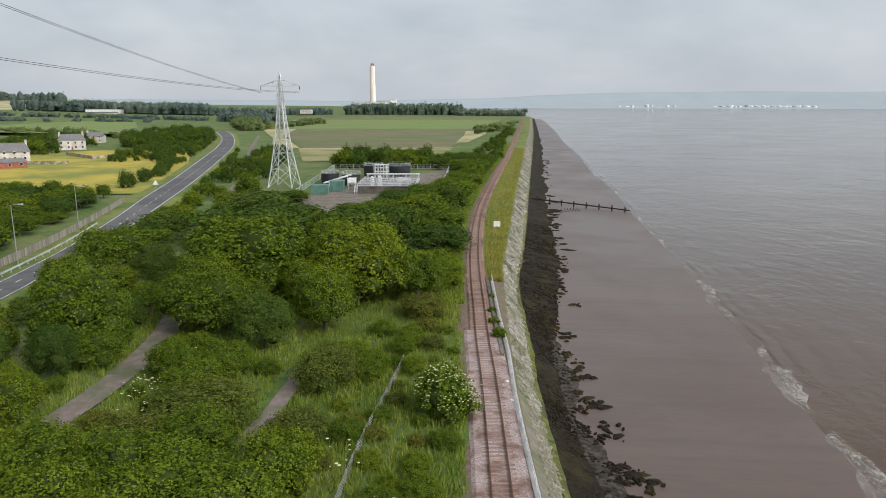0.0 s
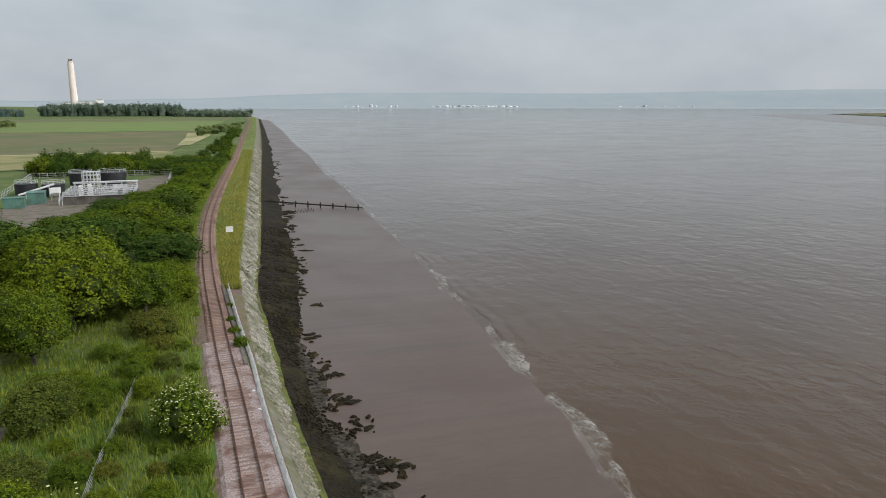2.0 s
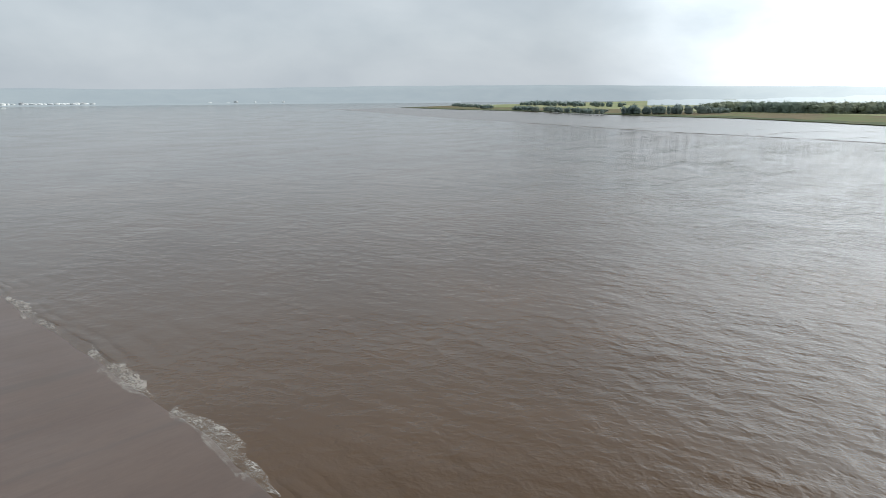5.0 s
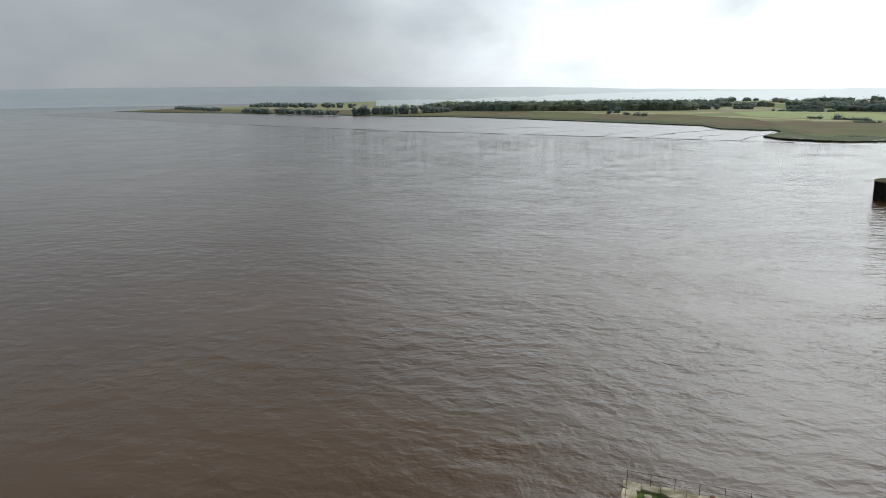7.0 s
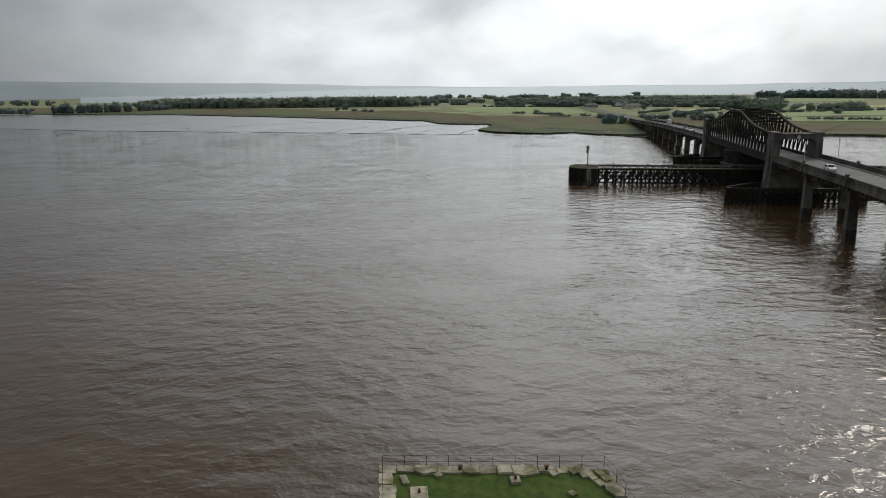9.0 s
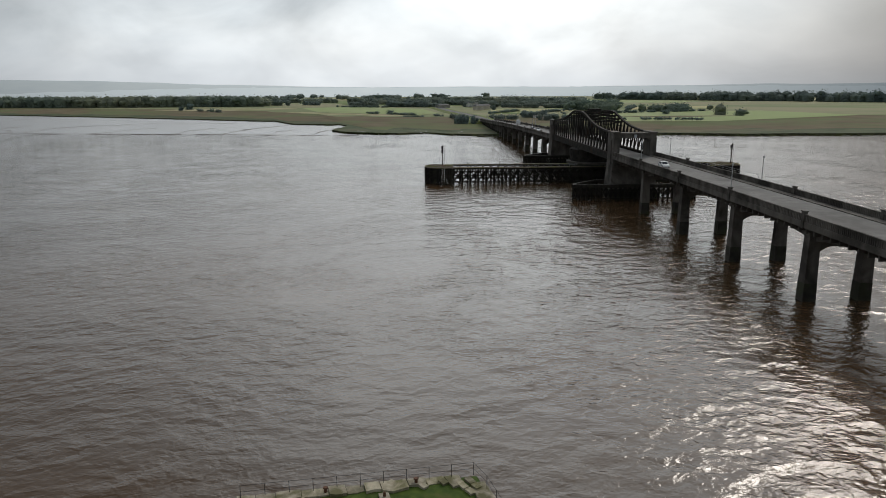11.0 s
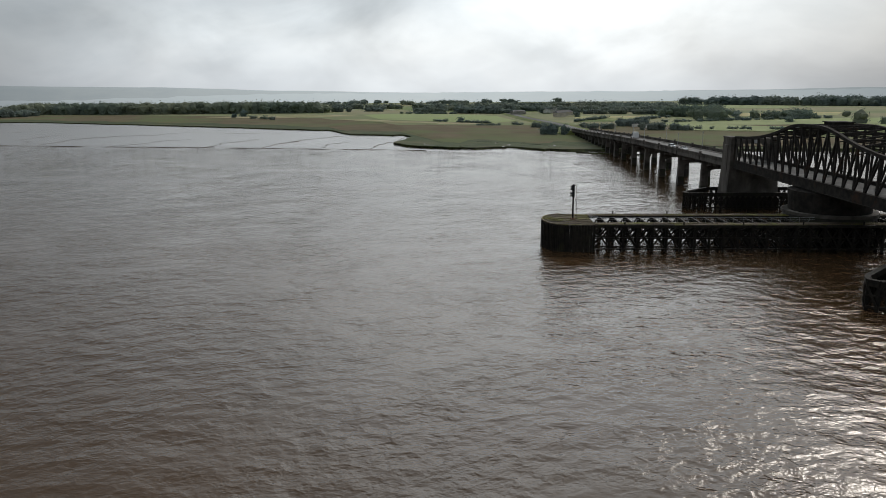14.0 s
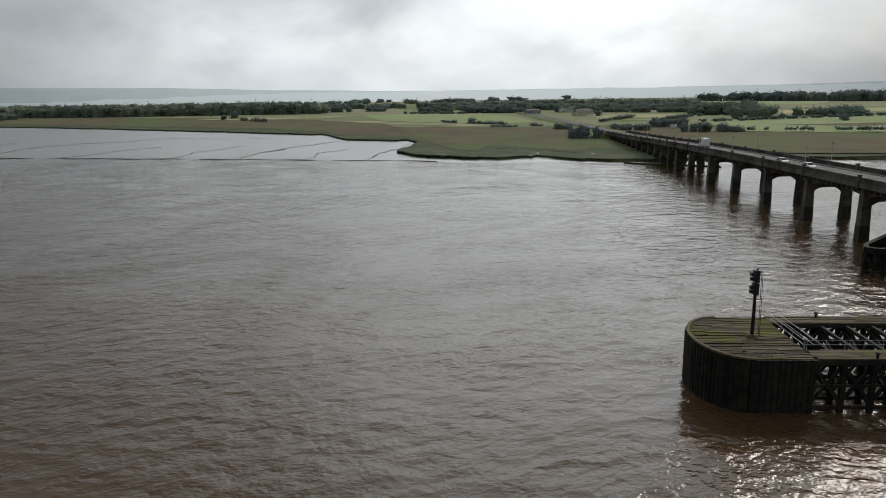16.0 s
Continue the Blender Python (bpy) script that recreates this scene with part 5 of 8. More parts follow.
def timber_jetty(tip, tail):
    """The long guard jetty under the swing span, rounded at both ends."""
    th = thing("timber_jetty", "long dark timber guard jetty with mossy plank ends", "jetty", BR)
    zt, x0, x1 = 5.8, 117.0, 130.2
    rnd_j = random.Random(6)
    xm, r = (x0 + x1) / 2, (x1 - x0) / 2
    for end, sgn in ((tip, 1), (tail, -1)):
        flat = end - sgn * 4.6
        arc = [(xm + r * math.cos(a), flat + sgn * 4.6 * math.sin(a)) for a in [math.pi * k / 18 for k in range(19)]]
        # planked platform, board by board along the jetty, worn and uneven
        x = x0 + 0.2
        while x < x1 - 0.15:
            out = flat + sgn * 4.6 * math.sqrt(max(0.0, 1 - ((x - xm) / r) ** 2)) - sgn * rnd_j.uniform(0.05, 0.3)
            inn = flat - sgn * 5.6
            cuts = [inn] + sorted((rnd_j.uniform(inn, out) for _ in range(rnd_j.randrange(1, 4))), key=lambda v: v * sgn) + [out]
            for p0, p1 in zip(cuts, cuts[1:]):
                if abs(p1 - p0) < 0.4 or rnd_j.random() < 0.04:
                    continue
                za, zb = zt + rnd_j.uniform(-0.10, 0.02), zt + rnd_j.uniform(-0.10, 0.02)
                part("plank", Shape().beam((x, p0 + sgn * 0.03, za - 0.06), (x + rnd_j.uniform(-0.03, 0.03), p1 - sgn * 0.03, zb - 0.06), rnd_j.uniform(0.24, 0.34), 0.12), MAT["plank"], th)
            x += 0.37
        # close sheeting round the rounded end
        for (ax, ay), (bx, by) in zip(arc, arc[1:]):
            n = max(1, round(math.hypot(bx - ax, by - ay) / 0.55))
            for k in range(n):
                px, py = ax + (bx - ax) * (k + 0.5) / n, ay + (by - ay) * (k + 0.5) / n
                part("sheeting_board", Shape().box(px - 0.25, py - 0.25, -4, px + rnd_j.uniform(0.2, 0.28), py + rnd_j.uniform(0.2, 0.28), zt - rnd_j.uniform(0.12, 0.4)), MAT["timber"], th)
        rim = Shape()
        for (ax, ay), (bx, by) in zip(arc, arc[1:]):
            rim.beam((ax, ay, zt - 0.04), (bx, by, zt - 0.04), 0.36, 0.2)
        part("rim_beam", rim, MAT["plank"], th)
        for x in (x0, x1):
            k = 0.0
            while k < 5.8:
                y = flat - sgn * k
                part("sheeting_board", Shape().box(x - 0.22, y - 0.26, -4, x + 0.22, y + 0.26, zt - 0.15), MAT["timber"], th)
                k += 0.6
    ya, yb = tip - 10.2, tail + 10.2
    for x, w in ((x0 + 1.2, 2.6), (x1 - 1.0, 2.2)):
        for k in range(6):
            q = yb
            while q < ya - 0.5:
                e2 = min(ya, q + rnd_j.uniform(6, 12))
                if rnd_j.random() > 0.05:
                    part("walkway_board", Shape().beam((x - w / 2 + (k + 0.5) * w / 6, q, zt - 0.07 + rnd_j.uniform(-0.05, 0.03)), (x - w / 2 + (k + 0.5) * w / 6, e2 - 0.05, zt - 0.07 + rnd_j.uniform(-0.05, 0.03)), w / 6 - 0.05, 0.13), MAT["plank"], th)
                q = e2
        part("walkway_beam", Shape().box(x - w / 2 - 0.15, yb, zt - 0.62, x - w / 2 + 0.2, ya, zt - 0.16).box(x + w / 2 - 0.2, yb, zt - 0.62, x + w / 2 + 0.15, ya, zt - 0.16), MAT["timber"], th)
    for x in (x0 + 0.1, x0 + 2.3, x1 - 2.1, x1 - 0.1):
        lattice(th, [(x, yb), (x, ya)], 0.2, zt, 2.9, 1)
    n = 34
    cross = Shape().beam((x0 + 0.2, 0, zt - 0.5), (x1 - 0.2, 0, zt - 0.5), 0.3, 0.36).beam((x0 + 0.2, 0, 1.0), (x1 - 0.2, 0, zt - 0.7), 0.24, 0.28).beam((x0 + 0.2, 0, zt - 0.7), (x1 - 0.2, 0, 1.0), 0.24, 0.28).mesh("cross_tie")
    for k in range(n + 1):
        part("cross_tie", cross, MAT["timber"], th, "", Matrix.Translation((0, yb + (ya - yb) * k / n, 0)))
    for x in (x0 + 0.1, x1 - 0.1):
        for k in range(8):
            y = yb + (ya - yb) * (k + 0.5) / 8
            part("bollard", Shape().tube((x, y, zt - 0.05), (x, y, zt + 0.45), 0.16, 0.13, 8).tube((x, y, zt + 0.45), (x, y, zt + 0.6), 0.24, 0.2, 8), MAT["timber"], th)
    hr = Shape()
    for x in (x0 + 2.5,):
        for k in range(24):
            y = ya - 0.2 - k * 1.9
            hr.tube((x, y, zt), (x, y, zt + 1.0), 0.025, None, 5)
        for z in (0.55, 1.0):
            hr.tube((x, ya, zt + z), (x, ya - 45, zt + z), 0.022, None, 5)
    part("handrail", hr, MAT["galv"], th, "thin worn handrail")
    st = Shape()
    for y in (ya + 0.1, ya - 0.9):
        for z in (0.5, 1.0):
            st.tube((x0 + 2.6, y, zt + z), (x1 - 2.2, y, zt + z), 0.03, None, 5)
    for k in range(4):
        st.tube((x0 + 2.6 + 2.8 * k, ya, zt), (x0 + 2.6 + 2.8 * k, ya, zt + 1.0), 0.03, None, 5)
    part("end_rail", st, MAT["galv"], th)
    return th


timber_jetty(58.4, -57.5)


def signal_mast(x, y, height, heads):
    th = thing("signal_mast", "dark iron signal mast with ladder on the jetty", "signal mast", BR @ Matrix.Translation((x, y, 5.8)))
    part("base_plate", Shape().tube((0, 0, 0), (0, 0, 0.25), 0.7, 0.45, 10), MAT["rust"], th, "rusty base")
    part("mast", Shape().tube((0, 0, 0.2), (0, 0, height), 0.2, 0.13, 10), MAT["steel"], th)
    for z in heads:
        head = part("signal_head", Shape().box(-0.38, -0.22, z, 0.32, 0.3, z + 1.3), MAT["tank_black"], th)
        part("hood", Shape().tube((-0.05, 0.3, z + 0.85), (-0.05, 0.65, z + 0.85), 0.2, 0.22, 8).tube((-0.05, 0.3, z + 0.35), (-0.05, 0.65, z + 0.35), 0.2, 0.22, 8), MAT["tank_black"], head)
    lad = Shape()
    for dx in (-0.17, 0.17):
        lad.tube((dx, -0.75, 0), (dx, -0.55, height - 0.2), 0.025, None, 5)
    for k in range(int(height / 0.35)):
        z = 0.3 + 0.35 * k
        yy = -0.75 + 0.2 * z / height
        lad.tube((-0.17, yy, z), (0.17, yy, z), 0.018, None, 5)
    for z in (height * 0.55, height - 0.3):
        lad.tube((0, 0, z), (0, -0.6, z), 0.03, None, 5)
    part("ladder", lad, MAT["steel"], th)


signal_mast(123.5, 52.0, 7.5, (6.1, 4.7))
signal_mast(123.5, -55.0, 7.5, (5.6,))


def crib_fender(s0, s1, ya, yb):
    th = thing("timber_crib", "dark lattice timber crib guarding a bridge pier", "fender", BR)
    zt = 4.7
    rim = Shape()
    loop = [(s0, yb + 2), (s0, ya - 1), (s0 + 1.2, ya), (s0 + 3.4, ya - 1), (s1, ya - 9.5), (s1, yb + 2), (s1 - 2.2, yb), (s0 + 2.2, yb), (s0, yb + 2)]
    for (ax, ay), (bx, by) in zip(loop, loop[1:]):
        rim.beam((ax, ay, zt - 0.35), (bx, by, zt - 0.35), 0.8, 1.0)
    part("rim_beam", rim, MAT["timber"], th)
    lattice(th, loop, 0.2, zt, 1.5, 1)
    return th


crib_fender(76.8, 88.7, 14.3, -24.0)
crib_fender(170.3, 182.2, 14.5, -24.0)

# ---- roads and paths of the north bank, x over y ----
road_l = curve((60, 104, 125, 164, 206, 242, 332, 442, 551, 640, 700), (-68, -71.8, -75, -83.7, -94.5, -103, -126, -155, -188.5, -222, -247))
road_r = curve((60, 97, 114, 153, 178, 237, 332, 454, 551, 640, 700), (-62.5, -65.2, -67.8, -74.1, -79.5, -92.5, -115.5, -147.2, -178, -209, -233))
cycle_x = curve((-60, 30, 56, 63, 77, 120, 211, 225, 430, 611), (-40, -38, -35.8, -35.0, -35.6, -48, -71, -74, -129, -176))
RY = steps(60, 700, 4, 1.03)


def lane(fa, fb, z, ys, ka=0.0, kb=1.0, lift=0.0):
    return sheet([[(fa(y) + (fb(y) - fa(y)) * k, y, z + lift) for k in (ka, (ka + kb) / 2, kb)] for y in ys])


structure("road", lane(road_l, road_r, 6.75, RY), MAT["asphalt"], "two-lane asphalt road with white edge lines", "road")
structure("road_verge", sheet([[(road_l(y) - 5.5, y, 6.3), (road_l(y) - 0.05, y, 6.73)] for y in RY]), MAT["verge"], "dry grass verge beside the road", "verge")
structure("road_shoulder", sheet([[(road_r(y) + 0.05, y, 6.73), (road_r(y) + 3.5, y, 6.2)] for y in RY]), MAT["verge"], "grass verge between road and scrub", "verge")
paint = thing("road_markings", "white painted road lines", "road markings", kind="structure")
for ka, kb in ((0.035, 0.06), (0.94, 0.965)):
    part("edge_line", lane(road_l, road_r, 6.765, RY, ka, kb), MAT["white"], paint)
for k in range(62):
    y = 66 + k * 6.0 * (1 + k * 0.005)
    part("centre_dash", lane(road_l, road_r, 6.765, [y, y + 2.2], 0.49, 0.51), MAT["white"], paint)
structure("cycle_path", sheet([[(cycle_x(y) - 1.5, y, 6.42), (cycle_x(y) + 1.5, y, 6.42)] for y in steps(-60, 611, 4, 1.02)]), MAT["pathway"], "grey gritty footpath through the scrub", "path")
structure("side_path", sheet([[(x - 0.85, y, 6.47), (x + 0.85, y, 6.47)] for x, y in ((-19.4, 44), (-18.0, 52), (-17.2, 57), (-16.6, 66), (-16.8, 70))]), MAT["pathway"], "narrow grey path in tall grass", "path")


def polygon_field(name, pts, z, mat, label):
    s = Shape()
    z -= 0.12 if z < 7 else 0
    s.add([(x, y, z) for x, y in pts], [tuple(range(len(pts)))])
    return structure(name, s, mat, label, "field")


polygon_field("brown_pasture", [(-97, 434), (-8, 440), (2, 520), (14, 650), (12, 760), (-190, 760), (-150, 600)], 6.62, MAT["stubble"], "brown rough pasture behind the reclaimed land")
polygon_field("green_field", [(-190, 764), (12, 764), (40, 950), (66, 1180), (-280, 1180), (-225, 900)], 6.66, MAT["crop"], "pale green field crossed by low strips")
polygon_field("upper_field", [(-280, 1184), (66, 1184), (92, 1420), (-330, 1420)], 6.64, MAT["stubble"], "olive field below the pine wood")
polygon_field("pale_margin", [(-76, 335), (-6, 345), (-6, 436), (-100, 430)], 6.60, MAT["dry_margin"], "strip of pale long grass")
polygon_field("straw_bank", [(-118, 436), (-100, 434), (-152, 600), (-178, 760), (-215, 760), (-150, 560)], 6.68, MAT["straw"], "bare pale sandy bank")
polygon_field("straw_patch", [(-4, 500), (4, 500), (22, 640), (24, 720), (4, 700), (2, 610)], 6.70, MAT["straw"], "patch of bleached grass near the railway")
polygon_field("field_track", [(-100, 428), (-5, 437), (-5, 441), (-98, 435)], 6.72, MAT["straw"], "pale field track")
polygon_field("buttercup_field", [(-100, 214), (-150, 208), (-260, 230), (-300, 300), (-215, 420), (-155, 400), (-122, 310), (-106, 250)], 6.55, MAT["buttercup"], "yellow meadow in flower behind the houses")
polygon_field("crop_field", [(-266, 578), (-440, 620), (-900, 640), (-900, 1150), (-440, 950)], 9.2, MAT["crop"], "bright green crop field on the rise")
rows = []
for k in range(9):
    q = k / 8
    y = 1700 + 1100 * q
    z = LAND + 12 + 44 * q ** 0.8
    rows.append([(-0.95 * y, y, z - 12), (-0.74 * y, y, z), (-0.66 * y, y, z + 1.5 * fbm(q, 1, 0.3)), (-0.60 * y, y, z - 1), (-0.53 * y, y, z - 14)])
rows.append([(x, y + 500, 10) for x, y, z in rows[-1]])
structure("hay_hill", sheet(rows), MAT["straw"], "pale cut hayfield on a low hill", "hill", smooth=True)

# spent foam and low surf ridges where the river meets the mud
for ya, yb, wide in ((45, 69, 2.0), (72, 97, 1.9), (106, 134, 1.6), (140, 154, 0.9), (162, 216, 0.9), (240, 320, 1.0), (350, 420, 1.1)):
    rows = []
    n = max(12, int((yb - ya) / 0.8))
    for k in range(n + 1):
        q = k / n
        y = ya + (yb - ya) * q
        w = wide * (math.sin(math.pi * q) ** 0.7 + 0.02) * (0.65 + 0.9 * abs(fbm(5, y, 4)))
        b = wave_line(y) + 0.8 + 1.1 * fbm(1, y, 8) - 1.2 * (1 - q)
        rows.append([(b - w * (0.7 + 0.5 * q), y, 0.05), (b - w * 0.2, y, 0.10), (b + w * 0.4, y, 0.11), (b + w * 0.7 + 0.06, y, 0.06)])
    structure("surf_foam", sheet(rows), MAT["foam"], "thin lacy foam along the water's edge", "foam", "stuff")
for n, (off, amp, wide, end) in enumerate(((1.2, 0.34, 1.0, 420), (4.5, 0.20, 1.8, 420), (9.5, 0.20, 3.0, 200), (16, 0.16, 3.6, 160), (24, 0.12, 4.0, 150))):
    rows = []
    for y in steps(26, end, 1.0, 1.01):
        b = wave_line(y) + off + 1.1 * fbm(1 + n, y, 8) + (60 - y) * 0.02 * n
        h = amp * max(0.0, 0.3 + fbm(30 + n, y, 17))
        rows.append([(b - 0.7 * wide, y, -0.05), (b - 0.22 * wide, y, h * 0.85 - 0.04), (b, y, h - 0.03), (b + 0.8 * wide, y, h * 0.5 - 0.04), (b + 2.4 * wide, y, -0.05)])
    structure("surf_ridge", sheet(rows), MAT["water"], "low brown wave running along the mud", "wave", smooth=True)

# ---- sea wall details ----
rail_fence = thing("barrier_rail", "low pale concrete and pipe barrier beside the railway", "barrier")
fx = curve((40, 45, 54, 64, 75, 88, 109), (5.65, 5.6, 5.4, 5.3, 5.4, 5.1, 4.9))
post = Shape().box(-0.07, -0.07, -0.1, 0.07, 0.07, 0.85).mesh("post")
for k in range(34):
    y = 41 + k * 2.05
    part("post", post, MAT["galv"], rail_fence, "", Matrix.Translation((fx(y), y, 6.0)))
for z in (0.45, 0.8):
    s = Shape()
    s.pipe([(fx(y), y, 6.0 + z) for y in [40 + k * 2.05 for k in range(35)]], 0.035)
    part("pipe_rail", s, MAT["galv"], rail_fence)
kerb = thing("concrete_kerb", "weathered concrete kerb with weeds beside the railway", "kerb")
s = Shape()
for k in range(17):
    y = 74 + k * 2.1
    part("kerb_block", Shape().beam((fx(y) - 0.75, y, 6.2), (fx(y + 2.05) - 0.75, y + 2.05, 6.2), 0.4, 0.5), MAT["concrete"], kerb)

structure("wall_cap", sheet([[(fx(y) - 0.28, y, 6.05), (fx(y) - 0.26, y, 6.26), (fx(y) + 0.20, y, 6.27), (fx(y) + 0.22, y, 5.9)] for y in [38 + 1.5 * k for k in range(50)]]),
          MAT["pale_concrete"], "pale weathered concrete cap along the top of the sea wall", "wall cap")
mesh_fence = thing("wire_fence", "grey wire mesh fence in tall grass", "fence")
wfx = curve((30, 44.6, 53, 64, 69, 80), (-9.0, -8.6, -8.1, -6.9, -6.4, -5.5))
fp = Shape().box(-0.05, -0.05, 0, 0.05, 0.05, 1.1).mesh("fence_post")
for k in range(18):
    y = 34 + 2.2 * k
    part("fence_post", fp, MAT["wire"], mesh_fence, "", Matrix.Translation((wfx(y), y, 6.15)))
for z in (0.25, 0.5, 0.75, 1.0):
    s = Shape()
    s.pipe([(wfx(y), y, 6.15 + z) for y in [34 + 2.2 * k for k in range(18)]], 0.022, 4)
    part("wire", s, MAT["wire"], mesh_fence)

sign = thing("notice_board", "white notice board on two posts beside the railway", "sign", Matrix.Translation((8.0, 155.6, 6.1)))
part("board", Shape().box(-0.75, -0.05, 0.5, 0.75, 0.05, 1.7), MAT["white"], sign)
for x in (-0.5, 0.5):
    part("leg", Shape().box(x - 0.05, 0.05, 0, x + 0.05, 0.13, 1.5), MAT["galv"], sign)
for k, (x, y) in enumerate(((5.0, 66.5), (5.15, 62.0), (5.0, 76.5))):
    mk = thing("marker_stone", "small white-painted marker stone by the barrier", "marker", Matrix.Translation((x - 0.3, y, 6.1)), "marker stones")
    part("stone", Shape().tube((0, 0, 0), (0, 0, 0.3), 0.2, 0.15, 7), MAT["white"], mk)

# old outfall pier and wreck on the mud
pier = thing("outfall_pier", "row of black timber piles carrying an old outfall pipe", "pier")
a, b = Vector((25.5, 233.5, 0)), Vector((51.5, 219.8, 0))
for k in range(8):
    p = a.lerp(b, k / 7.0)
    part("pile", Shape().tube((p.x, p.y, -1.5), (p.x, p.y, 3.0 - 1.2 * k / 7), 0.24, 0.2, 8), MAT["timber"], pier)
    part("cap_beam", Shape().beam((p.x - 0.4, p.y - 0.8, 2.2 - 1.3 * k / 7), (p.x + 0.4, p.y + 0.8, 2.3 - 1.2 * k / 7), 0.25, 0.3), MAT["timber"], pier)
part("outfall_pipe", Shape().tube((a.x - 4, a.y + 2.1, 2.5), (b.x + 1.5, b.y - 0.8, 0.7), 0.24, 0.2, 10), MAT["timber"], pier)
wreck = thing("boat_wreck", "black rotten ribs of a wrecked boat in mud", "wreck")
for k in range(7):
    x, y = 30.0 + k * 1.1, 217.0 + 0.6 * k
    for sg in (-1, 1):
        s = Shape()
        for q in range(3):
            s.tube((x + 0.1 * q, y + sg * (0.5 + 0.5 * q), -0.2 + 0.35 * q), (x + 0.1 * q + 0.1, y + sg * (0.9 + 0.55 * q), 0.25 + 0.4 * q), 0.13, 0.11, 6)
        part("rib", s, MAT["timber"], wreck)
part("keel", Shape().beam((29, 216.6, 0.15), (38, 221.2, 0.2), 0.4, 0.45), MAT["timber"], wreck)
part("stern_post", Shape().tube((28.0, 219.0, 0), (27.2, 226.0, 0.9), 0.2, 0.12, 6), MAT["timber"], wreck)
rnd = random.Random(8)
for k, (x, y, r) in enumerate(((23.7, 100.6, 0.35), (24.5, 100.5, 0.3), (25.2, 100.4, 0.2), (17.7, 109.0, 0.3), (15.8, 77.0, 0.3), (51.0, 188.0, 0.5), (16.6, 71.0, 0.2))):
    st = Shape()
    n = 8
    prof = [(r, 0.0), (r * 1.05, r * 0.35), (r * 0.6, r * 0.8)]
    for a0, b0 in zip(prof, prof[1:]):
        st.tube((0, 0, a0[1] - 0.1), (0, 0, b0[1] - 0.1), a0[0], b0[0], n)
    bm_st = st.mesh("boulder")
    for v in bm_st.vertices:
        v.co *= 1 + 0.3 * fbm(v.co.x * 9 + k, v.co.y * 9 + v.co.z * 5, 1.0)
    structure("mud_boulder", bm_st, MAT["weed"], "small dark weed-covered boulder on mud", "boulder", "")["group"] = "boulders on the mud"
drift = thing("driftwood", "tangle of bleached driftwood on the sea wall", "driftwood")
for k in range(14):
    x, y = 9.6 + rnd.uniform(-1.5, 1.5), 127 + rnd.uniform(-4, 5)
    a = rnd.uniform(0, 3.1)
    L = rnd.uniform(0.8, 2.2)
    part("branch", Shape().tube((x, y, 4.6 + rnd.random() * 0.4), (x + L * math.cos(a), y + L * math.sin(a), 4.5 + rnd.random() * 0.5), 0.09, 0.04, 5), MAT["bark"], drift)

# ---- roadside ----
def street_lamp(x, y, h):
    th = thing("street_lamp", "tall grey lamp post beside the road", "street lamp", Matrix.Translation((x, y, 6.4)), "lamp posts along the road")
    part("pole", Shape().tube((0, 0, 0), (0, 0, h), 0.10, 0.055, 8), MAT["wire"], th)
    part("arm", Shape().tube((0, 0, h), (1.3, 0.2, h + 0.1), 0.05, 0.04, 6), MAT["wire"], th)
    part("lantern", Shape().box(1.2, 0.05, h + 0.02, 2.0, 0.35, h + 0.2), MAT["galv"], th)


street_lamp(-77.2, 117.0, 10.4)
street_lamp(-82.5, 146.8, 10.0)
crash = thing("crash_barrier", "galvanised steel crash barrier along the road", "crash barrier")
gx = lambda y: road_l(y) - 1.3
gp = Shape().box(-0.06, -0.06, 0, 0.06, 0.06, 0.75).mesh("post")
for k in range(26):
    y = 80 + k * 3.0
    part("post", gp, MAT["galv"], crash, "", Matrix.Translation((gx(y), y, 6.6)))
s = Shape()
s.pipe([(gx(y) + 0.08, y, 7.25) for y in [80 + 3.0 * k for k in range(26)]], 0.22, 4, 0.3)
part("beam", s, MAT["galv"], crash)
board_fence = thing("board_fence", "weathered grey board fence behind the verge", "fence")
bf = curve((80, 113, 132, 165, 198), (-74, -78.5, -81.5, -88.5, -96.5))
brd = Shape().box(-0.03, -0.42, 0, 0.03, 0.42, 1.5).mesh("board")
for k in range(130):
    y = 82 + k * 0.88
    sl = math.atan2(-(bf(y + 1) - bf(y)), 1.0)
    part("board", brd, MAT["fence_wood"], board_fence, "", Matrix.Translation((bf(y), y, 6.35)) @ Matrix.Rotation(sl, 4, "Z"))
wsign = thing("warning_sign", "white triangular road warning sign on a post", "road sign", Matrix.Translation((-98.9, 223.6, 6.4)))
part("post", Shape().tube((0, 0, 0), (0, 0, 2.2), 0.06, None, 6), MAT["galv"], wsign)
part("plate", Shape().add([(-1.0, -0.1, 1.6), (1.0, -0.1, 1.6), (0, -0.1, 3.3), (-1.0, -0.04, 1.6), (1.0, -0.04, 1.6), (0, -0.04, 3.3)], [(0, 1, 2), (5, 4, 3), (0, 3, 4, 1), (1, 4, 5, 2), (2, 5, 3, 0)]), MAT["white"], wsign)


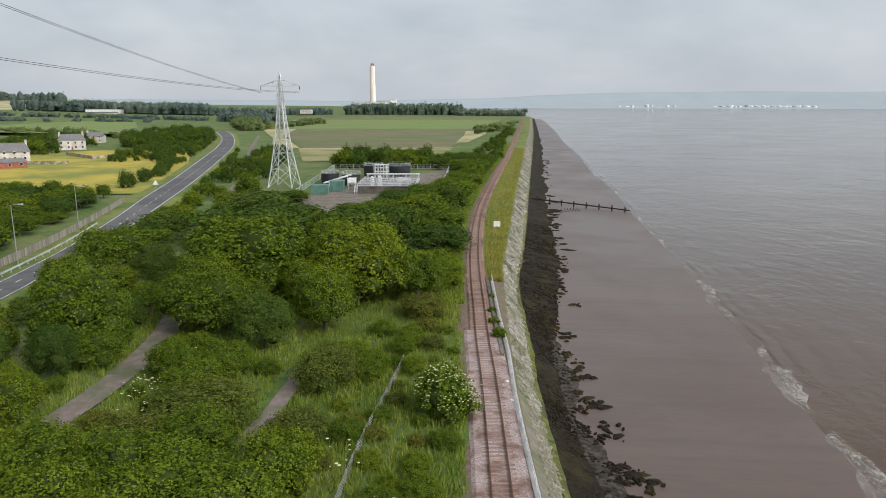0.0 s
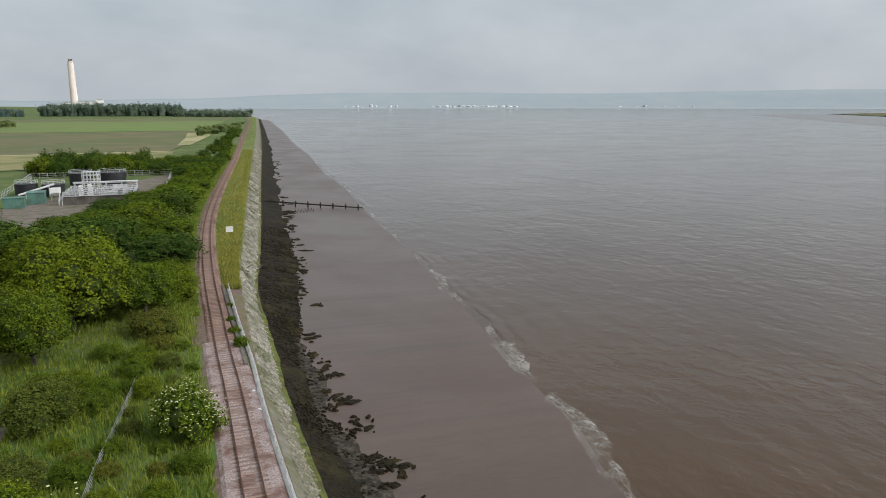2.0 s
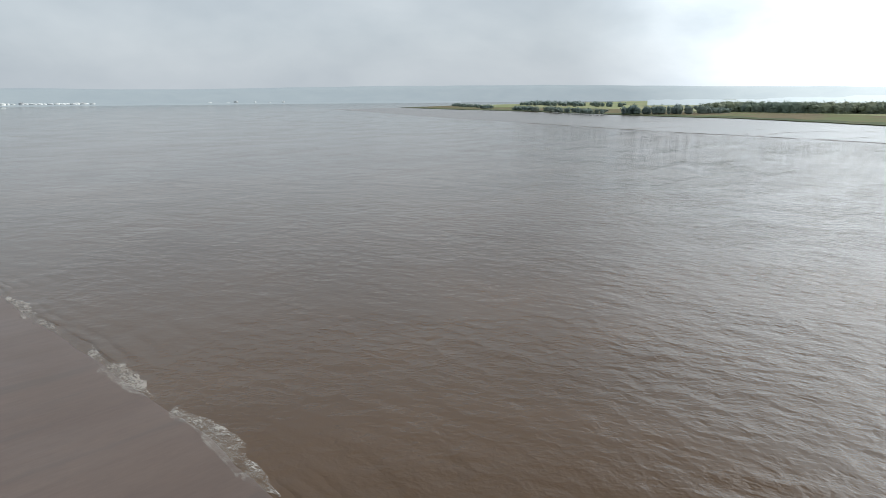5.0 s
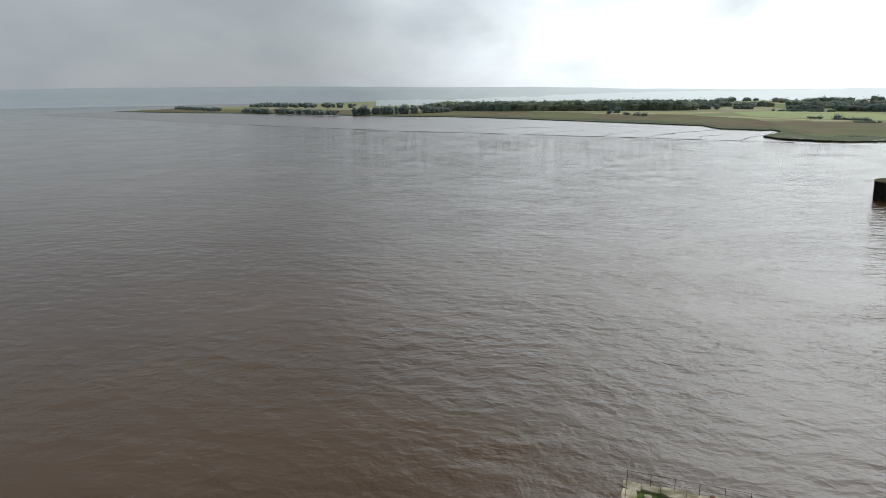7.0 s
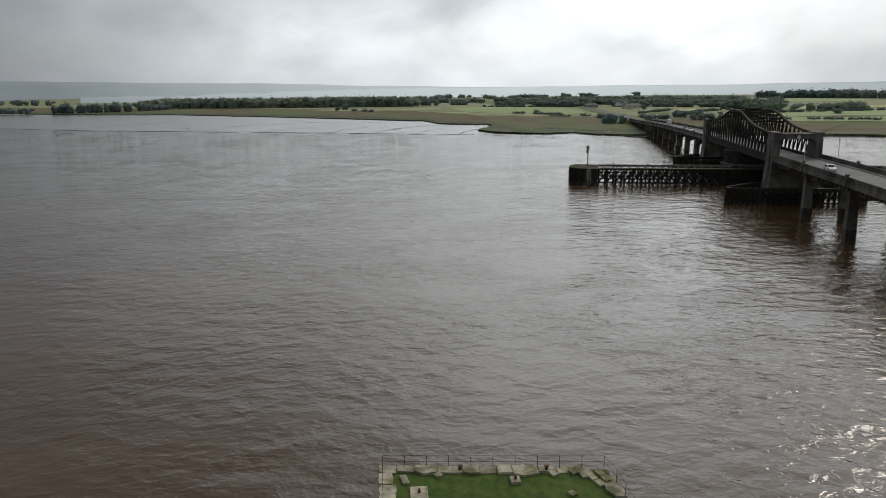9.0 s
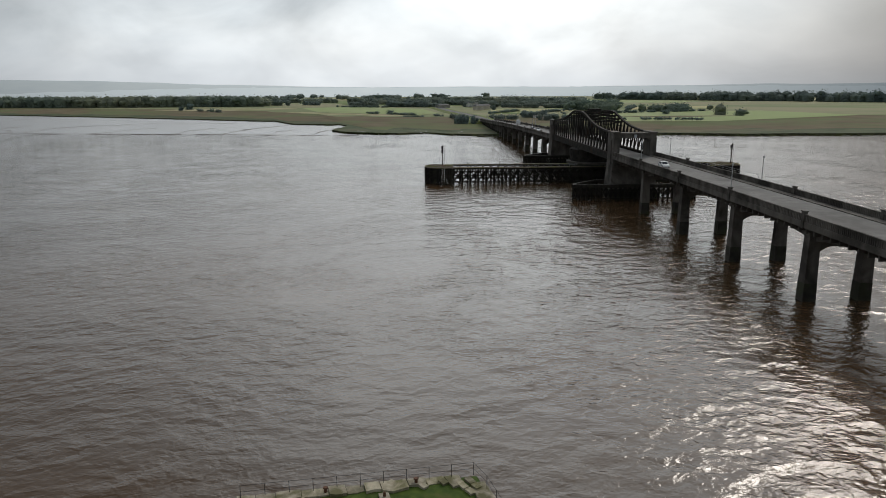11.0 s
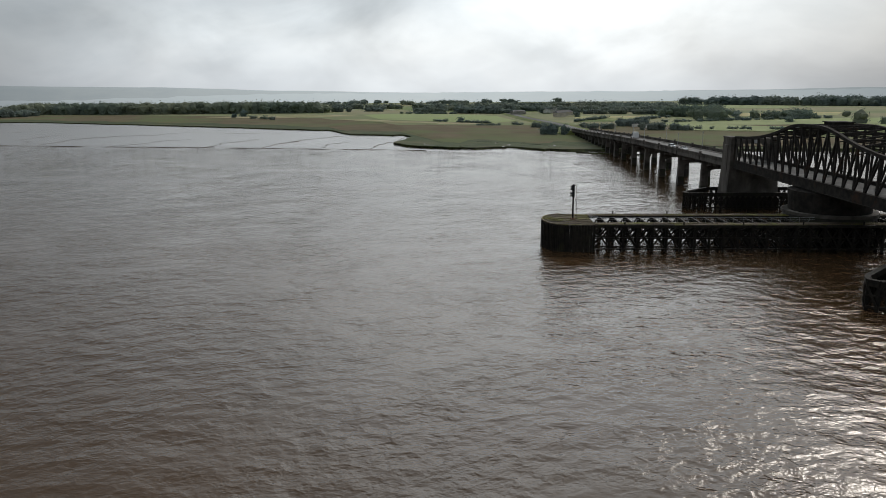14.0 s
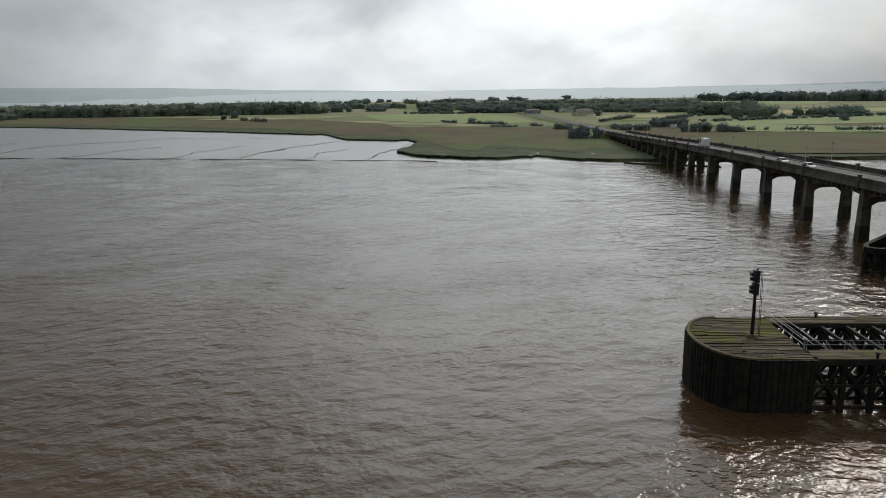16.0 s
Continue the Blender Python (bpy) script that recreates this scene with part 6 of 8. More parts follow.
# ---- electricity pylon ----
def pylon(x, y, rz, h):
    th = thing("electricity_pylon", "galvanised lattice electricity pylon with one crossarm", "pylon", Matrix.Translation((x, y, 6.2)) @ Matrix.Rotation(rz, 4, "Z"))
    prof = curve((0, 0.25, 0.5, 0.72, 0.9, 1.0), (4.2, 2.75, 1.6, 0.9, 0.6, 0.12))
    levels = [0, 0.16, 0.30, 0.42, 0.53, 0.63, 0.72, 0.80, 0.875, 0.94, 1.0]
    for sx, sy in ((-1, -1), (1, -1), (1, 1), (-1, 1)):
        s = Shape()
        s.pipe([(sx * prof(a), sy * prof(a), a * h) for a in levels], 0.18, 4)
        part("leg", s, MAT["galv"], th)
    for a, b in zip(levels, levels[1:]):
        cs = ((-1, -1), (1, -1), (1, 1), (-1, 1))
        for k in range(4):
            (ax, ay), (bx, by) = cs[k], cs[(k + 1) % 4]
            pa, pb = prof(a), prof(b)
            part("brace", Shape().beam((ax * pa, ay * pa, a * h), (bx * pb, by * pb, b * h), 0.14, 0.14), MAT["galv"], th)
            part("brace", Shape().beam((bx * pa, by * pa, a * h), (ax * pb, ay * pb, b * h), 0.14, 0.14), MAT["galv"], th)
            part("brace", Shape().beam((ax * pb, ay * pb, b * h), (bx * pb, by * pb, b * h), 0.14, 0.14), MAT["galv"], th)
    z = 0.885 * h
    for sg in (-1, 1):
        s = Shape()
        for yy in (-0.7, 0.7):
            s.beam((sg * 0.7, yy, z - 0.1), (sg * 6.7, 0, z), 0.15, 0.15)
            s.beam((sg * 0.7, yy, z + 1.9), (sg * 6.7, 0, z), 0.13, 0.13)
        for q in (0.3, 0.6, 0.8):
            s.beam((sg * (0.7 + 6 * q), 0, z), (sg * (0.7 + 6 * q), 0, z + 1.9 * (1 - q)), 0.1, 0.1)
        part("crossarm", s, MAT["galv"], th)
        s = Shape()
        for q in range(6):
            s.tube((sg * 6.7, 0, z - 0.2 * q - 0.1), (sg * 6.7, 0, z - 0.2 * q - 0.26), 0.16, 0.09, 8)
        part("insulator", s, MAT["glass"], th)
    return th


pylon(-59.7, 234.5, radians(-8), 37.5)


def cable(name, a, b, sag, r, label):
    a, b = Vector(a), Vector(b)
    s = Shape()
    n = 40
    pts = [a.lerp(b, k / n) - Vector((0, 0, sag * 4 * (k / n) * (1 - k / n))) for k in range(n + 1)]
    s.pipe(pts, r, 5)
    ob = part(name, s, MAT["steel"])
    return tagged(ob, label, "cable", "overhead cables")


for dz in (0.0, 0.25):
    cable("overhead_cable", (-66.3, 235.4, 37.2 + dz), (-58.0, -60, 66.5 + dz), 4.0, 0.035, "dark overhead power cable sagging from the pylon")
    cable("overhead_cable", (-53.1, 233.6, 37.2 + dz), (-62.0, -60, 48.5 + dz), 3.6, 0.03, "dark overhead power cable sagging from the pylon")
for dx in (0.0, 0.9):
    cable("telephone_cable", (-44.6 - dx, 150, 15.4), (-37.2 - dx, 20, 16.4), 1.2, 0.035, "thin pale twin cable above the trees")


# ---- works compound ----
yard = structure("works_yard", Shape().add([(-50, 205, 6.5), (-40, 184, 6.5), (-36, 168, 6.5), (-25, 166, 6.5), (-24, 205, 6.5), (-8, 212, 6.5), (-6, 296, 6.5), (-54, 296, 6.5)], [(0, 1, 2, 3, 4, 5, 6)]), MAT["pathway"], "grey gravel yard of the works", "yard")


def kiosk(x, y, w, d, h, rz):
    th = thing("green_kiosk", "dull green steel equipment kiosk in the yard", "kiosk", pose(x, y, 6.5, 0, 0, rz), "kiosks in the yard")
    part("body", Shape().box(-w / 2, -d / 2, 0, w / 2, d / 2, h), MAT["tank_green"], th)
    part("roof", Shape().box(-w / 2 - 0.15, -d / 2 - 0.15, h, w / 2 + 0.15, d / 2 + 0.15, h + 0.2), MAT["tank_green"], th)
    for k in range(int(w / 1.2)):
        part("door_panel", Shape().box(-w / 2 + 0.15 + 1.2 * k, -d / 2 - 0.05, 0.15, -w / 2 + 1.2 + 1.2 * k, -d / 2, h - 0.2), MAT["tank_green"], th)


kiosk(-43.3, 213, 5.0, 3.0, 2.7, 4)
kiosk(-39.4, 221, 4.2, 5.0, 3.1, 4)


def black_tank(x, y, r, h):
    th = thing("storage_tank", "round black steel process tank with white rail", "tank", Matrix.Translation((x, y, 6.5)), "black tanks")
    part("shell", Shape().tube((0, 0, 0), (0, 0, h), r, None, 28), MAT["tank_black"], th)
    s = Shape()
    for k in range(14):
        a0, a1 = 2 * math.pi * k / 14, 2 * math.pi * (k + 1) / 14
        p, q = (r * math.cos(a0), r * math.sin(a0)), (r * math.cos(a1), r * math.sin(a1))
        s.tube((*p, h), (*p, h + 1.0), 0.05, None, 4)
        s.tube((*p, h + 1.0), (*q, h + 1.0), 0.05, None, 4).tube((*p, h + 0.5), (*q, h + 0.5), 0.04, None, 4)
    part("guard_rail", s, MAT["galv"], th)


black_tank(-33.8, 268, 3.6, 4.0)
black_tank(-24.0, 268, 4.4, 4.0)
black_tank(-46.3, 246, 3.2, 3.2)
black_tank(-38.0, 240, 3.2, 3.4)

bw, bd, bh = 9.0, 7.5, 2.3
basin = thing("settling_basin", "raised grey concrete settling basin with white gantries", "basin", Matrix.Translation((-22.8, 221.5, 6.5)))
part("basin_wall", Shape().box(-bw, -bd, 0, bw, -bd + 0.5, bh).box(-bw, bd - 0.5, 0, bw, bd, bh).box(-bw, -bd + 0.5, 0, -bw + 0.5, bd - 0.5, bh).box(bw - 0.5, -bd + 0.5, 0, bw, bd - 0.5, bh), MAT["concrete"], basin)
part("basin_floor", Shape().box(-bw + 0.5, -bd + 0.5, 1.0, bw - 0.5, bd - 0.5, 1.2), MAT["pathway"], basin)
for k in range(10):
    x = -bw + 0.6 + k * (2 * bw - 1.2) / 9
    part("wall_rib", Shape().box(x - 0.15, -bd - 0.12, 0, x + 0.15, -bd, bh - 0.1), MAT["concrete"], basin)
for y in (-bd + 0.2, -2.4, 2.4, bd - 0.2):
    s = Shape().box(-bw, y - 0.5, bh + 0.02, bw, y + 0.5, bh + 0.17)
    for k in range(13):
        x = -bw + k * 2 * bw / 12
        s.tube((x, y - 0.45, bh + 0.15), (x, y - 0.45, bh + 1.3), 0.06, None, 4).tube((x, y + 0.45, bh + 0.15), (x, y + 0.45, bh + 1.3), 0.06, None, 4)
    for z in (bh + 0.75, bh + 1.3):
        s.tube((-bw, y - 0.45, z), (bw, y - 0.45, z), 0.06, None, 4).tube((-bw, y + 0.45, z), (bw, y + 0.45, z), 0.06, None, 4)
    part("gantry", s, MAT["galv"], basin, "white-grey steel walkway")
for x in (-bw + 0.3, bw - 0.3):
    s = Shape()
    for k in range(9):
        y = -bd + 0.5 + k * (2 * bd - 1) / 8
        s.tube((x, y, bh), (x, y, bh + 1.1), 0.06, None, 4)
    for z in (bh + 0.6, bh + 1.1):
        s.tube((x, -bd + 0.5, z), (x, bd - 0.5, z), 0.06, None, 4)
    part("side_rail", s, MAT["galv"], basin)
rnd = random.Random(3)
for k in range(8):
    x, y = rnd.uniform(-bw + 2, bw - 2), rnd.choice((-4.8, 0, 4.8))
    w, h = rnd.uniform(0.5, 1.1), rnd.uniform(1.6, 2.8)
    part("machine_box", Shape().box(x - w, y - 0.6, 1.2, x + w, y + 0.6, 1.2 + h).box(x - w * 0.6, y - 0.4, 1.2 + h, x + w * 0.5, y + 0.4, 1.6 + h), MAT["galv" if k % 3 else "white"], basin)
ladder = thing("access_stair", "white steel stair up to the basin walkway", "stair", Matrix.Translation((-32.6, 216, 6.5)))
for x in (-0.4, 0.4):
    part("stringer", Shape().beam((x, -2.4, 0.1), (x, 0.6, 2.3), 0.08, 0.22), MAT["white"], ladder)
    part("handrail", Shape().tube((x, -2.4, 0.0), (x, -2.4, 1.1), 0.05, None, 5).tube((x, 0.6, 2.2), (x, 0.6, 3.4), 0.05, None, 5).tube((x, -2.4, 1.1), (x, 0.6, 3.4), 0.05, None, 5), MAT["white"], ladder)
for k in range(10):
    part("tread", Shape().box(-0.38, -2.35 + k * 0.3, 0.18 + k * 0.22, 0.38, -2.12 + k * 0.3, 0.22 + k * 0.22), MAT["galv"], ladder)
gan = thing("pipe_gantry", "white steel pipe gantry above the tanks", "gantry", Matrix.Translation((-24, 246, 6.5)))
for x in (-9, -4.5, 0, 4.5, 9):
    for y in (-1.2, 1.2):
        part("post", Shape().box(x - 0.1, y - 0.1, 0, x + 0.1, y + 0.1, 2.6), MAT["galv"], gan)
for y in (-1.2, 1.2):
    part("beam", Shape().box(-9.2, y - 0.1, 2.6, 9.2, y + 0.1, 2.8), MAT["galv"], gan)
for y in (-0.7, 0, 0.7):
    part("pipe", Shape().tube((-9.4, y, 2.95), (9.4, y, 2.95), 0.15, None, 8), MAT["galv"], gan)
tower = thing("pipe_tower", "white steel pipe tower between tanks", "pipe tower", Matrix.Translation((-29.5, 258, 6.5)))
for x in (-2.5, 2.5):
    for y in (-2, 2):
        part("upright", Shape().box(x - 0.12, y - 0.12, 0, x + 0.12, y + 0.12, 5.2), MAT["galv"], tower)
for z in (2.6, 4.0, 5.1):
    part("platform", Shape().box(-2.6, -2.1, z, 2.6, 2.1, z + 0.12), MAT["galv"], tower)
for k in range(5):
    part("pipe", Shape().tube((-2 + k, -2.3, 0), (-2 + k, -2.3, 5.4), 0.2, None, 8), MAT["galv"], tower)
chute = thing("screw_conveyor", "pale inclined screw conveyor beside the tanks", "conveyor", Matrix.Translation((-42, 232, 6.5)))
part("tube", Shape().tube((-4, 0, 1.2), (5, 3, 3.8), 0.32, None, 10), MAT["galv"], chute)
for k in (0.2, 0.5, 0.85):
    part("strut", Shape().tube((-4 + 9 * k, 3 * k, 0), (-4 + 9 * k, 3 * k, 1.2 + 2.6 * k), 0.12, None, 6), MAT["galv"], chute)
skip = thing("sludge_hopper", "white steel hopper with pipes on legs", "hopper", Matrix.Translation((-35.4, 226, 6.5)))
part("hopper", Shape().box(-1.2, -1.2, 2.2, 1.2, 1.2, 3.6).beam((0, 0, 1.2), (0, 0, 2.2), 0.8, 0.8, 2.3, 2.3), MAT["white"], skip)
for x in (-1.1, 1.1):
    for y in (-1.1, 1.1):
        part("leg", Shape().box(x - 0.09, y - 0.09, 0, x + 0.09, y + 0.09, 2.3), MAT["galv"], skip)
yard_fence = thing("yard_fence", "grey palisade fence round the works", "fence")
s = Shape()
loop = [(-50, 206), (-54, 297), (-5, 297), (-7, 213)]
for (ax, ay), (bx, by) in zip(loop, loop[1:]):
    n = int(math.hypot(bx - ax, by - ay) / 2.6)
    for k in range(n):
        x, y = ax + (bx - ax) * k / n, ay + (by - ay) * k / n
        x2, y2 = ax + (bx - ax) * (k + 1) / n, ay + (by - ay) * (k + 1) / n
        part("panel", Shape().tube((x, y, 6.3), (x, y, 8.5), 0.06, None, 5).beam((x, y, 8.2), (x2, y2, 8.2), 0.05, 0.08).beam((x, y, 7.4), (x2, y2, 7.4), 0.05, 0.06).beam((x, y, 6.7), (x2, y2, 6.7), 0.05, 0.08), MAT["galv"], yard_fence)


# ---- houses beyond the meadow ----
def cottage(x, y, rz, w, d, h, rh, wall_mat, label, chimneys=2, windows=4):
    south = x > 400
    z = 4.4 if south else (6.4 if y < 1000 else 11.0)
    if "caravan" in label:
        th = thing("caravan", label, "caravan", pose(x, y, 3.4, 0, 0, rz), "caravans under the trees")
    else:
        th = thing("shed" if "shed" in label or "barn" in label else "cottage", label, "building" if chimneys == 0 else "house", pose(x, y, z, 0, 0, rz), "houses of the plain" if south else "houses beyond the meadow")
    part("wall", Shape().box(-w / 2, -d / 2, 0, w / 2, d / 2, h), wall_mat, th)
    o = 0.4
    part("roof", Shape().add([(-w / 2 - o, -d / 2 - o, h), (w / 2 + o, -d / 2 - o, h), (w / 2 + o, d / 2 + o, h), (-w / 2 - o, d / 2 + o, h), (-w / 2 + d * 0.18, 0, h + rh), (w / 2 - d * 0.18, 0, h + rh)],
                             [(0, 1, 5, 4), (2, 3, 4, 5), (1, 2, 5), (3, 0, 4), (3, 2, 1, 0)]), MAT["slate"], th, "grey slate roof")
    for k in range(chimneys):
        x0 = (-w / 2 + 1.2) if k == 0 else (w / 2 - 1.2)
        part("chimney", Shape().box(x0 - 0.5, -0.4, h + rh * 0.5, x0 + 0.5, 0.4, h + rh + 1.2).box(x0 - 0.6, -0.5, h + rh + 1.2, x0 + 0.6, 0.5, h + rh + 1.35), MAT["render_wall"], th)
    rowsz = (1.0,) if h < 4 else (1.0, 3.6)
    for z in rowsz:
        for k in range(windows):
            x0 = -w / 2 + (k + 0.5) * w / windows
            win = part("window", Shape().box(x0 - 0.6, -d / 2 - 0.06, z, x0 + 0.6, -d / 2, z + 1.4), MAT["white"], th)
            part("pane", Shape().box(x0 - 0.5, -d / 2 - 0.09, z + 0.1, x0 + 0.5, -d / 2 - 0.06, z + 1.3), MAT["glass"], win)
    part("door", Shape().box(-0.5, -d / 2 - 0.08, 0, 0.5, -d / 2, 2.05), MAT["red_wall"], th)


cottage(-237, 424, 30, 15, 9, 5.6, 3.8, MAT["render_wall"], "cream house with a grey hipped roof")
cottage(-219, 336, 32, 17, 9, 4.6, 4.2, MAT["render_wall"], "low grey cottage with a slate roof and chimneys")
cottage(-196, 300, 32, 13, 6, 2.6, 1.6, MAT["red_wall"], "red-brown shed with a shallow roof", 0, 3)
cottage(-262, 500, 10, 12, 8, 4.5, 3.0, MAT["render_wall"], "pale farmhouse half hidden by trees", 1, 3)
for x, y, rz, w, d, h, rh, mat, label in ((1147, -285, 100, 22, 10, 4.5, 1.2, "white", "long white shed on the river plain"), (1110, -300, 95, 14, 8, 4.0, 2.0, "render_wall", "pale house on the river plain"),
                                  (905, -318, 105, 13, 8, 4.6, 2.6, "render_wall", "cream house beside the inland road"), (943, -340, 100, 16, 9, 4.2, 2.4, "render_wall", "pale house beside the inland road"),
                                  (1010, -300, 100, 18, 9, 4.0, 1.5, "pale_concrete", "low grey shed beside the inland road"), (1058, -362, 100, 20, 10, 5.0, 2.0, "white", "white barn on the river plain"),
                                  (667, -296, 120, 6, 2.4, 2.3, 0.3, "white", "white caravan parked under the trees"), (652, -300, 100, 6, 2.4, 2.3, 0.3, "white", "white caravan parked under the trees")):
    cottage(x, y, rz, w, d, h, rh, MAT[mat], label, 0, 3)
for x, y, rz, w, d, h in ((-803, 1864, 20, 60, 24, 9), (-639, 1590, 15, 44, 20, 7), (-700, 1640, 15, 36, 20, 6), (-564, 1667, 10, 30, 16, 7), (-350, 1600, 0, 26, 14, 8)):
    cottage(x, y, rz, w, d, h, 2.5, MAT["red_wall" if w > 40 else "render_wall"], "long low works shed among distant trees", 0, 5)
gwall = thing("garden_wall", "long pale stone garden wall by the meadow", "wall")
for (ax, ay), (bx, by) in (((-215, 378), (-186, 350)), ((-186, 350), (-175, 372)), ((-205, 318), (-180, 318))):
    n = int(math.hypot(bx - ax, by - ay) / 4)
    for k in range(n):
        p, q = (ax + (bx - ax) * k / n, ay + (by - ay) * k / n, 7.2), (ax + (bx - ax) * (k + 1) / n, ay + (by - ay) * (k + 1) / n, 7.2)
        part("wall_section", Shape().beam(p, q, 0.5, 1.7), MAT["stone"], gwall)

# power station
ps = thing("power_station_chimney", "tall pale pink concrete power station chimney", "chimney", Matrix.Translation((-344, 2767, 6)))
part("shaft", Shape().tube((0, 0, 0), (0, 0, 165), 12.5, 9.5, 28).tube((0, 0, 165), (0, 0, 168), 9.9, 9.9, 28), MAT["chimney"], ps)
for x in (-3.6, 3.6):
    part("flue", Shape().tube((x, 0, 167), (x, 0, 177), 3.0, 3.0, 14), MAT["slate"], ps)
for k, (x, y, w, d, h) in enumerate(((-300, 2740, 60, 40, 34), (-258, 2700, 22, 30, 40), (-345, 2650, 40, 30, 30), (-760, 1500, 70, 25, 15), (-690, 1560, 40, 25, 18))):
    b = thing("industrial_shed", "pale industrial building behind the woods", "building", Matrix.Translation((x, y, 6)), "power station buildings")
    part("wall", Shape().box(-w / 2, -d / 2, 0, w / 2, d / 2, h), MAT["white"], b)
    part("roof", Shape().box(-w / 2 - 0.5, -d / 2 - 0.5, h, w / 2 + 0.5, d / 2 + 0.5, h + 1), MAT["galv"], b)
    part("louvre_band", Shape().box(-w / 2, -d / 2 - 0.4, h * 0.55, w / 2, -d / 2 - 0.02, h * 0.7), MAT["slate"], b)

# refinery on the far shore
rnd = random.Random(21)
k = 0
for yaw0, yaw1, n in ((-16.5, -12.0, 9), (-26.0, -19.0, 22), (-40, -33, 6)):
    for q in range(n):
        yaw = yaw0 + (yaw1 - yaw0) * (q + rnd.random() * 0.7) / n
        dist = rnd.uniform(4600, 4680)
        h, r = rnd.uniform(6, 20), rnd.uniform(6, 16)
        if -26 < yaw < -22:
            h, r = rnd.uniform(8, 14), rnd.uniform(12, 22)
        t = thing("refinery_tank", "pale storage tank of the far refinery", "tank", Matrix.Translation((math.sin(radians(-yaw)) * dist, math.cos(radians(-yaw)) * dist, 2)), "refinery tanks")
        part("shell", Shape().tube((0, 0, 0), (0, 0, h), r, None, 16), MAT["tank_far"], t)
        part("dome", Shape().tube((0, 0, h), (0, 0, h + r * 0.2), r, r * 0.3, 16), MAT["tank_far"], t)
# spit shares the hills' emissive haze material
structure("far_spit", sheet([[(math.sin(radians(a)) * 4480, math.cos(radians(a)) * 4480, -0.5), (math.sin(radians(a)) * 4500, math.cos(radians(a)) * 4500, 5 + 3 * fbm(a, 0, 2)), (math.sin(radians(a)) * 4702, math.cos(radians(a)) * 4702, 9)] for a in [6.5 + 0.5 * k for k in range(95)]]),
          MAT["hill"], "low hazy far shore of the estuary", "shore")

# ---- old quay platform ----
quay = thing("stone_quay", "old stone quay head with a grassed top", "quay", kind="structure")
A, B = Vector((48.4, 1.1)), Vector((46.5, -16.2))
back = Vector((-43, 0.2))
core = [A + Vector((-0.3, -0.3)), B + Vector((-0.3, 0.3)), B + back, A + back]
part("turf", Shape().prism([tuple(p) for p in core], 5.2, 5.86), MAT["lawn"], quay, "short mossy turf")
part("quay_wall", Shape().prism([tuple(p) for p in (A, B, B + back, A + back)], -3, 5.25), MAT["stone_slope"], quay, "stained masonry wall")
rnd = random.Random(4)


def coping_row(p, q, inward, w):
    d = (q - p)
    L = d.length
    d = d.normalized()
    x = 0.0
    while x < L - 0.4:
        l = min(rnd.uniform(1.1, 2.0), L - x)
        if rnd.random() > 0.04:
            ww = w * rnd.uniform(0.8, 1.1)
            a, b = p + d * (x + 0.03), p + d * (x + l - 0.03)
            m = a.lerp(b, rnd.uniform(0.35, 0.65))
            pts = [a + inward * rnd.uniform(0, 0.12), m + inward * rnd.uniform(-0.04, 0.06), b + inward * rnd.uniform(0, 0.12), b + inward * ww * rnd.uniform(0.75, 1.1), m + inward * ww * rnd.uniform(0.85, 1.2), a + inward * ww * rnd.uniform(0.75, 1.1)]
            if d.cross(inward) < 0:
                pts.reverse()
            zt = 6.0 + rnd.uniform(-0.10, 0.08)
            part("coping_stone", Shape().prism([tuple(v) for v in pts], 5.2, zt), MAT["stone"], quay)
        x += l


edge = (B - A).normalized()
coping_row(A, B, Vector((-1, 0)), 1.15)
coping_row(A + Vector((-1.2, 0)), A + back * 0.7, edge, 1.1)
coping_row(B + Vector((-1.2, 0)), B + back * 0.7, -edge, 1.1)
for x, y, w in ((46.2, -0.9, 1.1), (45.2, -14.6, 0.9), (45.7, -14.0, 1.1), (43.2, -12.6, 0.5), (45.6, -15.3, 0.8), (44.8, -15.5, 0.6), (44.3, -14.9, 0.7), (46.0, -13.4, 0.6), (45.9, -11.9, 0.5), (46.9, -6.2, 0.5), (46.6, -3.4, 0.4), (43.4, -15.6, 0.7), (47.0, -9.8, 0.45)):
    part("fallen_block", Shape().beam((x - w / 2, y, 5.92), (x + w / 2, y + 0.25, 5.95), 0.5, 0.2), MAT["stone"], quay)
for x, y, w, h in ((44.4, -1.75, 1.25, 0.14), (45.3, -8.8, 0.7, 0.22), (42.8, -6.2, 0.5, 0.1)):
    pl = thing("stone_plinth", "worn square stone plinth on the turf", "plinth", Matrix.Translation((x, y, 5.86)), "plinths on the quay")
    part("block", Shape().box(-w * 0.62, -w / 2, 0, w * 0.62, w / 2, h), MAT["stone"], pl)
    part("bolt", Shape().tube((0, 0, h), (0, 0, h + 0.3), 0.12, 0.08, 7), MAT["rust"], pl)
qrail = thing("quay_railing", "thin dark railing round the quay head", "railing")
pts = [A + Vector((-7, 0.0)) + edge * 0.25] + [A + edge * (0.3 + 1.66 * k) + Vector((-0.25, 0)) for k in range(11)] + [B + Vector((-k * 1.9 - 0.3, 0.2)) for k in range(1, 5)]
for p in pts:
    part("post", Shape().tube((p.x, p.y, 5.9), (p.x, p.y, 6.95), 0.02, None, 6), MAT["steel"], qrail)
for z in (6.45, 6.93):
    for p, q in zip(pts, pts[1:]):
        part("bar", Shape().tube((p.x, p.y, z), (q.x, q.y, z), 0.011, None, 5), MAT["steel"], qrail)
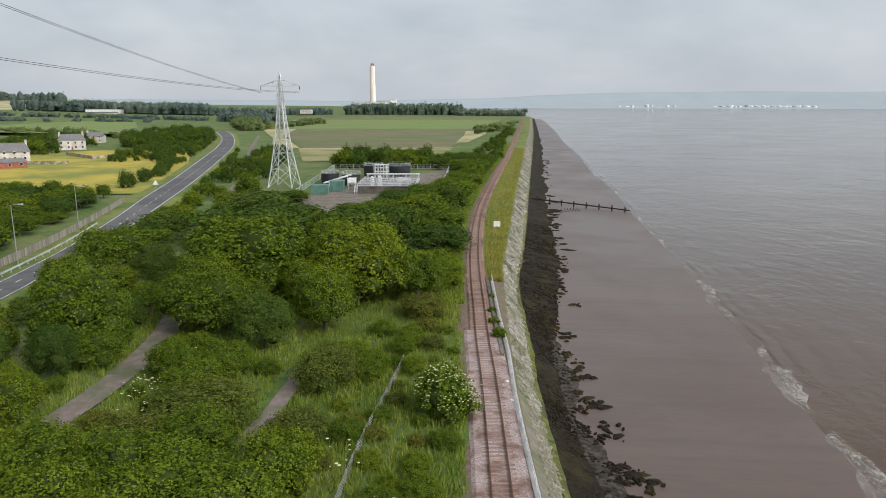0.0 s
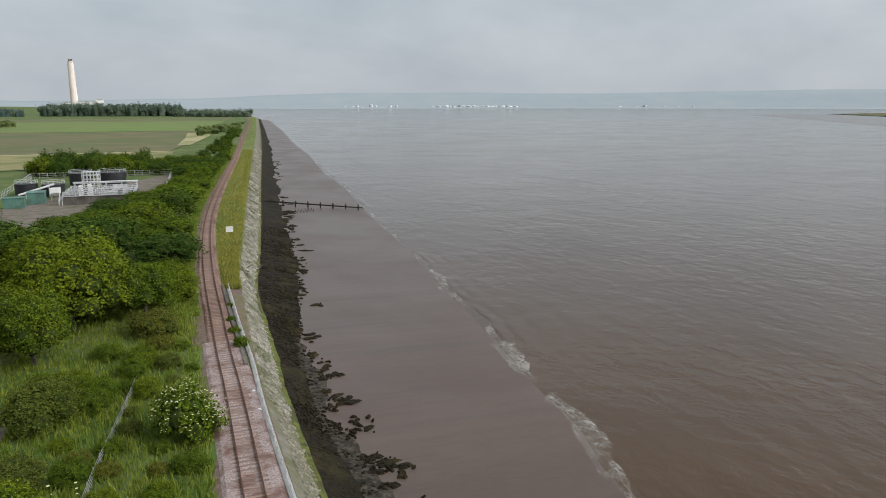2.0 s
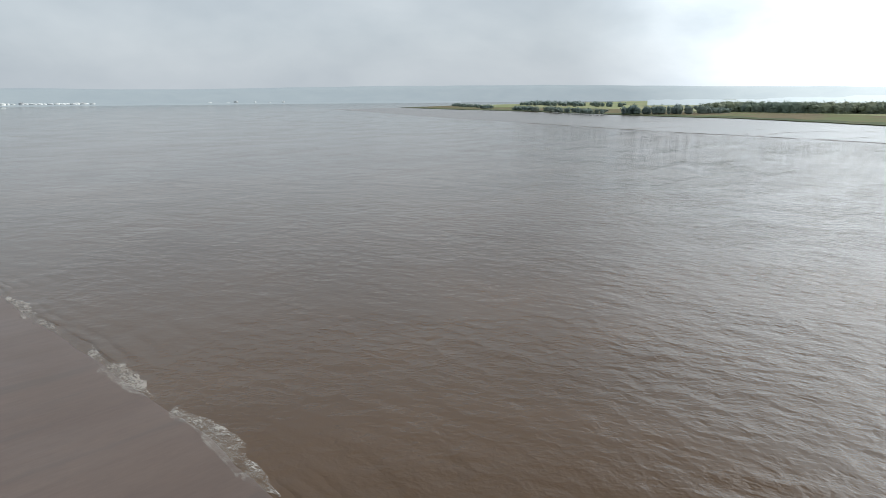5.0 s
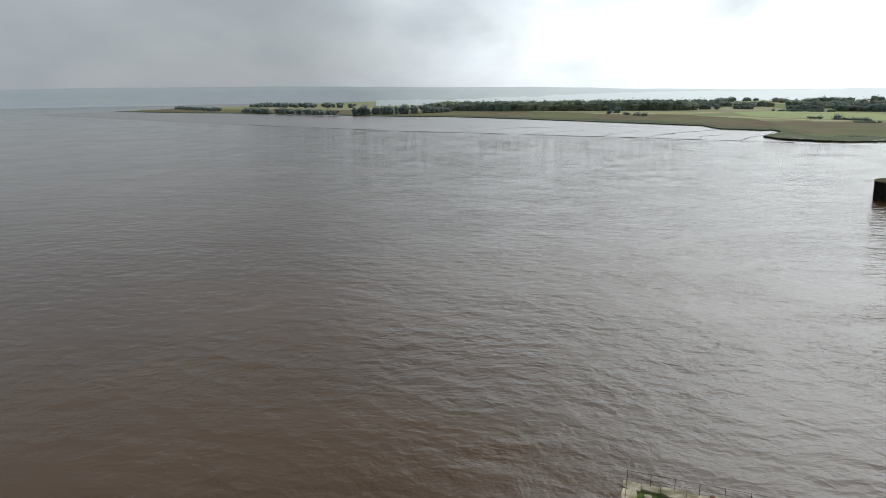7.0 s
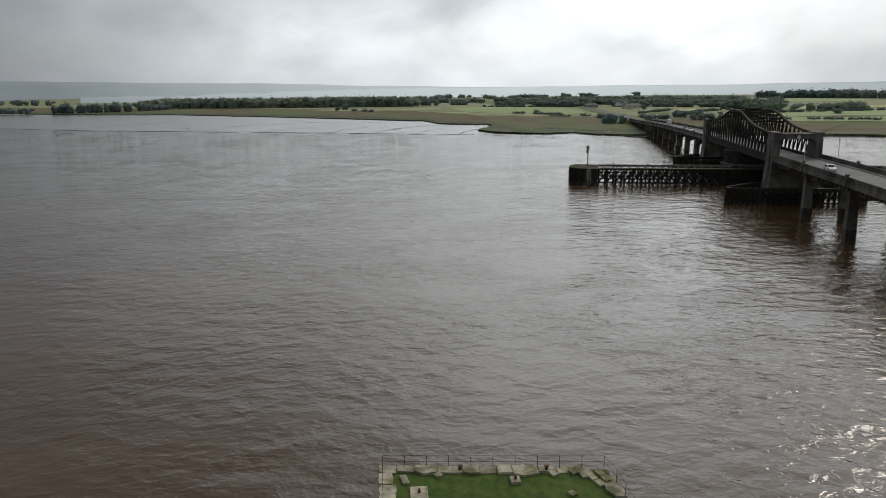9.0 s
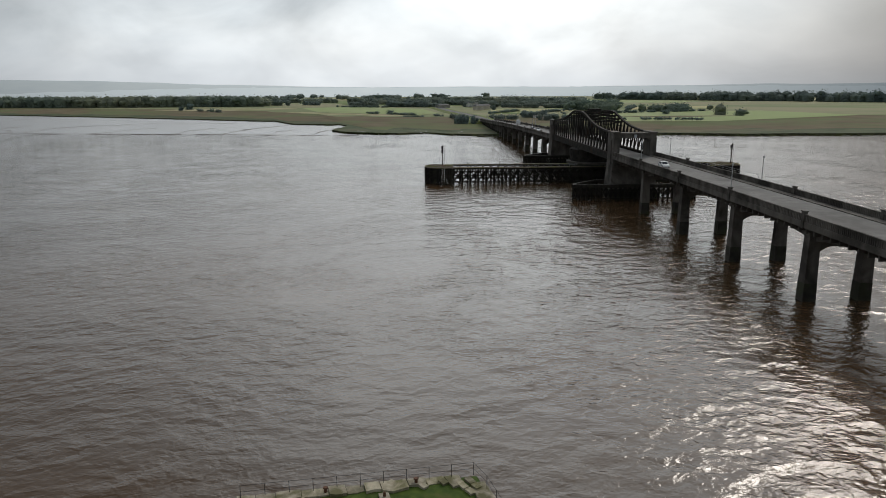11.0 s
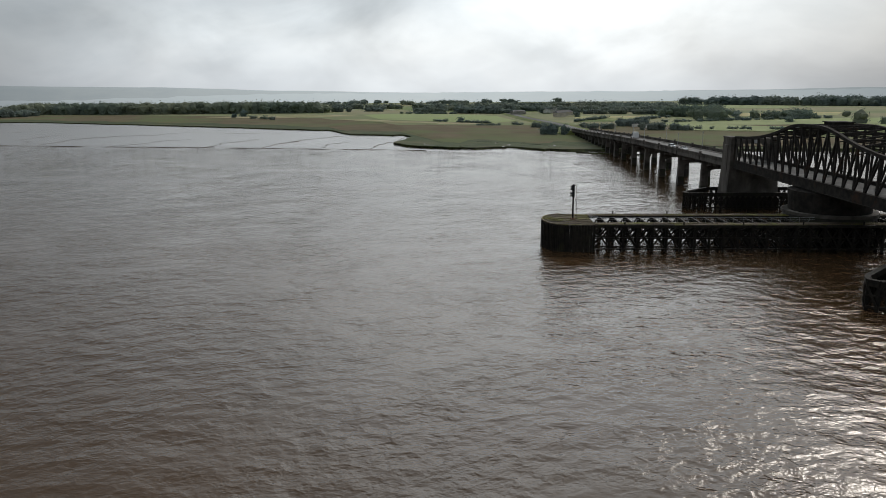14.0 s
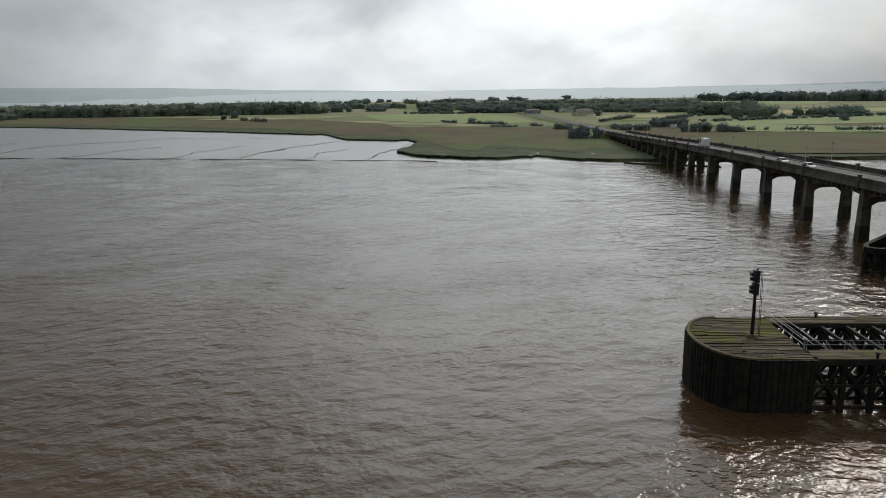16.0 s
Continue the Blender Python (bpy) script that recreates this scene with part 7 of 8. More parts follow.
for k, u in enumerate((0.35, 0.72)):
    p = A + (B - A) * u + Vector((-0.6, 0))
    bo = thing("mooring_ring", "small rusty mooring fitting on the coping", "mooring", Matrix.Translation((p.x, p.y, 6.0)), "mooring fittings")
    part("stub", Shape().tube((0, 0, 0), (0, 0, 0.3), 0.14, 0.1, 8).tube((0, 0, 0.3), (0, 0, 0.38), 0.2, 0.16, 8), MAT["rust"], bo)


# ---- bridge furniture and traffic ----
def bridge_lamp(s, side):
    y = CEN + side * 6.3
    th = thing("bridge_lamp", "slim grey lamp post on the bridge parapet", "street lamp", BR @ Matrix.Translation((s, y, rail_top(s))), "lamp posts on the bridge")
    part("pole", Shape().tube((0, 0, -0.1), (0, 0, 4.6), 0.09, 0.06, 7), MAT["galv"], th)
    part("lantern", Shape().tube((0, 0, 4.6), (0, 0, 5.0), 0.16, 0.24, 8).tube((0, 0, 5.0), (0, 0, 5.15), 0.24, 0.05, 8), MAT["galv"], th)


for s_ in (-52.5, 0, 54, 225.5, 275, 340, 388, 436):
    for side in (-1, 1):
        bridge_lamp(s_ + (0 if side > 0 else 13), side)
mesh_rail = thing("parapet_railing", "thin steel railing on the far parapet", "railing", BR)
for k in range(40):
    s_ = -100 + k * 4.4
    z = rail_top(s_)
    part("upright", Shape().tube((s_, CEN - 6.3, z), (s_, CEN - 6.3, z + 0.9), 0.03, None, 5), MAT["galv"], mesh_rail)
for dz in (0.45, 0.88):
    sh = Shape()
    for k in range(39):
        s_ = -100 + k * 4.4
        sh.tube((s_, CEN - 6.3, rail_top(s_) + dz), (s_ + 4.4, CEN - 6.3, rail_top(s_ + 4.4) + dz), 0.02, None, 4)
    part("rail_bar", sh, MAT["galv"], mesh_rail)


def vehicle(s, lane_y, L, w, h, mat, heading, label, van=False):
    z = rail_top(s) - 1.22
    th = thing("van" if van else "car", label, "vehicle", BR @ Matrix.Translation((s, CEN + lane_y, z)) @ Matrix.Rotation(heading, 4, "Z"), "traffic on the bridge")
    b = Shape()
    if van:
        prof = [(-L / 2, 0.35), (L / 2, 0.35), (L / 2, 1.0), (L / 2 - 0.7, 1.15), (L / 2 - 1.4, h), (-L / 2, h)]
    else:
        prof = [(-L / 2, 0.3), (L / 2, 0.3), (L / 2, 0.7), (L / 2 - 0.25, 0.82), (L / 2 - 1.2, 0.92), (L / 2 - 1.9, h), (-L / 2 + 1.1, h), (-L / 2 + 0.25, 0.95), (-L / 2, 0.85)]
    n = len(prof)
    b.add([(x, -w / 2 * (0.86 if zz >= h - 0.01 else 1), zz) for x, zz in prof] + [(x, w / 2 * (0.86 if zz >= h - 0.01 else 1), zz) for x, zz in prof],
          [tuple(range(n))[::-1], tuple(range(n, 2 * n))] + [(k, (k + 1) % n, n + (k + 1) % n, n + k) for k in range(n)])
    part("body", b, mat, th)
    for y in (-w / 2, w / 2):
        for x in (-L / 2 + 0.8, L / 2 - 0.85):
            wh = part("wheel", Shape().tube((x, y - 0.1, 0.32), (x, y + 0.1, 0.32), 0.32, None, 14), MAT["rubber"], th)
            part("rim", Shape().tube((x, y - 0.12, 0.32), (x, y + 0.12, 0.32), 0.18, None, 10), MAT["galv"], wh)
    for y in (-1, 1):
        z0, z1 = (1.2, h - 0.25) if van else (0.95, h - 0.08)
        x0, x1 = (L / 2 - 2.3, L / 2 - 1.35) if van else (-L / 2 + 1.0, L / 2 - 1.75)
        part("side_window", Shape().box(x0, y * (w / 2 * 0.93) - 0.06, z0, x1, y * (w / 2 * 0.93) + 0.06, z1), MAT["glass"], th)
    if van:
        part("windscreen", Shape().beam((L / 2 - 0.72, 0, 1.2), (L / 2 - 1.3, 0, h - 0.2), w * 0.82, 0.06), MAT["glass"], th)
    else:
        part("windscreen", Shape().beam((L / 2 - 1.25, 0, 0.96), (L / 2 - 1.85, 0, h - 0.04), w * 0.78, 0.05), MAT["glass"], th)
        part("rear_window", Shape().beam((-L / 2 + 0.35, 0, 0.98), (-L / 2 + 1.02, 0, h - 0.04), w * 0.78, 0.05), MAT["glass"], th)
    for y in (-w * 0.36, w * 0.36):
        part("headlight", Shape().box(L / 2 - 0.05, y - 0.16, 0.55, L / 2 + 0.03, y + 0.16, 0.72), MAT["white"], th)
        part("tail_light", Shape().box(-L / 2 - 0.03, y - 0.14, 0.6, -L / 2 + 0.03, y + 0.14, 0.78), MAT["red_wall"], th)


vehicle(48, 2.2, 4.1, 1.75, 1.5, MAT["car_white"], math.pi, "white hatchback on the bridge roadway")
vehicle(96, 2.2, 5.2, 2.0, 2.4, MAT["car_white"], math.pi, "white van crossing the swing span", True)
vehicle(232, 2.2, 4.3, 1.75, 1.45, MAT["car_white"], math.pi, "white car on the far approach")
vehicle(248, 2.2, 4.3, 1.75, 1.45, MAT["car_silver"], math.pi, "silver car on the far approach")
vehicle(330, -2.2, 6.4, 2.3, 3.1, MAT["car_white"], 0, "white box van far along the bridge", True)

# ---- trees ----
def ico(sub):
    bm = bmesh.new()
    bmesh.ops.create_icosphere(bm, subdivisions=sub, radius=1.0)
    v = np.array([q.co[:] for q in bm.verts])
    f = [[q.index for q in p.verts] for p in bm.faces]
    bm.free()
    return v, f


ICO1, ICO2 = ico(1), ico(2)


def leaf_cards(rng, lobes, tufts, per, card, leaf, core=0.76, core_ico=None, spread=2.2, heart_index=1):
    """Tufts of small leaf sprays over the outer faces of the lobes, round a dense heart in each lobe."""
    lobes = np.array(lobes, float)
    area = lobes[:, 3] * lobes[:, 4] + lobes[:, 4] * lobes[:, 5] + lobes[:, 3] * lobes[:, 5]
    vs, fs, inner, base = [], [], [], 0
    for i, (lob, a) in enumerate(zip(lobes, area / area.sum())):
        n = max(4, int(tufts * a))
        d = rng.normal(size=(n, 3))
        d[:, 2] += 0.3
        d /= np.linalg.norm(d, axis=1)[:, None]
        d = d[d[:, 2] > -0.55]
        bumpy = 1 + 0.12 * np.sin(5.1 * d[:, 0] + lob[0] * 3) * np.sin(4.3 * d[:, 1] + lob[1]) + 0.08 * np.sin(9 * d[:, 2] + 8 * d[:, 0])
        pos = lob[:3] + d * lob[3:6] * (bumpy * rng.uniform(0.80, 1.16, len(d)))[:, None]
        # tufts buried in a neighbouring lobe are never seen
        rel = (pos[:, None, :] - lobes[None, :, :3]) / lobes[None, :, 3:6]
        deep = (rel ** 2).sum(2)
        deep[:, i] = 9
        keep = deep.min(1) > 0.62
        pos, d = pos[keep], d[keep]
        pos, d = np.repeat(pos, per, 0), np.repeat(d, per, 0)
        n = len(pos)
        if n:
            pos = pos + rng.normal(scale=card * spread * 0.5, size=(n, 3)) + d * rng.uniform(-0.3, 0.9, n)[:, None] * card
            nrm = d + rng.normal(scale=0.5, size=(n, 3)) + [0, 0, 0.15]
            nrm /= np.linalg.norm(nrm, axis=1)[:, None]
            t = np.cross(nrm, rng.normal(size=(n, 3)))
            t /= np.linalg.norm(t, axis=1)[:, None] + 1e-9
            b = np.cross(nrm, t)
            sz = card * rng.uniform(0.65, 1.35, n)[:, None]
            tri = np.stack([pos + t * sz * 0.75, pos - t * sz * 0.35 + b * sz * 0.5, pos - t * sz * 0.35 - b * sz * 0.5], 1)
            vs.append(tri.reshape(-1, 3))
            fs += (np.arange(n)[:, None] * 3 + base + [[0, 1, 2]]).tolist()
            inner += [0] * n
            base += 3 * n
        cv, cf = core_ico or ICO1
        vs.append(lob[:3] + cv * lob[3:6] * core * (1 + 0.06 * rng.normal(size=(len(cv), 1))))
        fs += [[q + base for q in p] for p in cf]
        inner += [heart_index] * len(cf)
        base += len(cv)
    me = bpy.data.meshes.new("crown")
    me.from_pydata(np.concatenate(vs).tolist(), [], fs)
    me.materials.append(leaf)
    # hearts take the darker colour that holds the crown's inner shade
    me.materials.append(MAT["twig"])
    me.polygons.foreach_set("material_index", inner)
    me.update()
    return me


def crown_lobes(rng, h, w, n, low=0.30):
    """A dome with smaller rounded heads standing out of it."""
    mid = 0.5 * (low + 0.95)
    out = [(0, 0, h * mid, w * 0.37, w * 0.37, h * (0.90 - mid))]
    for k in range(n):
        a = 2.4 * k + rng.uniform(-0.4, 0.4)
        t = (k + 0.5) / n
        tier = low + (0.80 - low) * t + rng.uniform(-0.05, 0.05)
        rad = w * 0.33 * math.sqrt(max(0.05, 1 - ((tier - low - 0.05) / (0.92 - low)) ** 2)) * rng.uniform(0.8, 1.12)
        r = w * rng.uniform(0.10, 0.19)
        out.append((rad * math.cos(a), rad * math.sin(a), h * tier, r, r, r * rng.uniform(0.95, 1.3)))
    return out


def trunk_shape(rng, h, r, limbs):
    s = Shape()
    s.tube((0, 0, -0.3), (0.1, 0.05, h * 0.35), r, r * 0.7, 8).tube((0.1, 0.05, h * 0.35), (0.0, 0.1, h * 0.7), r * 0.7, r * 0.3, 7)
    for k in range(limbs):
        a = 6.283 * k / limbs + rng.uniform(-0.4, 0.4)
        z0 = h * rng.uniform(0.2, 0.42)
        q = (math.cos(a) * h * 0.22, math.sin(a) * h * 0.22, z0 + h * 0.25)
        s.tube((0.05, 0.03, z0), q, r * 0.42, r * 0.16, 6)
        s.tube(q, (q[0] * 1.5, q[1] * 1.5, q[2] + h * 0.1), r * 0.16, r * 0.06, 5)
    return s


def make_tree(name, seed, h, w, lobes, tufts, per, card, leaf, label, category="tree", group="", limbs=5, low=0.3, heart=None):
    rng = np.random.default_rng(seed)
    th = thing(name, label, category, Matrix.Translation((0, 0, -500)), group)
    part("trunk", trunk_shape(rng, h, 0.028 * h + 0.04, limbs), MAT["bark"], th)
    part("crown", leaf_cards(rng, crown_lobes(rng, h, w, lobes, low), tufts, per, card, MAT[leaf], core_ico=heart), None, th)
    return th


GROUP = "trees of the river bank scrub"
LEAFY, DARK = "leafy green broadleaf tree in dense scrub", "dark green rounded tree in dense scrub"
broad = [make_tree("tree", 100 + k, 9.0, 9.0, 22 + 2 * (k % 3), 3800, 5, 0.20, "leaf", LEAFY, group=GROUP, heart=ICO2) for k in range(4)]
dark = [make_tree("tree", 200 + k, 8.5, 8.0, 20, 3500, 5, 0.19, "leaf_dark", DARK, group=GROUP, heart=ICO2) for k in range(2)]
olive = [make_tree("tree", 220, 9.0, 9.0, 24, 3800, 5, 0.20, "leaf_olive", "olive-topped broadleaf tree in dense scrub", group=GROUP, heart=ICO2)]
broad_mid = [make_tree("tree", 120 + k, 9.0, 9.0, 20, 1700, 3, 0.34, "leaf", LEAFY, group=GROUP, limbs=2) for k in range(3)]
dark_mid = [make_tree("tree", 240 + k, 8.5, 8.0, 18, 1600, 3, 0.33, ("leaf_dark", "leaf_olive")[k], DARK, group=GROUP, limbs=2) for k in range(2)]
bushes = [make_tree("shrub", 300 + k, 4.0, 5.2, 15, 2400, 5, 0.12, ("leaf", "leaf_olive", "leaf")[k], ("bright green shrub in rough grass", "olive brown-tinged shrub in rough grass", "spreading green shrub in rough grass")[k], "shrub", "shrubs of the river bank", 3, 0.12) for k in range(3)]
hedge_t = [make_tree("hedge_tree", 400 + k, 6.5, 8.0, 14, 720, 3, 0.42, "leaf" if k == 1 else "leaf_dark", "dense green hedgerow tree beside the road", group="hedgerow trees", limbs=2, low=0.15) for k in range(3)]
used = set()
placed = []


def plant(kinds, x, y, h, w, rng, z=6.1):
    if y > 126 and kinds[0] in broad + dark + olive:
        kinds = dark_mid if kinds == dark else broad_mid + dark_mid[:1]
    src = kinds[rng.randrange(len(kinds))]
    ref = {"tree": (9.0, 9.0), "shrub": (4.0, 5.2), "hedge_tree": (6.5, 8.0)}[src.name.split(".")[0]]
    m = Matrix.Translation((x, y, z)) @ Matrix.Rotation(rng.uniform(0, 6.28), 4, "Z") @ Matrix.Diagonal((w / ref[1], w / ref[1] * rng.uniform(0.9, 1.1), h / ref[0], 1))
    placed.append((x, y, w))
    if src.name not in used:
        used.add(src.name)
        src.matrix_world = m
        return src
    return copy_thing(src, m)


rng = random.Random(77)
for x, y, h, w, kinds in ((-16.7, 81.9, 8.4, 8.8, broad), (-14.4, 93.5, 10.9, 12.6, broad), (-22.5, 76.2, 7.2, 7.9, dark), (-31.6, 82.0, 6.3, 8.0, broad),
                          (-29.2, 66.2, 4.6, 4.8, broad), (-42.5, 60.5, 8.2, 6.6, broad), (-44.5, 54.0, 6.4, 6.6, broad), (-48.5, 58.5, 7.6, 7.4, dark), (-40.2, 56.5, 3.8, 4.6, broad), (-39.6, 63.0, 3.4, 4.4, broad), (-39.4, 70.0, 3.6, 4.6, broad), (-40.5, 77.0, 3.8, 4.6, broad), (-41.5, 66.5, 8.0, 6.6, dark), (-42.0, 73.0, 8.2, 7.2, broad), (-41.5, 81.0, 7.1, 7.2, dark),
                          (-50.3, 97.7, 9.2, 12.0, broad), (-42.6, 98.5, 8.2, 8.6, dark), (-32.9, 112.0, 9.2, 15.0, olive), (-24.0, 97.0, 7.0, 8.5, dark),
                          (-20.5, 108.0, 8.8, 9.5, broad), (-3.7, 102.5, 6.8, 9.1, broad), (-15.0, 135.4, 8.4, 13.5, broad), (-3.6, 127.5, 6.6, 8.6, dark),
                          (-9.6, 163.8, 7.2, 12.0, broad), (-49.1, 162.4, 8.0, 13.0, broad), (-38.0, 150.0, 7.6, 13.0, broad), (-20.0, 172.0, 5.6, 9.0, broad), (-13.0, 180.0, 6.2, 9.0, broad), (-26.5, 168.0, 4.6, 7.0, broad), (-17.5, 190.0, 5.0, 8.0, dark), (-9.0, 196.0, 6.4, 9.0, broad), (-21.0, 156.0, 6.8, 10.0, broad), (-52.0, 182.0, 6.0, 10.0, broad), (-48.0, 198.0, 4.0, 7.0, broad), (-6.0, 212.0, 5.8, 9.0, broad), (-12.5, 206.0, 4.6, 7.5, broad), (-20.0, 203.0, 3.6, 6.0, dark), (-4.5, 224.0, 5.8, 8.0, broad), (-30.0, 134.0, 8.2, 12.0, dark), (-45.0, 135.0, 8.4, 13.0, broad)):
    plant(kinds, x, y, h, w, rng)
for x, y, h, w in ((-13.0, 65.0, 4.4, 6.8), (-13.4, 52.6, 2.9, 4.0), (-5.0, 88.0, 3.2, 5.0), (-23.0, 57.0, 3.2, 7.6), (-26.5, 52.0, 2.6, 5.0)):
    plant([bushes[1]], x, y, h, w, rng)
for x, y, h, w in ((-30.8, 46.0, 4.6, 8.0), (-24.4, 45.6, 4.0, 5.0), (-19.3, 43.6, 3.6, 5.6), (-21.0, 51.4, 3.0, 4.6), (-13.2, 46.2, 4.7, 7.2), (-34.5, 44.5, 4.4, 6.0), (-27.2, 41.5, 4.0, 5.4), (-22.4, 40.4, 3.8, 5.0), (-15.5, 41.0, 3.6, 5.0), (-26.0, 64.0, 2.6, 4.2), (-24.5, 68.5, 2.8, 4.2)):
    plant([bushes[0], bushes[2]], x, y, h, w, rng)
for x, y, h, w in ((4.6, 80.6, 1.1, 1.5), (4.2, 91, 0.6, 1.0), (4.2, 86, 0.7, 1.2), (-0.9, 74.5, 0.8, 1.3), (4.4, 98, 0.5, 0.9)):
    plant([bushes[0]], x, y, h, w, rng, 6.15)


def fill(kinds, inside, box, gap, hs, seed, wk=1.2):
    r = random.Random(seed)
    x0, x1, y0, y1 = box
    for _ in range(int((x1 - x0) * (y1 - y0) / gap**2 * 3)):
        x, y = r.uniform(x0, x1), r.uniform(y0, y1)
        if not inside(x, y):
            continue
        if any((x - a) ** 2 + (y - b) ** 2 < (gap * 0.82) ** 2 for a, b, _ in placed):
            continue
        h = r.uniform(*hs)
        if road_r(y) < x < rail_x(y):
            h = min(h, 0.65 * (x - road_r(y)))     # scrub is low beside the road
        if -54 < x < -6 and 120 < y < 212:
            h = min(h, 0.6 + 0.125 * (212 - y))    # and cut back towards the works
        if h < 2.2 and hs[0] > 1.0:
            continue
        plant(kinds, x, y, h, h * r.uniform(0.95, 1.25) * wk, r)


def yard_clear(x, y):
    return not (-56 < x < -2 and 204 < y < 300) and not (-48 < x < -22 and 156 < y < 206) and not (-0.235 * y < x < -0.15 * y and 136 < y < 160)


fill(broad + dark, lambda x, y: cycle_x(y) + 3.5 < x < rail_x(y) - 6.0 and yard_clear(x, y) and (y > 96 or x < -18), (-80, 0, 84, 205), 7.0, (5.2, 10.2), 1, 0.95)
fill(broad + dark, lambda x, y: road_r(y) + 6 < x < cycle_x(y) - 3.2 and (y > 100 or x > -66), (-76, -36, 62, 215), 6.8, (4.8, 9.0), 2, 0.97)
fill(broad[:2] + hedge_t[1:], lambda x, y: -18 + 0.02 * y < x < rail_x(y) - 6.5 and yard_clear(x, y), (-20, 12, 200, 330), 6.2, (5.0, 7.6), 3, 1.15)
fill(hedge_t, lambda x, y: -56 < x < -8, (-56, -8, 300, 330), 6.5, (6.0, 8.5), 4, 1.1)
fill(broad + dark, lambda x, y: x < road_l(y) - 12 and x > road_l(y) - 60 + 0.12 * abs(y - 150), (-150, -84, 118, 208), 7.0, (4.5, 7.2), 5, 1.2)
fill(hedge_t, lambda x, y: road_l(y) - 12 < x < road_l(y) - 6.5 or (y > 330 and road_l(y) - 44 < x < road_l(y) - 6.5), (-230, -96, 225, 470), 7.5, (2.8, 5.2), 6, 1.15)
fill(hedge_t, lambda x, y: road_l(y) - 60 < x < road_l(y) - 8, (-260, -150, 440, 640), 10.5, (6.0, 9.0), 7, 1.2)
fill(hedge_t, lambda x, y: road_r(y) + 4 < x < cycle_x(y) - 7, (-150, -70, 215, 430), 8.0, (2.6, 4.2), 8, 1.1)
fill(hedge_t, lambda x, y: rail_x(y) - 14 < x < rail_x(y) - 4.0 and fbm(x, y, 60) > -0.12, (-10, 62, 330, 720), 8.5, (3.2, 6.0), 9, 1.2)
fill(hedge_t, lambda x, y: x < -246 or (y < 396 and y > 376), (-300, -228, 330, 470), 9.5, (5.0, 9.0), 10, 1.1)
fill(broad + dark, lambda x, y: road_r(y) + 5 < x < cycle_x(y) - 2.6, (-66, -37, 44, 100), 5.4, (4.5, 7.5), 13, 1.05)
fill(bushes, lambda x, y: abs(x - cycle_x(y)) > 3 and abs(x + 17.3) > 2.2 and x > cycle_x(y), (-34, -9.5, 40, 62), 3.6, (0.9, 1.9), 14, 1.35)
fill(bushes, lambda x, y: abs(x - cycle_x(y)) > 3 and abs(x + 17.6) > 2.2 and x > cycle_x(y), (-34, -9, 62, 78), 4.4, (0.9, 2.0), 15, 1.35)
fill(hedge_t, lambda x, y: -86 < x + 0.18 * (y - 250) < -70, (-110, -62, 245, 400), 7.5, (3.5, 5.5), 12, 1.1)

fill(bushes, lambda x, y: -9.5 < x < rail_x(y) - 4.2 and abs(x + 8.6) > 0.8, (-9.5, 0, 40, 84), 2.6, (0.7, 1.7), 16, 1.4)

# elder in flower beside the track
el = make_tree("elder_bush", 501, 4.6, 5.6, 12, 520, 9, 0.22, "leaf", "elder bush covered in cream blossom beside the track", "shrub", low=0.12)
el.matrix_world = Matrix.Translation((-1.3, 58.5, 6.1))
r5 = np.random.default_rng(9)
crown_v = np.array([v.co[:] for c in el.children if c.name.startswith("crown") for v in c.data.vertices])
s = Shape()
pick = crown_v[(crown_v[:, 2] > 1.6)]
pick = pick[r5.permutation(len(pick))[:430]]
for p in pick:
    p = p * [1.08, 1.08, 1.04]
    q = r5.uniform(0.04, 0.11)
    s.add([(p[0] + q * math.cos(k * 1.047), p[1] + q * math.sin(k * 1.047), p[2] + 0.05) for k in range(6)], [(0, 1, 2, 3, 4, 5)])
tagged(part("blossom", s, MAT["blossom"], el, "flat cream flower heads"), kind="stuff")


# ---- tall grass and flowers ----
def tufts(name, n, where, hs, wid, mat, label, seed, lean=0.35):
    r = np.random.default_rng(seed)
    vs, fs = [], []
    count = 0
    while count < n:
        x, y = where(r)
        if x is None:
            continue
        count += 1
        for _ in range(4):
            bx, by = x + r.normal() * 0.16, y + r.normal() * 0.16
            a = r.uniform(0, 6.28)
            h = r.uniform(*hs)
            dx, dy = math.cos(a) * wid, math.sin(a) * wid
            lx, ly = r.normal() * lean * h * 0.6, r.normal() * lean * h * 0.6
            k = len(vs)
            vs += [(bx - dx, by - dy, 6.05), (bx + dx, by + dy, 6.05), (bx + lx * 0.5 + dx * 0.7, by + ly * 0.5 + dy * 0.7, 6.05 + h * 0.6), (bx + lx, by + ly, 6.05 + h)]
            fs += [(k, k + 1, k + 2, k + 3)]
    me = bpy.data.meshes.new(name)
    me.from_pydata(vs, [], fs)
    return structure(name, me, mat, label, "grass", "stuff")


def scrub_place(r):
    y = 36 + 85 * r.random() ** 1.4
    x = r.uniform(cycle_x(y) - 6, rail_x(y) - 2.6)
    if abs(x - cycle_x(y)) < 1.7 or (abs(x + 17.4) < 1.1 and y < 70):
        return None, None
    return x, y


def verge_place(r):
    y = 108 + 330 * r.random() ** 1.7
    return r.uniform(rail_x(y) + 2.0, slope_top(y) - 0.2), y


def trackside_place(r):
    y = 95 + 400 * r.random() ** 1.6
    return rail_x(y) - 2.2 - abs(r.normal()) * 2.2, y


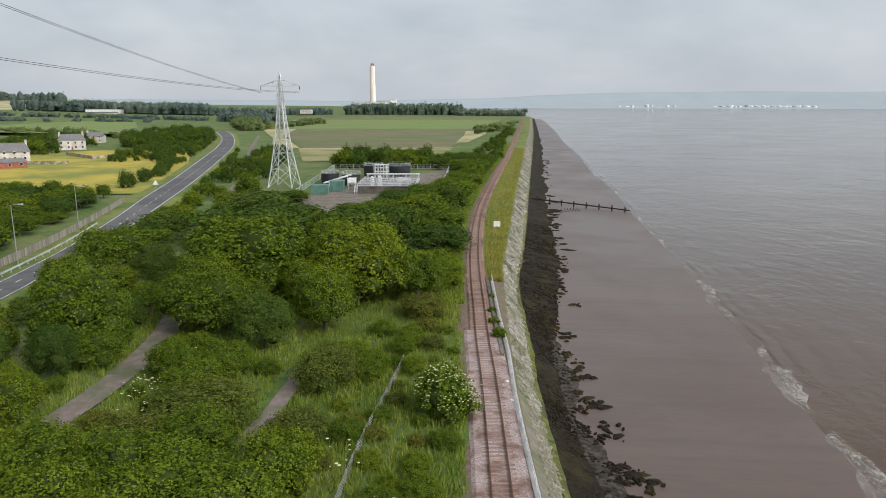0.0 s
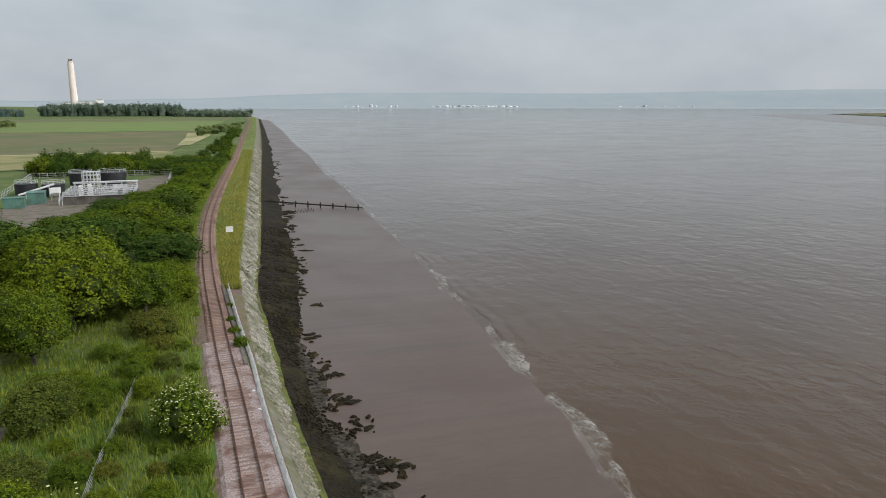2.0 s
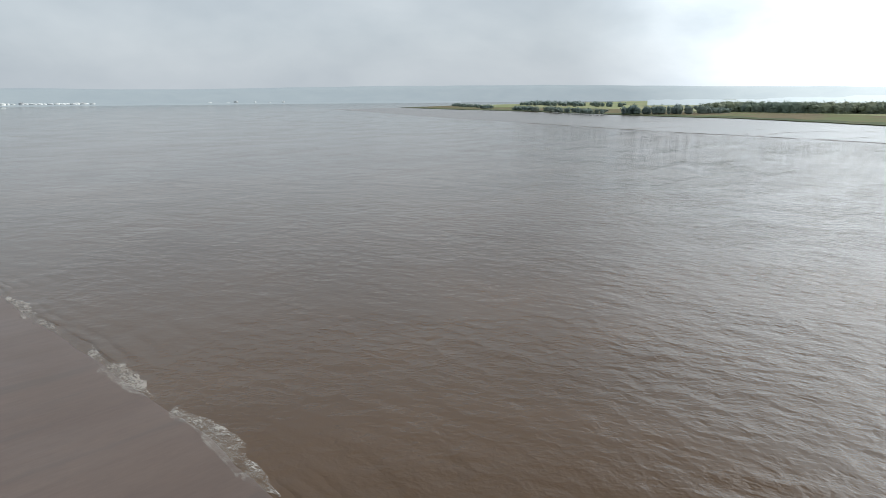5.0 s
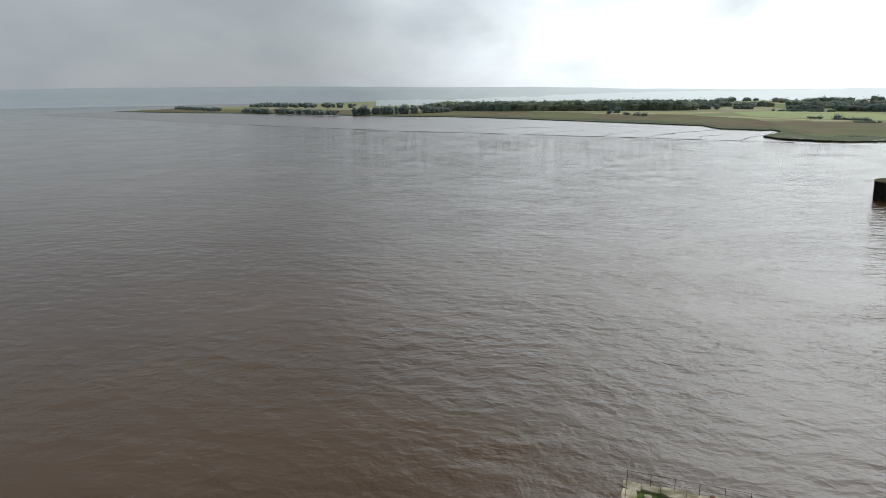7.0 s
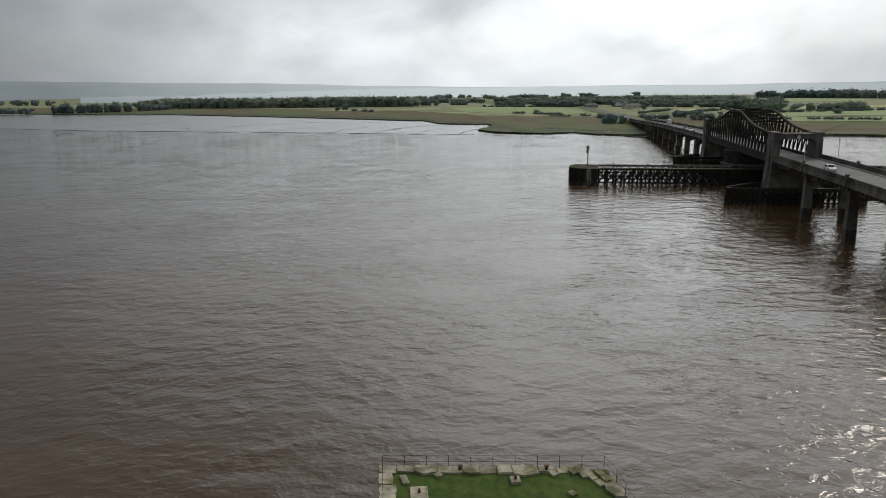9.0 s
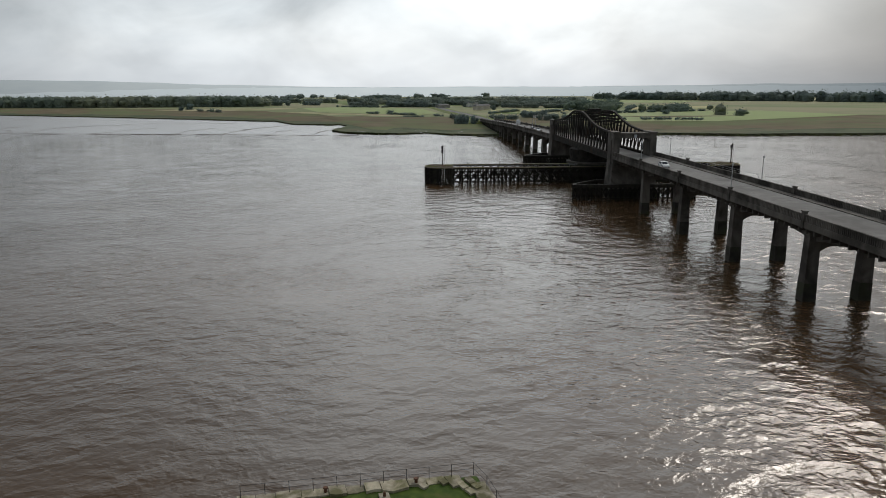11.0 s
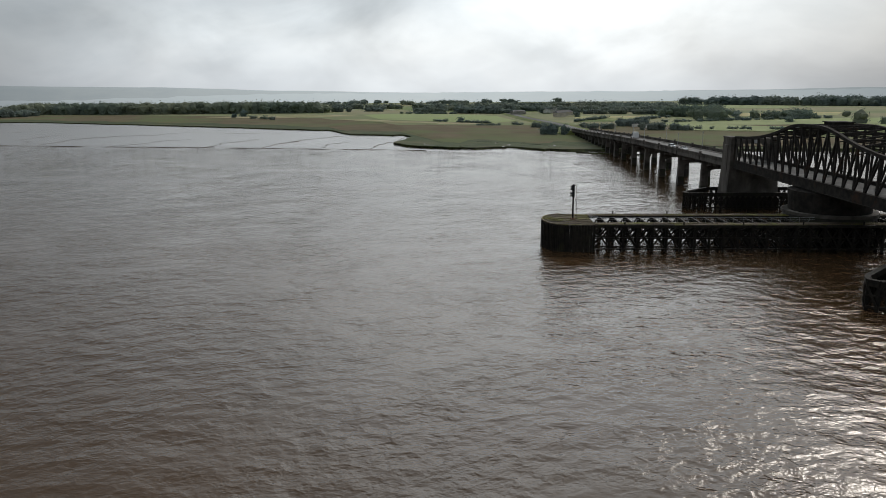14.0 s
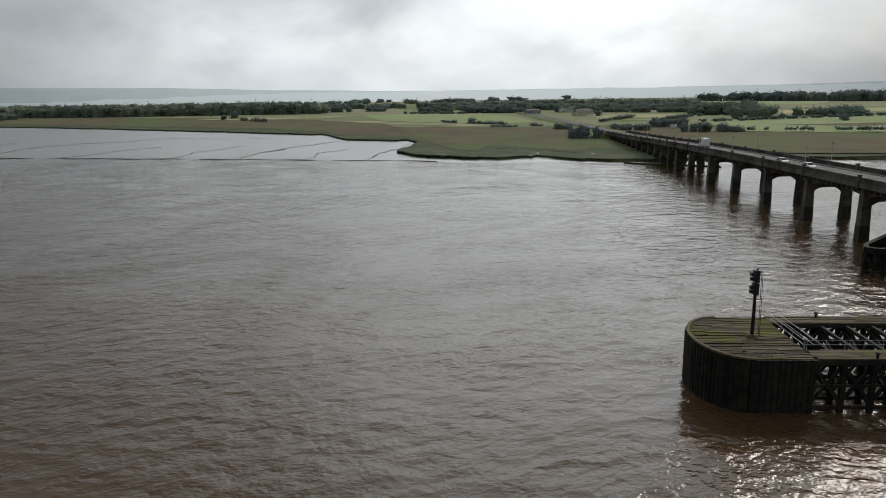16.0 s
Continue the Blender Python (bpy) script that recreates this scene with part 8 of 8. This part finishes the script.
tufts("tall_grass", 24000, scrub_place, (0.35, 1.05), 0.042, MAT["reed"], "tall green grass and nettles of the river bank", 31)
tufts("verge_grass", 9000, verge_place, (0.25, 0.65), 0.045, MAT["seedhead"], "yellow seeding grass on the sea wall verge", 32)
tufts("trackside_grass", 6000, trackside_place, (0.3, 0.9), 0.07, MAT["reed"], "rough grass edging the railway", 33)
s = Shape()
r6 = random.Random(14)
for cx, cy, n, sp in ((-29.4, 63, 60, 1.6), (-28.9, 67, 40, 1.5), (-27.0, 57.5, 60, 2.0), (-28.2, 71.5, 25, 1.2), (-12.0, 40.5, 30, 1.5), (-4.0, 41.5, 25, 1.2), (-10.5, 50, 15, 1.5)):
    for _ in range(n):
        x, y, q = r6.gauss(cx, sp), r6.gauss(cy, sp), r6.uniform(0.06, 0.16)
        if abs(x - cycle_x(y)) < 1.8:
            continue
        z = 6.1 + r6.uniform(0.9, 1.5)
        s.add([(x + q * math.cos(k * 1.26), y + q * math.sin(k * 1.26), z) for k in range(5)], [(0, 1, 2, 3, 4)])
structure("cow_parsley", s, MAT["blossom"], "white flower heads of cow parsley in the grass", "flowers", "stuff")


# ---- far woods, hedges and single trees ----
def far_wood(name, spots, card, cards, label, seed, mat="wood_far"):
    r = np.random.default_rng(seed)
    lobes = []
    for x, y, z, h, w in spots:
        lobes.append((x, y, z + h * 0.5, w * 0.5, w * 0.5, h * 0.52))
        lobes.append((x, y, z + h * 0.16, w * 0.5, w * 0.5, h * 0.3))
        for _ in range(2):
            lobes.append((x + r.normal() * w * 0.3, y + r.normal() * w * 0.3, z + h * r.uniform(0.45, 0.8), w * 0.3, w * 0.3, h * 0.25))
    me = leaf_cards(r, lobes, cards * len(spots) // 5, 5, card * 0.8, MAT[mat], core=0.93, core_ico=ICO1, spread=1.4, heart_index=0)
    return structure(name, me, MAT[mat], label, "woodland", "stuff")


def belt(p, q, n, depth, h, w, seed, z=4.0):
    r = random.Random(seed)
    out = []
    for k in range(n):
        t = r.random()
        x, y = p[0] + (q[0] - p[0]) * t + r.uniform(-depth, depth), p[1] + (q[1] - p[1]) * t + r.uniform(-depth, depth)
        out.append((x, y, z + (min(26, (-x - 400) * 0.02) if x < -400 else 0), r.uniform(0.75, 1.2) * h, r.uniform(0.8, 1.25) * w))
    return out


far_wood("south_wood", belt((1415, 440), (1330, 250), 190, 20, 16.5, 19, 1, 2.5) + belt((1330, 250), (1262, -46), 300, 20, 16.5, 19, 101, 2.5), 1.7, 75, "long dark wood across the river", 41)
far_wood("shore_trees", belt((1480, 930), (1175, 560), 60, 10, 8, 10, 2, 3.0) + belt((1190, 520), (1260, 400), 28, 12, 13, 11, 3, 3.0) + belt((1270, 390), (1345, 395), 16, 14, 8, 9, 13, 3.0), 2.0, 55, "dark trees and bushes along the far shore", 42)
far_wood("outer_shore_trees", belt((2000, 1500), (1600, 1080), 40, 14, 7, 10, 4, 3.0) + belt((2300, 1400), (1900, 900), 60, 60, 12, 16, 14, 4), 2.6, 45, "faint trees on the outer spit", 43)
far_wood("plain_trees", belt((1175, -193), (1090, -290), 26, 6, 8.9, 14, 5) + belt((1153, -219), (1144, -229), 3, 4, 15, 13, 6) + belt((1091, -289), (1066, -317), 7, 5, 9.2, 13, 7)
         + belt((1102, -311), (1091, -323), 3, 4, 13, 12, 8) + belt((1063, -354), (1033, -388), 9, 5, 9.1, 13, 27) + belt((1033, -388), (948, -483), 36, 4, 6.2, 9, 28) + belt((984, -474), (973, -486), 3, 3, 12.4, 12, 29)
         + belt((1321, -66), (1291, -93), 9, 5, 10.5, 10, 51) + belt((1304, -127), (1281, -151), 8, 4, 5.4, 9, 52)
         + belt((1900, -80), (2600, -380), 26, 60, 10, 20, 53) + belt((1900, -300), (2300, -1100), 30, 40, 11, 22, 54),
         2.2, 70, "scattered trees and hedges of the river plain", 44)
far_wood("plain_hedgerows", belt((1292, -260), (1220, -336), 26, 7, 7, 12, 91) + belt((1220, -336), (1062, -500), 70, 9, 8.5, 13, 92) + belt((1474, -518), (1187, -615), 70, 12, 10, 16, 93) + belt((1062, -500), (960, -560), 34, 8, 8, 12, 94)
         + belt((1640, -30), (1430, -240), 34, 26, 9, 16, 95) + belt((1430, -240), (1474, -518), 60, 22, 9.5, 17, 96) + belt((1900, 120), (1640, -30), 24, 30, 9, 18, 97),
         2.4, 60, "hazy hedgerows and trees across the river plain", 87)
far_wood("rising_wood", belt((1560, -860), (1485, -908), 16, 10, 16, 20, 98) + belt((1485, -908), (1262, -1030), 90, 16, 16, 20, 99) + belt((1262, -1030), (900, -1220), 110, 18, 17, 20, 100), 2.6, 60, "dark wood rising behind the pastures", 88)
far_wood("field_hedges", belt((729, -355), (763, -567), 60, 1.5, 2.0, 4, 111) + belt((775, -284), (852, -354), 30, 1.5, 2.2, 4, 112) + belt((767, -198), (845, -155), 20, 1.5, 1.8, 4, 113) + belt((1138, -165), (1078, -237), 26, 2, 2.6, 5, 114)
         + belt((611, -318), (556, -420), 34, 1.2, 1.6, 3, 115) + belt((852, -429), (788, -351), 26, 1.5, 2.2, 4, 116) + belt((849, -511), (946, -578), 30, 2, 3, 6, 117),
         0.9, 60, "low hedges between pastures across the river", 89)
far_wood("plain_copses", belt((884, -443), (849, -485), 14, 8, 11.8, 14, 9) + belt((909, -498), (893, -515), 6, 6, 13.3, 15, 10) + belt((768, -423), (754, -443), 7, 6, 11.0, 12, 11)
         + belt((796, -501), (765, -540), 18, 4, 6.3, 9, 12) + belt((791, -531), (776, -550), 8, 4, 8.3, 10, 81) + belt((1250, -620), (1480, -700), 12, 10, 7, 12, 82),
         2.0, 80, "dark copses on the river plain", 45)
far_wood("bridgehead_trees", belt((666, -249), (654, -271), 14, 2.5, 4.3, 5, 16, 2.8) + belt((690, -289), (679, -309), 10, 3, 6.0, 7, 22, 2.8) + belt((631, -282), (615, -312), 14, 2.5, 5.6, 6, 23, 2.8) + belt((615, -312), (611, -318), 5, 1.5, 2.2, 3, 24, 2.6)
         + belt((606, -190), (598, -206), 9, 2, 7.0, 6, 25, 2.0) + belt((694, -215), (689, -224), 7, 2, 4.0, 5, 26, 2.6) + belt((746, -178), (736, -195), 14, 1.5, 1.9, 3, 30, 2.4) + belt((746, -213), (742, -220), 5, 1.5, 2.9, 4, 43, 2.4),
         0.9, 130, "bushes and trees round the far bridgehead", 46)
for k, (x, y, h, w) in enumerate(((1119, 58, 10, 11), (1085, 68, 5, 6), (820, -178, 5, 6), (1010, 24, 4, 7), (990, 15, 4, 8), (662, -512, 13, 14), (640, -520, 8, 12), (909, -341, 8, 7), (700, -470, 5, 6), (860, -470, 6, 7), (760, -455, 5, 6), (1040, 40, 4, 9))):
    t = far_wood("field_tree", [(x, y, 2.6, h, w)], 1.2, 260, "single dark round tree in the marsh meadow", 60 + k)
    tagged(t, "single dark round tree in the marsh meadow", "tree", "single trees of the plain", "thing")
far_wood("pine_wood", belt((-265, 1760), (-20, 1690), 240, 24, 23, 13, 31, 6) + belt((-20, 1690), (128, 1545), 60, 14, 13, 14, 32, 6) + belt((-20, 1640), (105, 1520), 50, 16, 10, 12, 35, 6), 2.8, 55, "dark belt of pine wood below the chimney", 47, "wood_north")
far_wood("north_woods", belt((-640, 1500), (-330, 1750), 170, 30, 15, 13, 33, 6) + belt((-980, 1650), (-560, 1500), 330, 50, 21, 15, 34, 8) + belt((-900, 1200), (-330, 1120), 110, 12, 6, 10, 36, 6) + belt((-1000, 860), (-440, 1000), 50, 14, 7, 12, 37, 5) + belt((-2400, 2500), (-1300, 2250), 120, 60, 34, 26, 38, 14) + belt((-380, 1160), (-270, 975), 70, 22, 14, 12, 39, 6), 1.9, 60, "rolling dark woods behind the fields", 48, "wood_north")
far_wood("mid_hedges", belt((-330, 1080), (-215, 720), 120, 14, 10, 9, 39, 6) + belt((-420, 640), (-250, 560), 40, 12, 7, 8, 40, 6) + belt((-215, 760), (-190, 1000), 18, 12, 8, 12, 41, 6) + belt((10, 640), (60, 860), 22, 8, 6, 8, 42, 6), 1.0, 120, "green hedges and clumps between fields", 49, "hedge_mid")

# ---- pieces of the railway and sea wall ----
sl_mesh = Shape().box(-1.25, -0.125, -0.16, 1.25, 0.125, 0.0).mesh("sleeper")
y = 41.0
for k in range(300):
    slope = math.atan2(rail_x(y + 1) - rail_x(y - 1), 2.0)
    part("sleeper", sl_mesh, MAT["sleeper"], railway, "", Matrix.Translation((rail_x(y), y, 6.355)) @ Matrix.Rotation(-slope, 4, "Z"))
    y += 0.68
far_sl = Shape()
while y < 600:
    far_sl.box(rail_x(y) - 1.25, y - 0.12, 6.25, rail_x(y) + 1.25, y + 0.12, 6.36)
    y += 0.68
tagged(part("far_sleepers", far_sl, MAT["sleeper"], railway), kind="stuff")

# pitching stones of the sea wall: loose courses, larger and more broken towards the foot
rnd = random.Random(19)
stone_meshes = []
for k in range(10):
    a, b, h = rnd.uniform(0.22, 0.5), rnd.uniform(0.25, 0.7), rnd.uniform(0.10, 0.26)
    n = 7
    ring = [(a * math.cos(6.283 * q / n) * rnd.uniform(0.75, 1.15), b * math.sin(6.283 * q / n) * rnd.uniform(0.75, 1.15)) for q in range(n)]
    st = Shape().add([(p, q, -0.15) for p, q in ring] + [(p * 0.75, q * 0.75, h + rnd.uniform(-0.04, 0.04)) for p, q in ring], [(i, (i + 1) % n, n + (i + 1) % n, n + i) for i in range(n)] + [tuple(range(n, 2 * n))])
    stone_meshes.append(st.mesh("pitching_stone"))


def on_slope(y, k):
    a, b = slope_top(y), slope_foot(y)
    return Vector((a + (b - a) * k, y, 5.75 - 2.85 * k))


for q in range(300):
    y = 42 + 26 * rnd.random() ** 1.2
    k = rnd.uniform(0.3, 0.95)
    tilt = math.atan2(2.85, slope_foot(y) - slope_top(y))
    part("pitching_stone", stone_meshes[rnd.randrange(10)], MAT["pitching"], sea_wall, "", Matrix.Translation(on_slope(y, k)) @ Matrix.Rotation(tilt, 4, "Y") @ Matrix.Rotation(rnd.uniform(0, 6.3), 4, "Z") @ Matrix.Scale(rnd.uniform(0.35, 0.85), 4))
vs, fs = [], []
for q in range(5200):
    y = 66 + 420 * rnd.random() ** 1.7
    k = rnd.uniform(0.02, 0.98)
    me = stone_meshes[rnd.randrange(10)]
    tilt = math.atan2(2.85, slope_foot(y) - slope_top(y))
    size = rnd.uniform(0.45, 1.0) * (0.7 if y < 115 else 1.0) * (1 + y / 500)
    m = Matrix.Translation(on_slope(y, k)) @ Matrix.Rotation(tilt, 4, "Y") @ Matrix.Rotation(rnd.uniform(0, 6.3), 4, "Z") @ Matrix.Scale(size, 4)
    base = len(vs)
    vs += [tuple(m @ v.co) for v in me.vertices]
    fs += [tuple(i + base for i in p.vertices) for p in me.polygons]
me = bpy.data.meshes.new("loose_pitching")
me.from_pydata(vs, [], fs)
tagged(part("loose_pitching", me, MAT["stone_far"], sea_wall), kind="stuff")
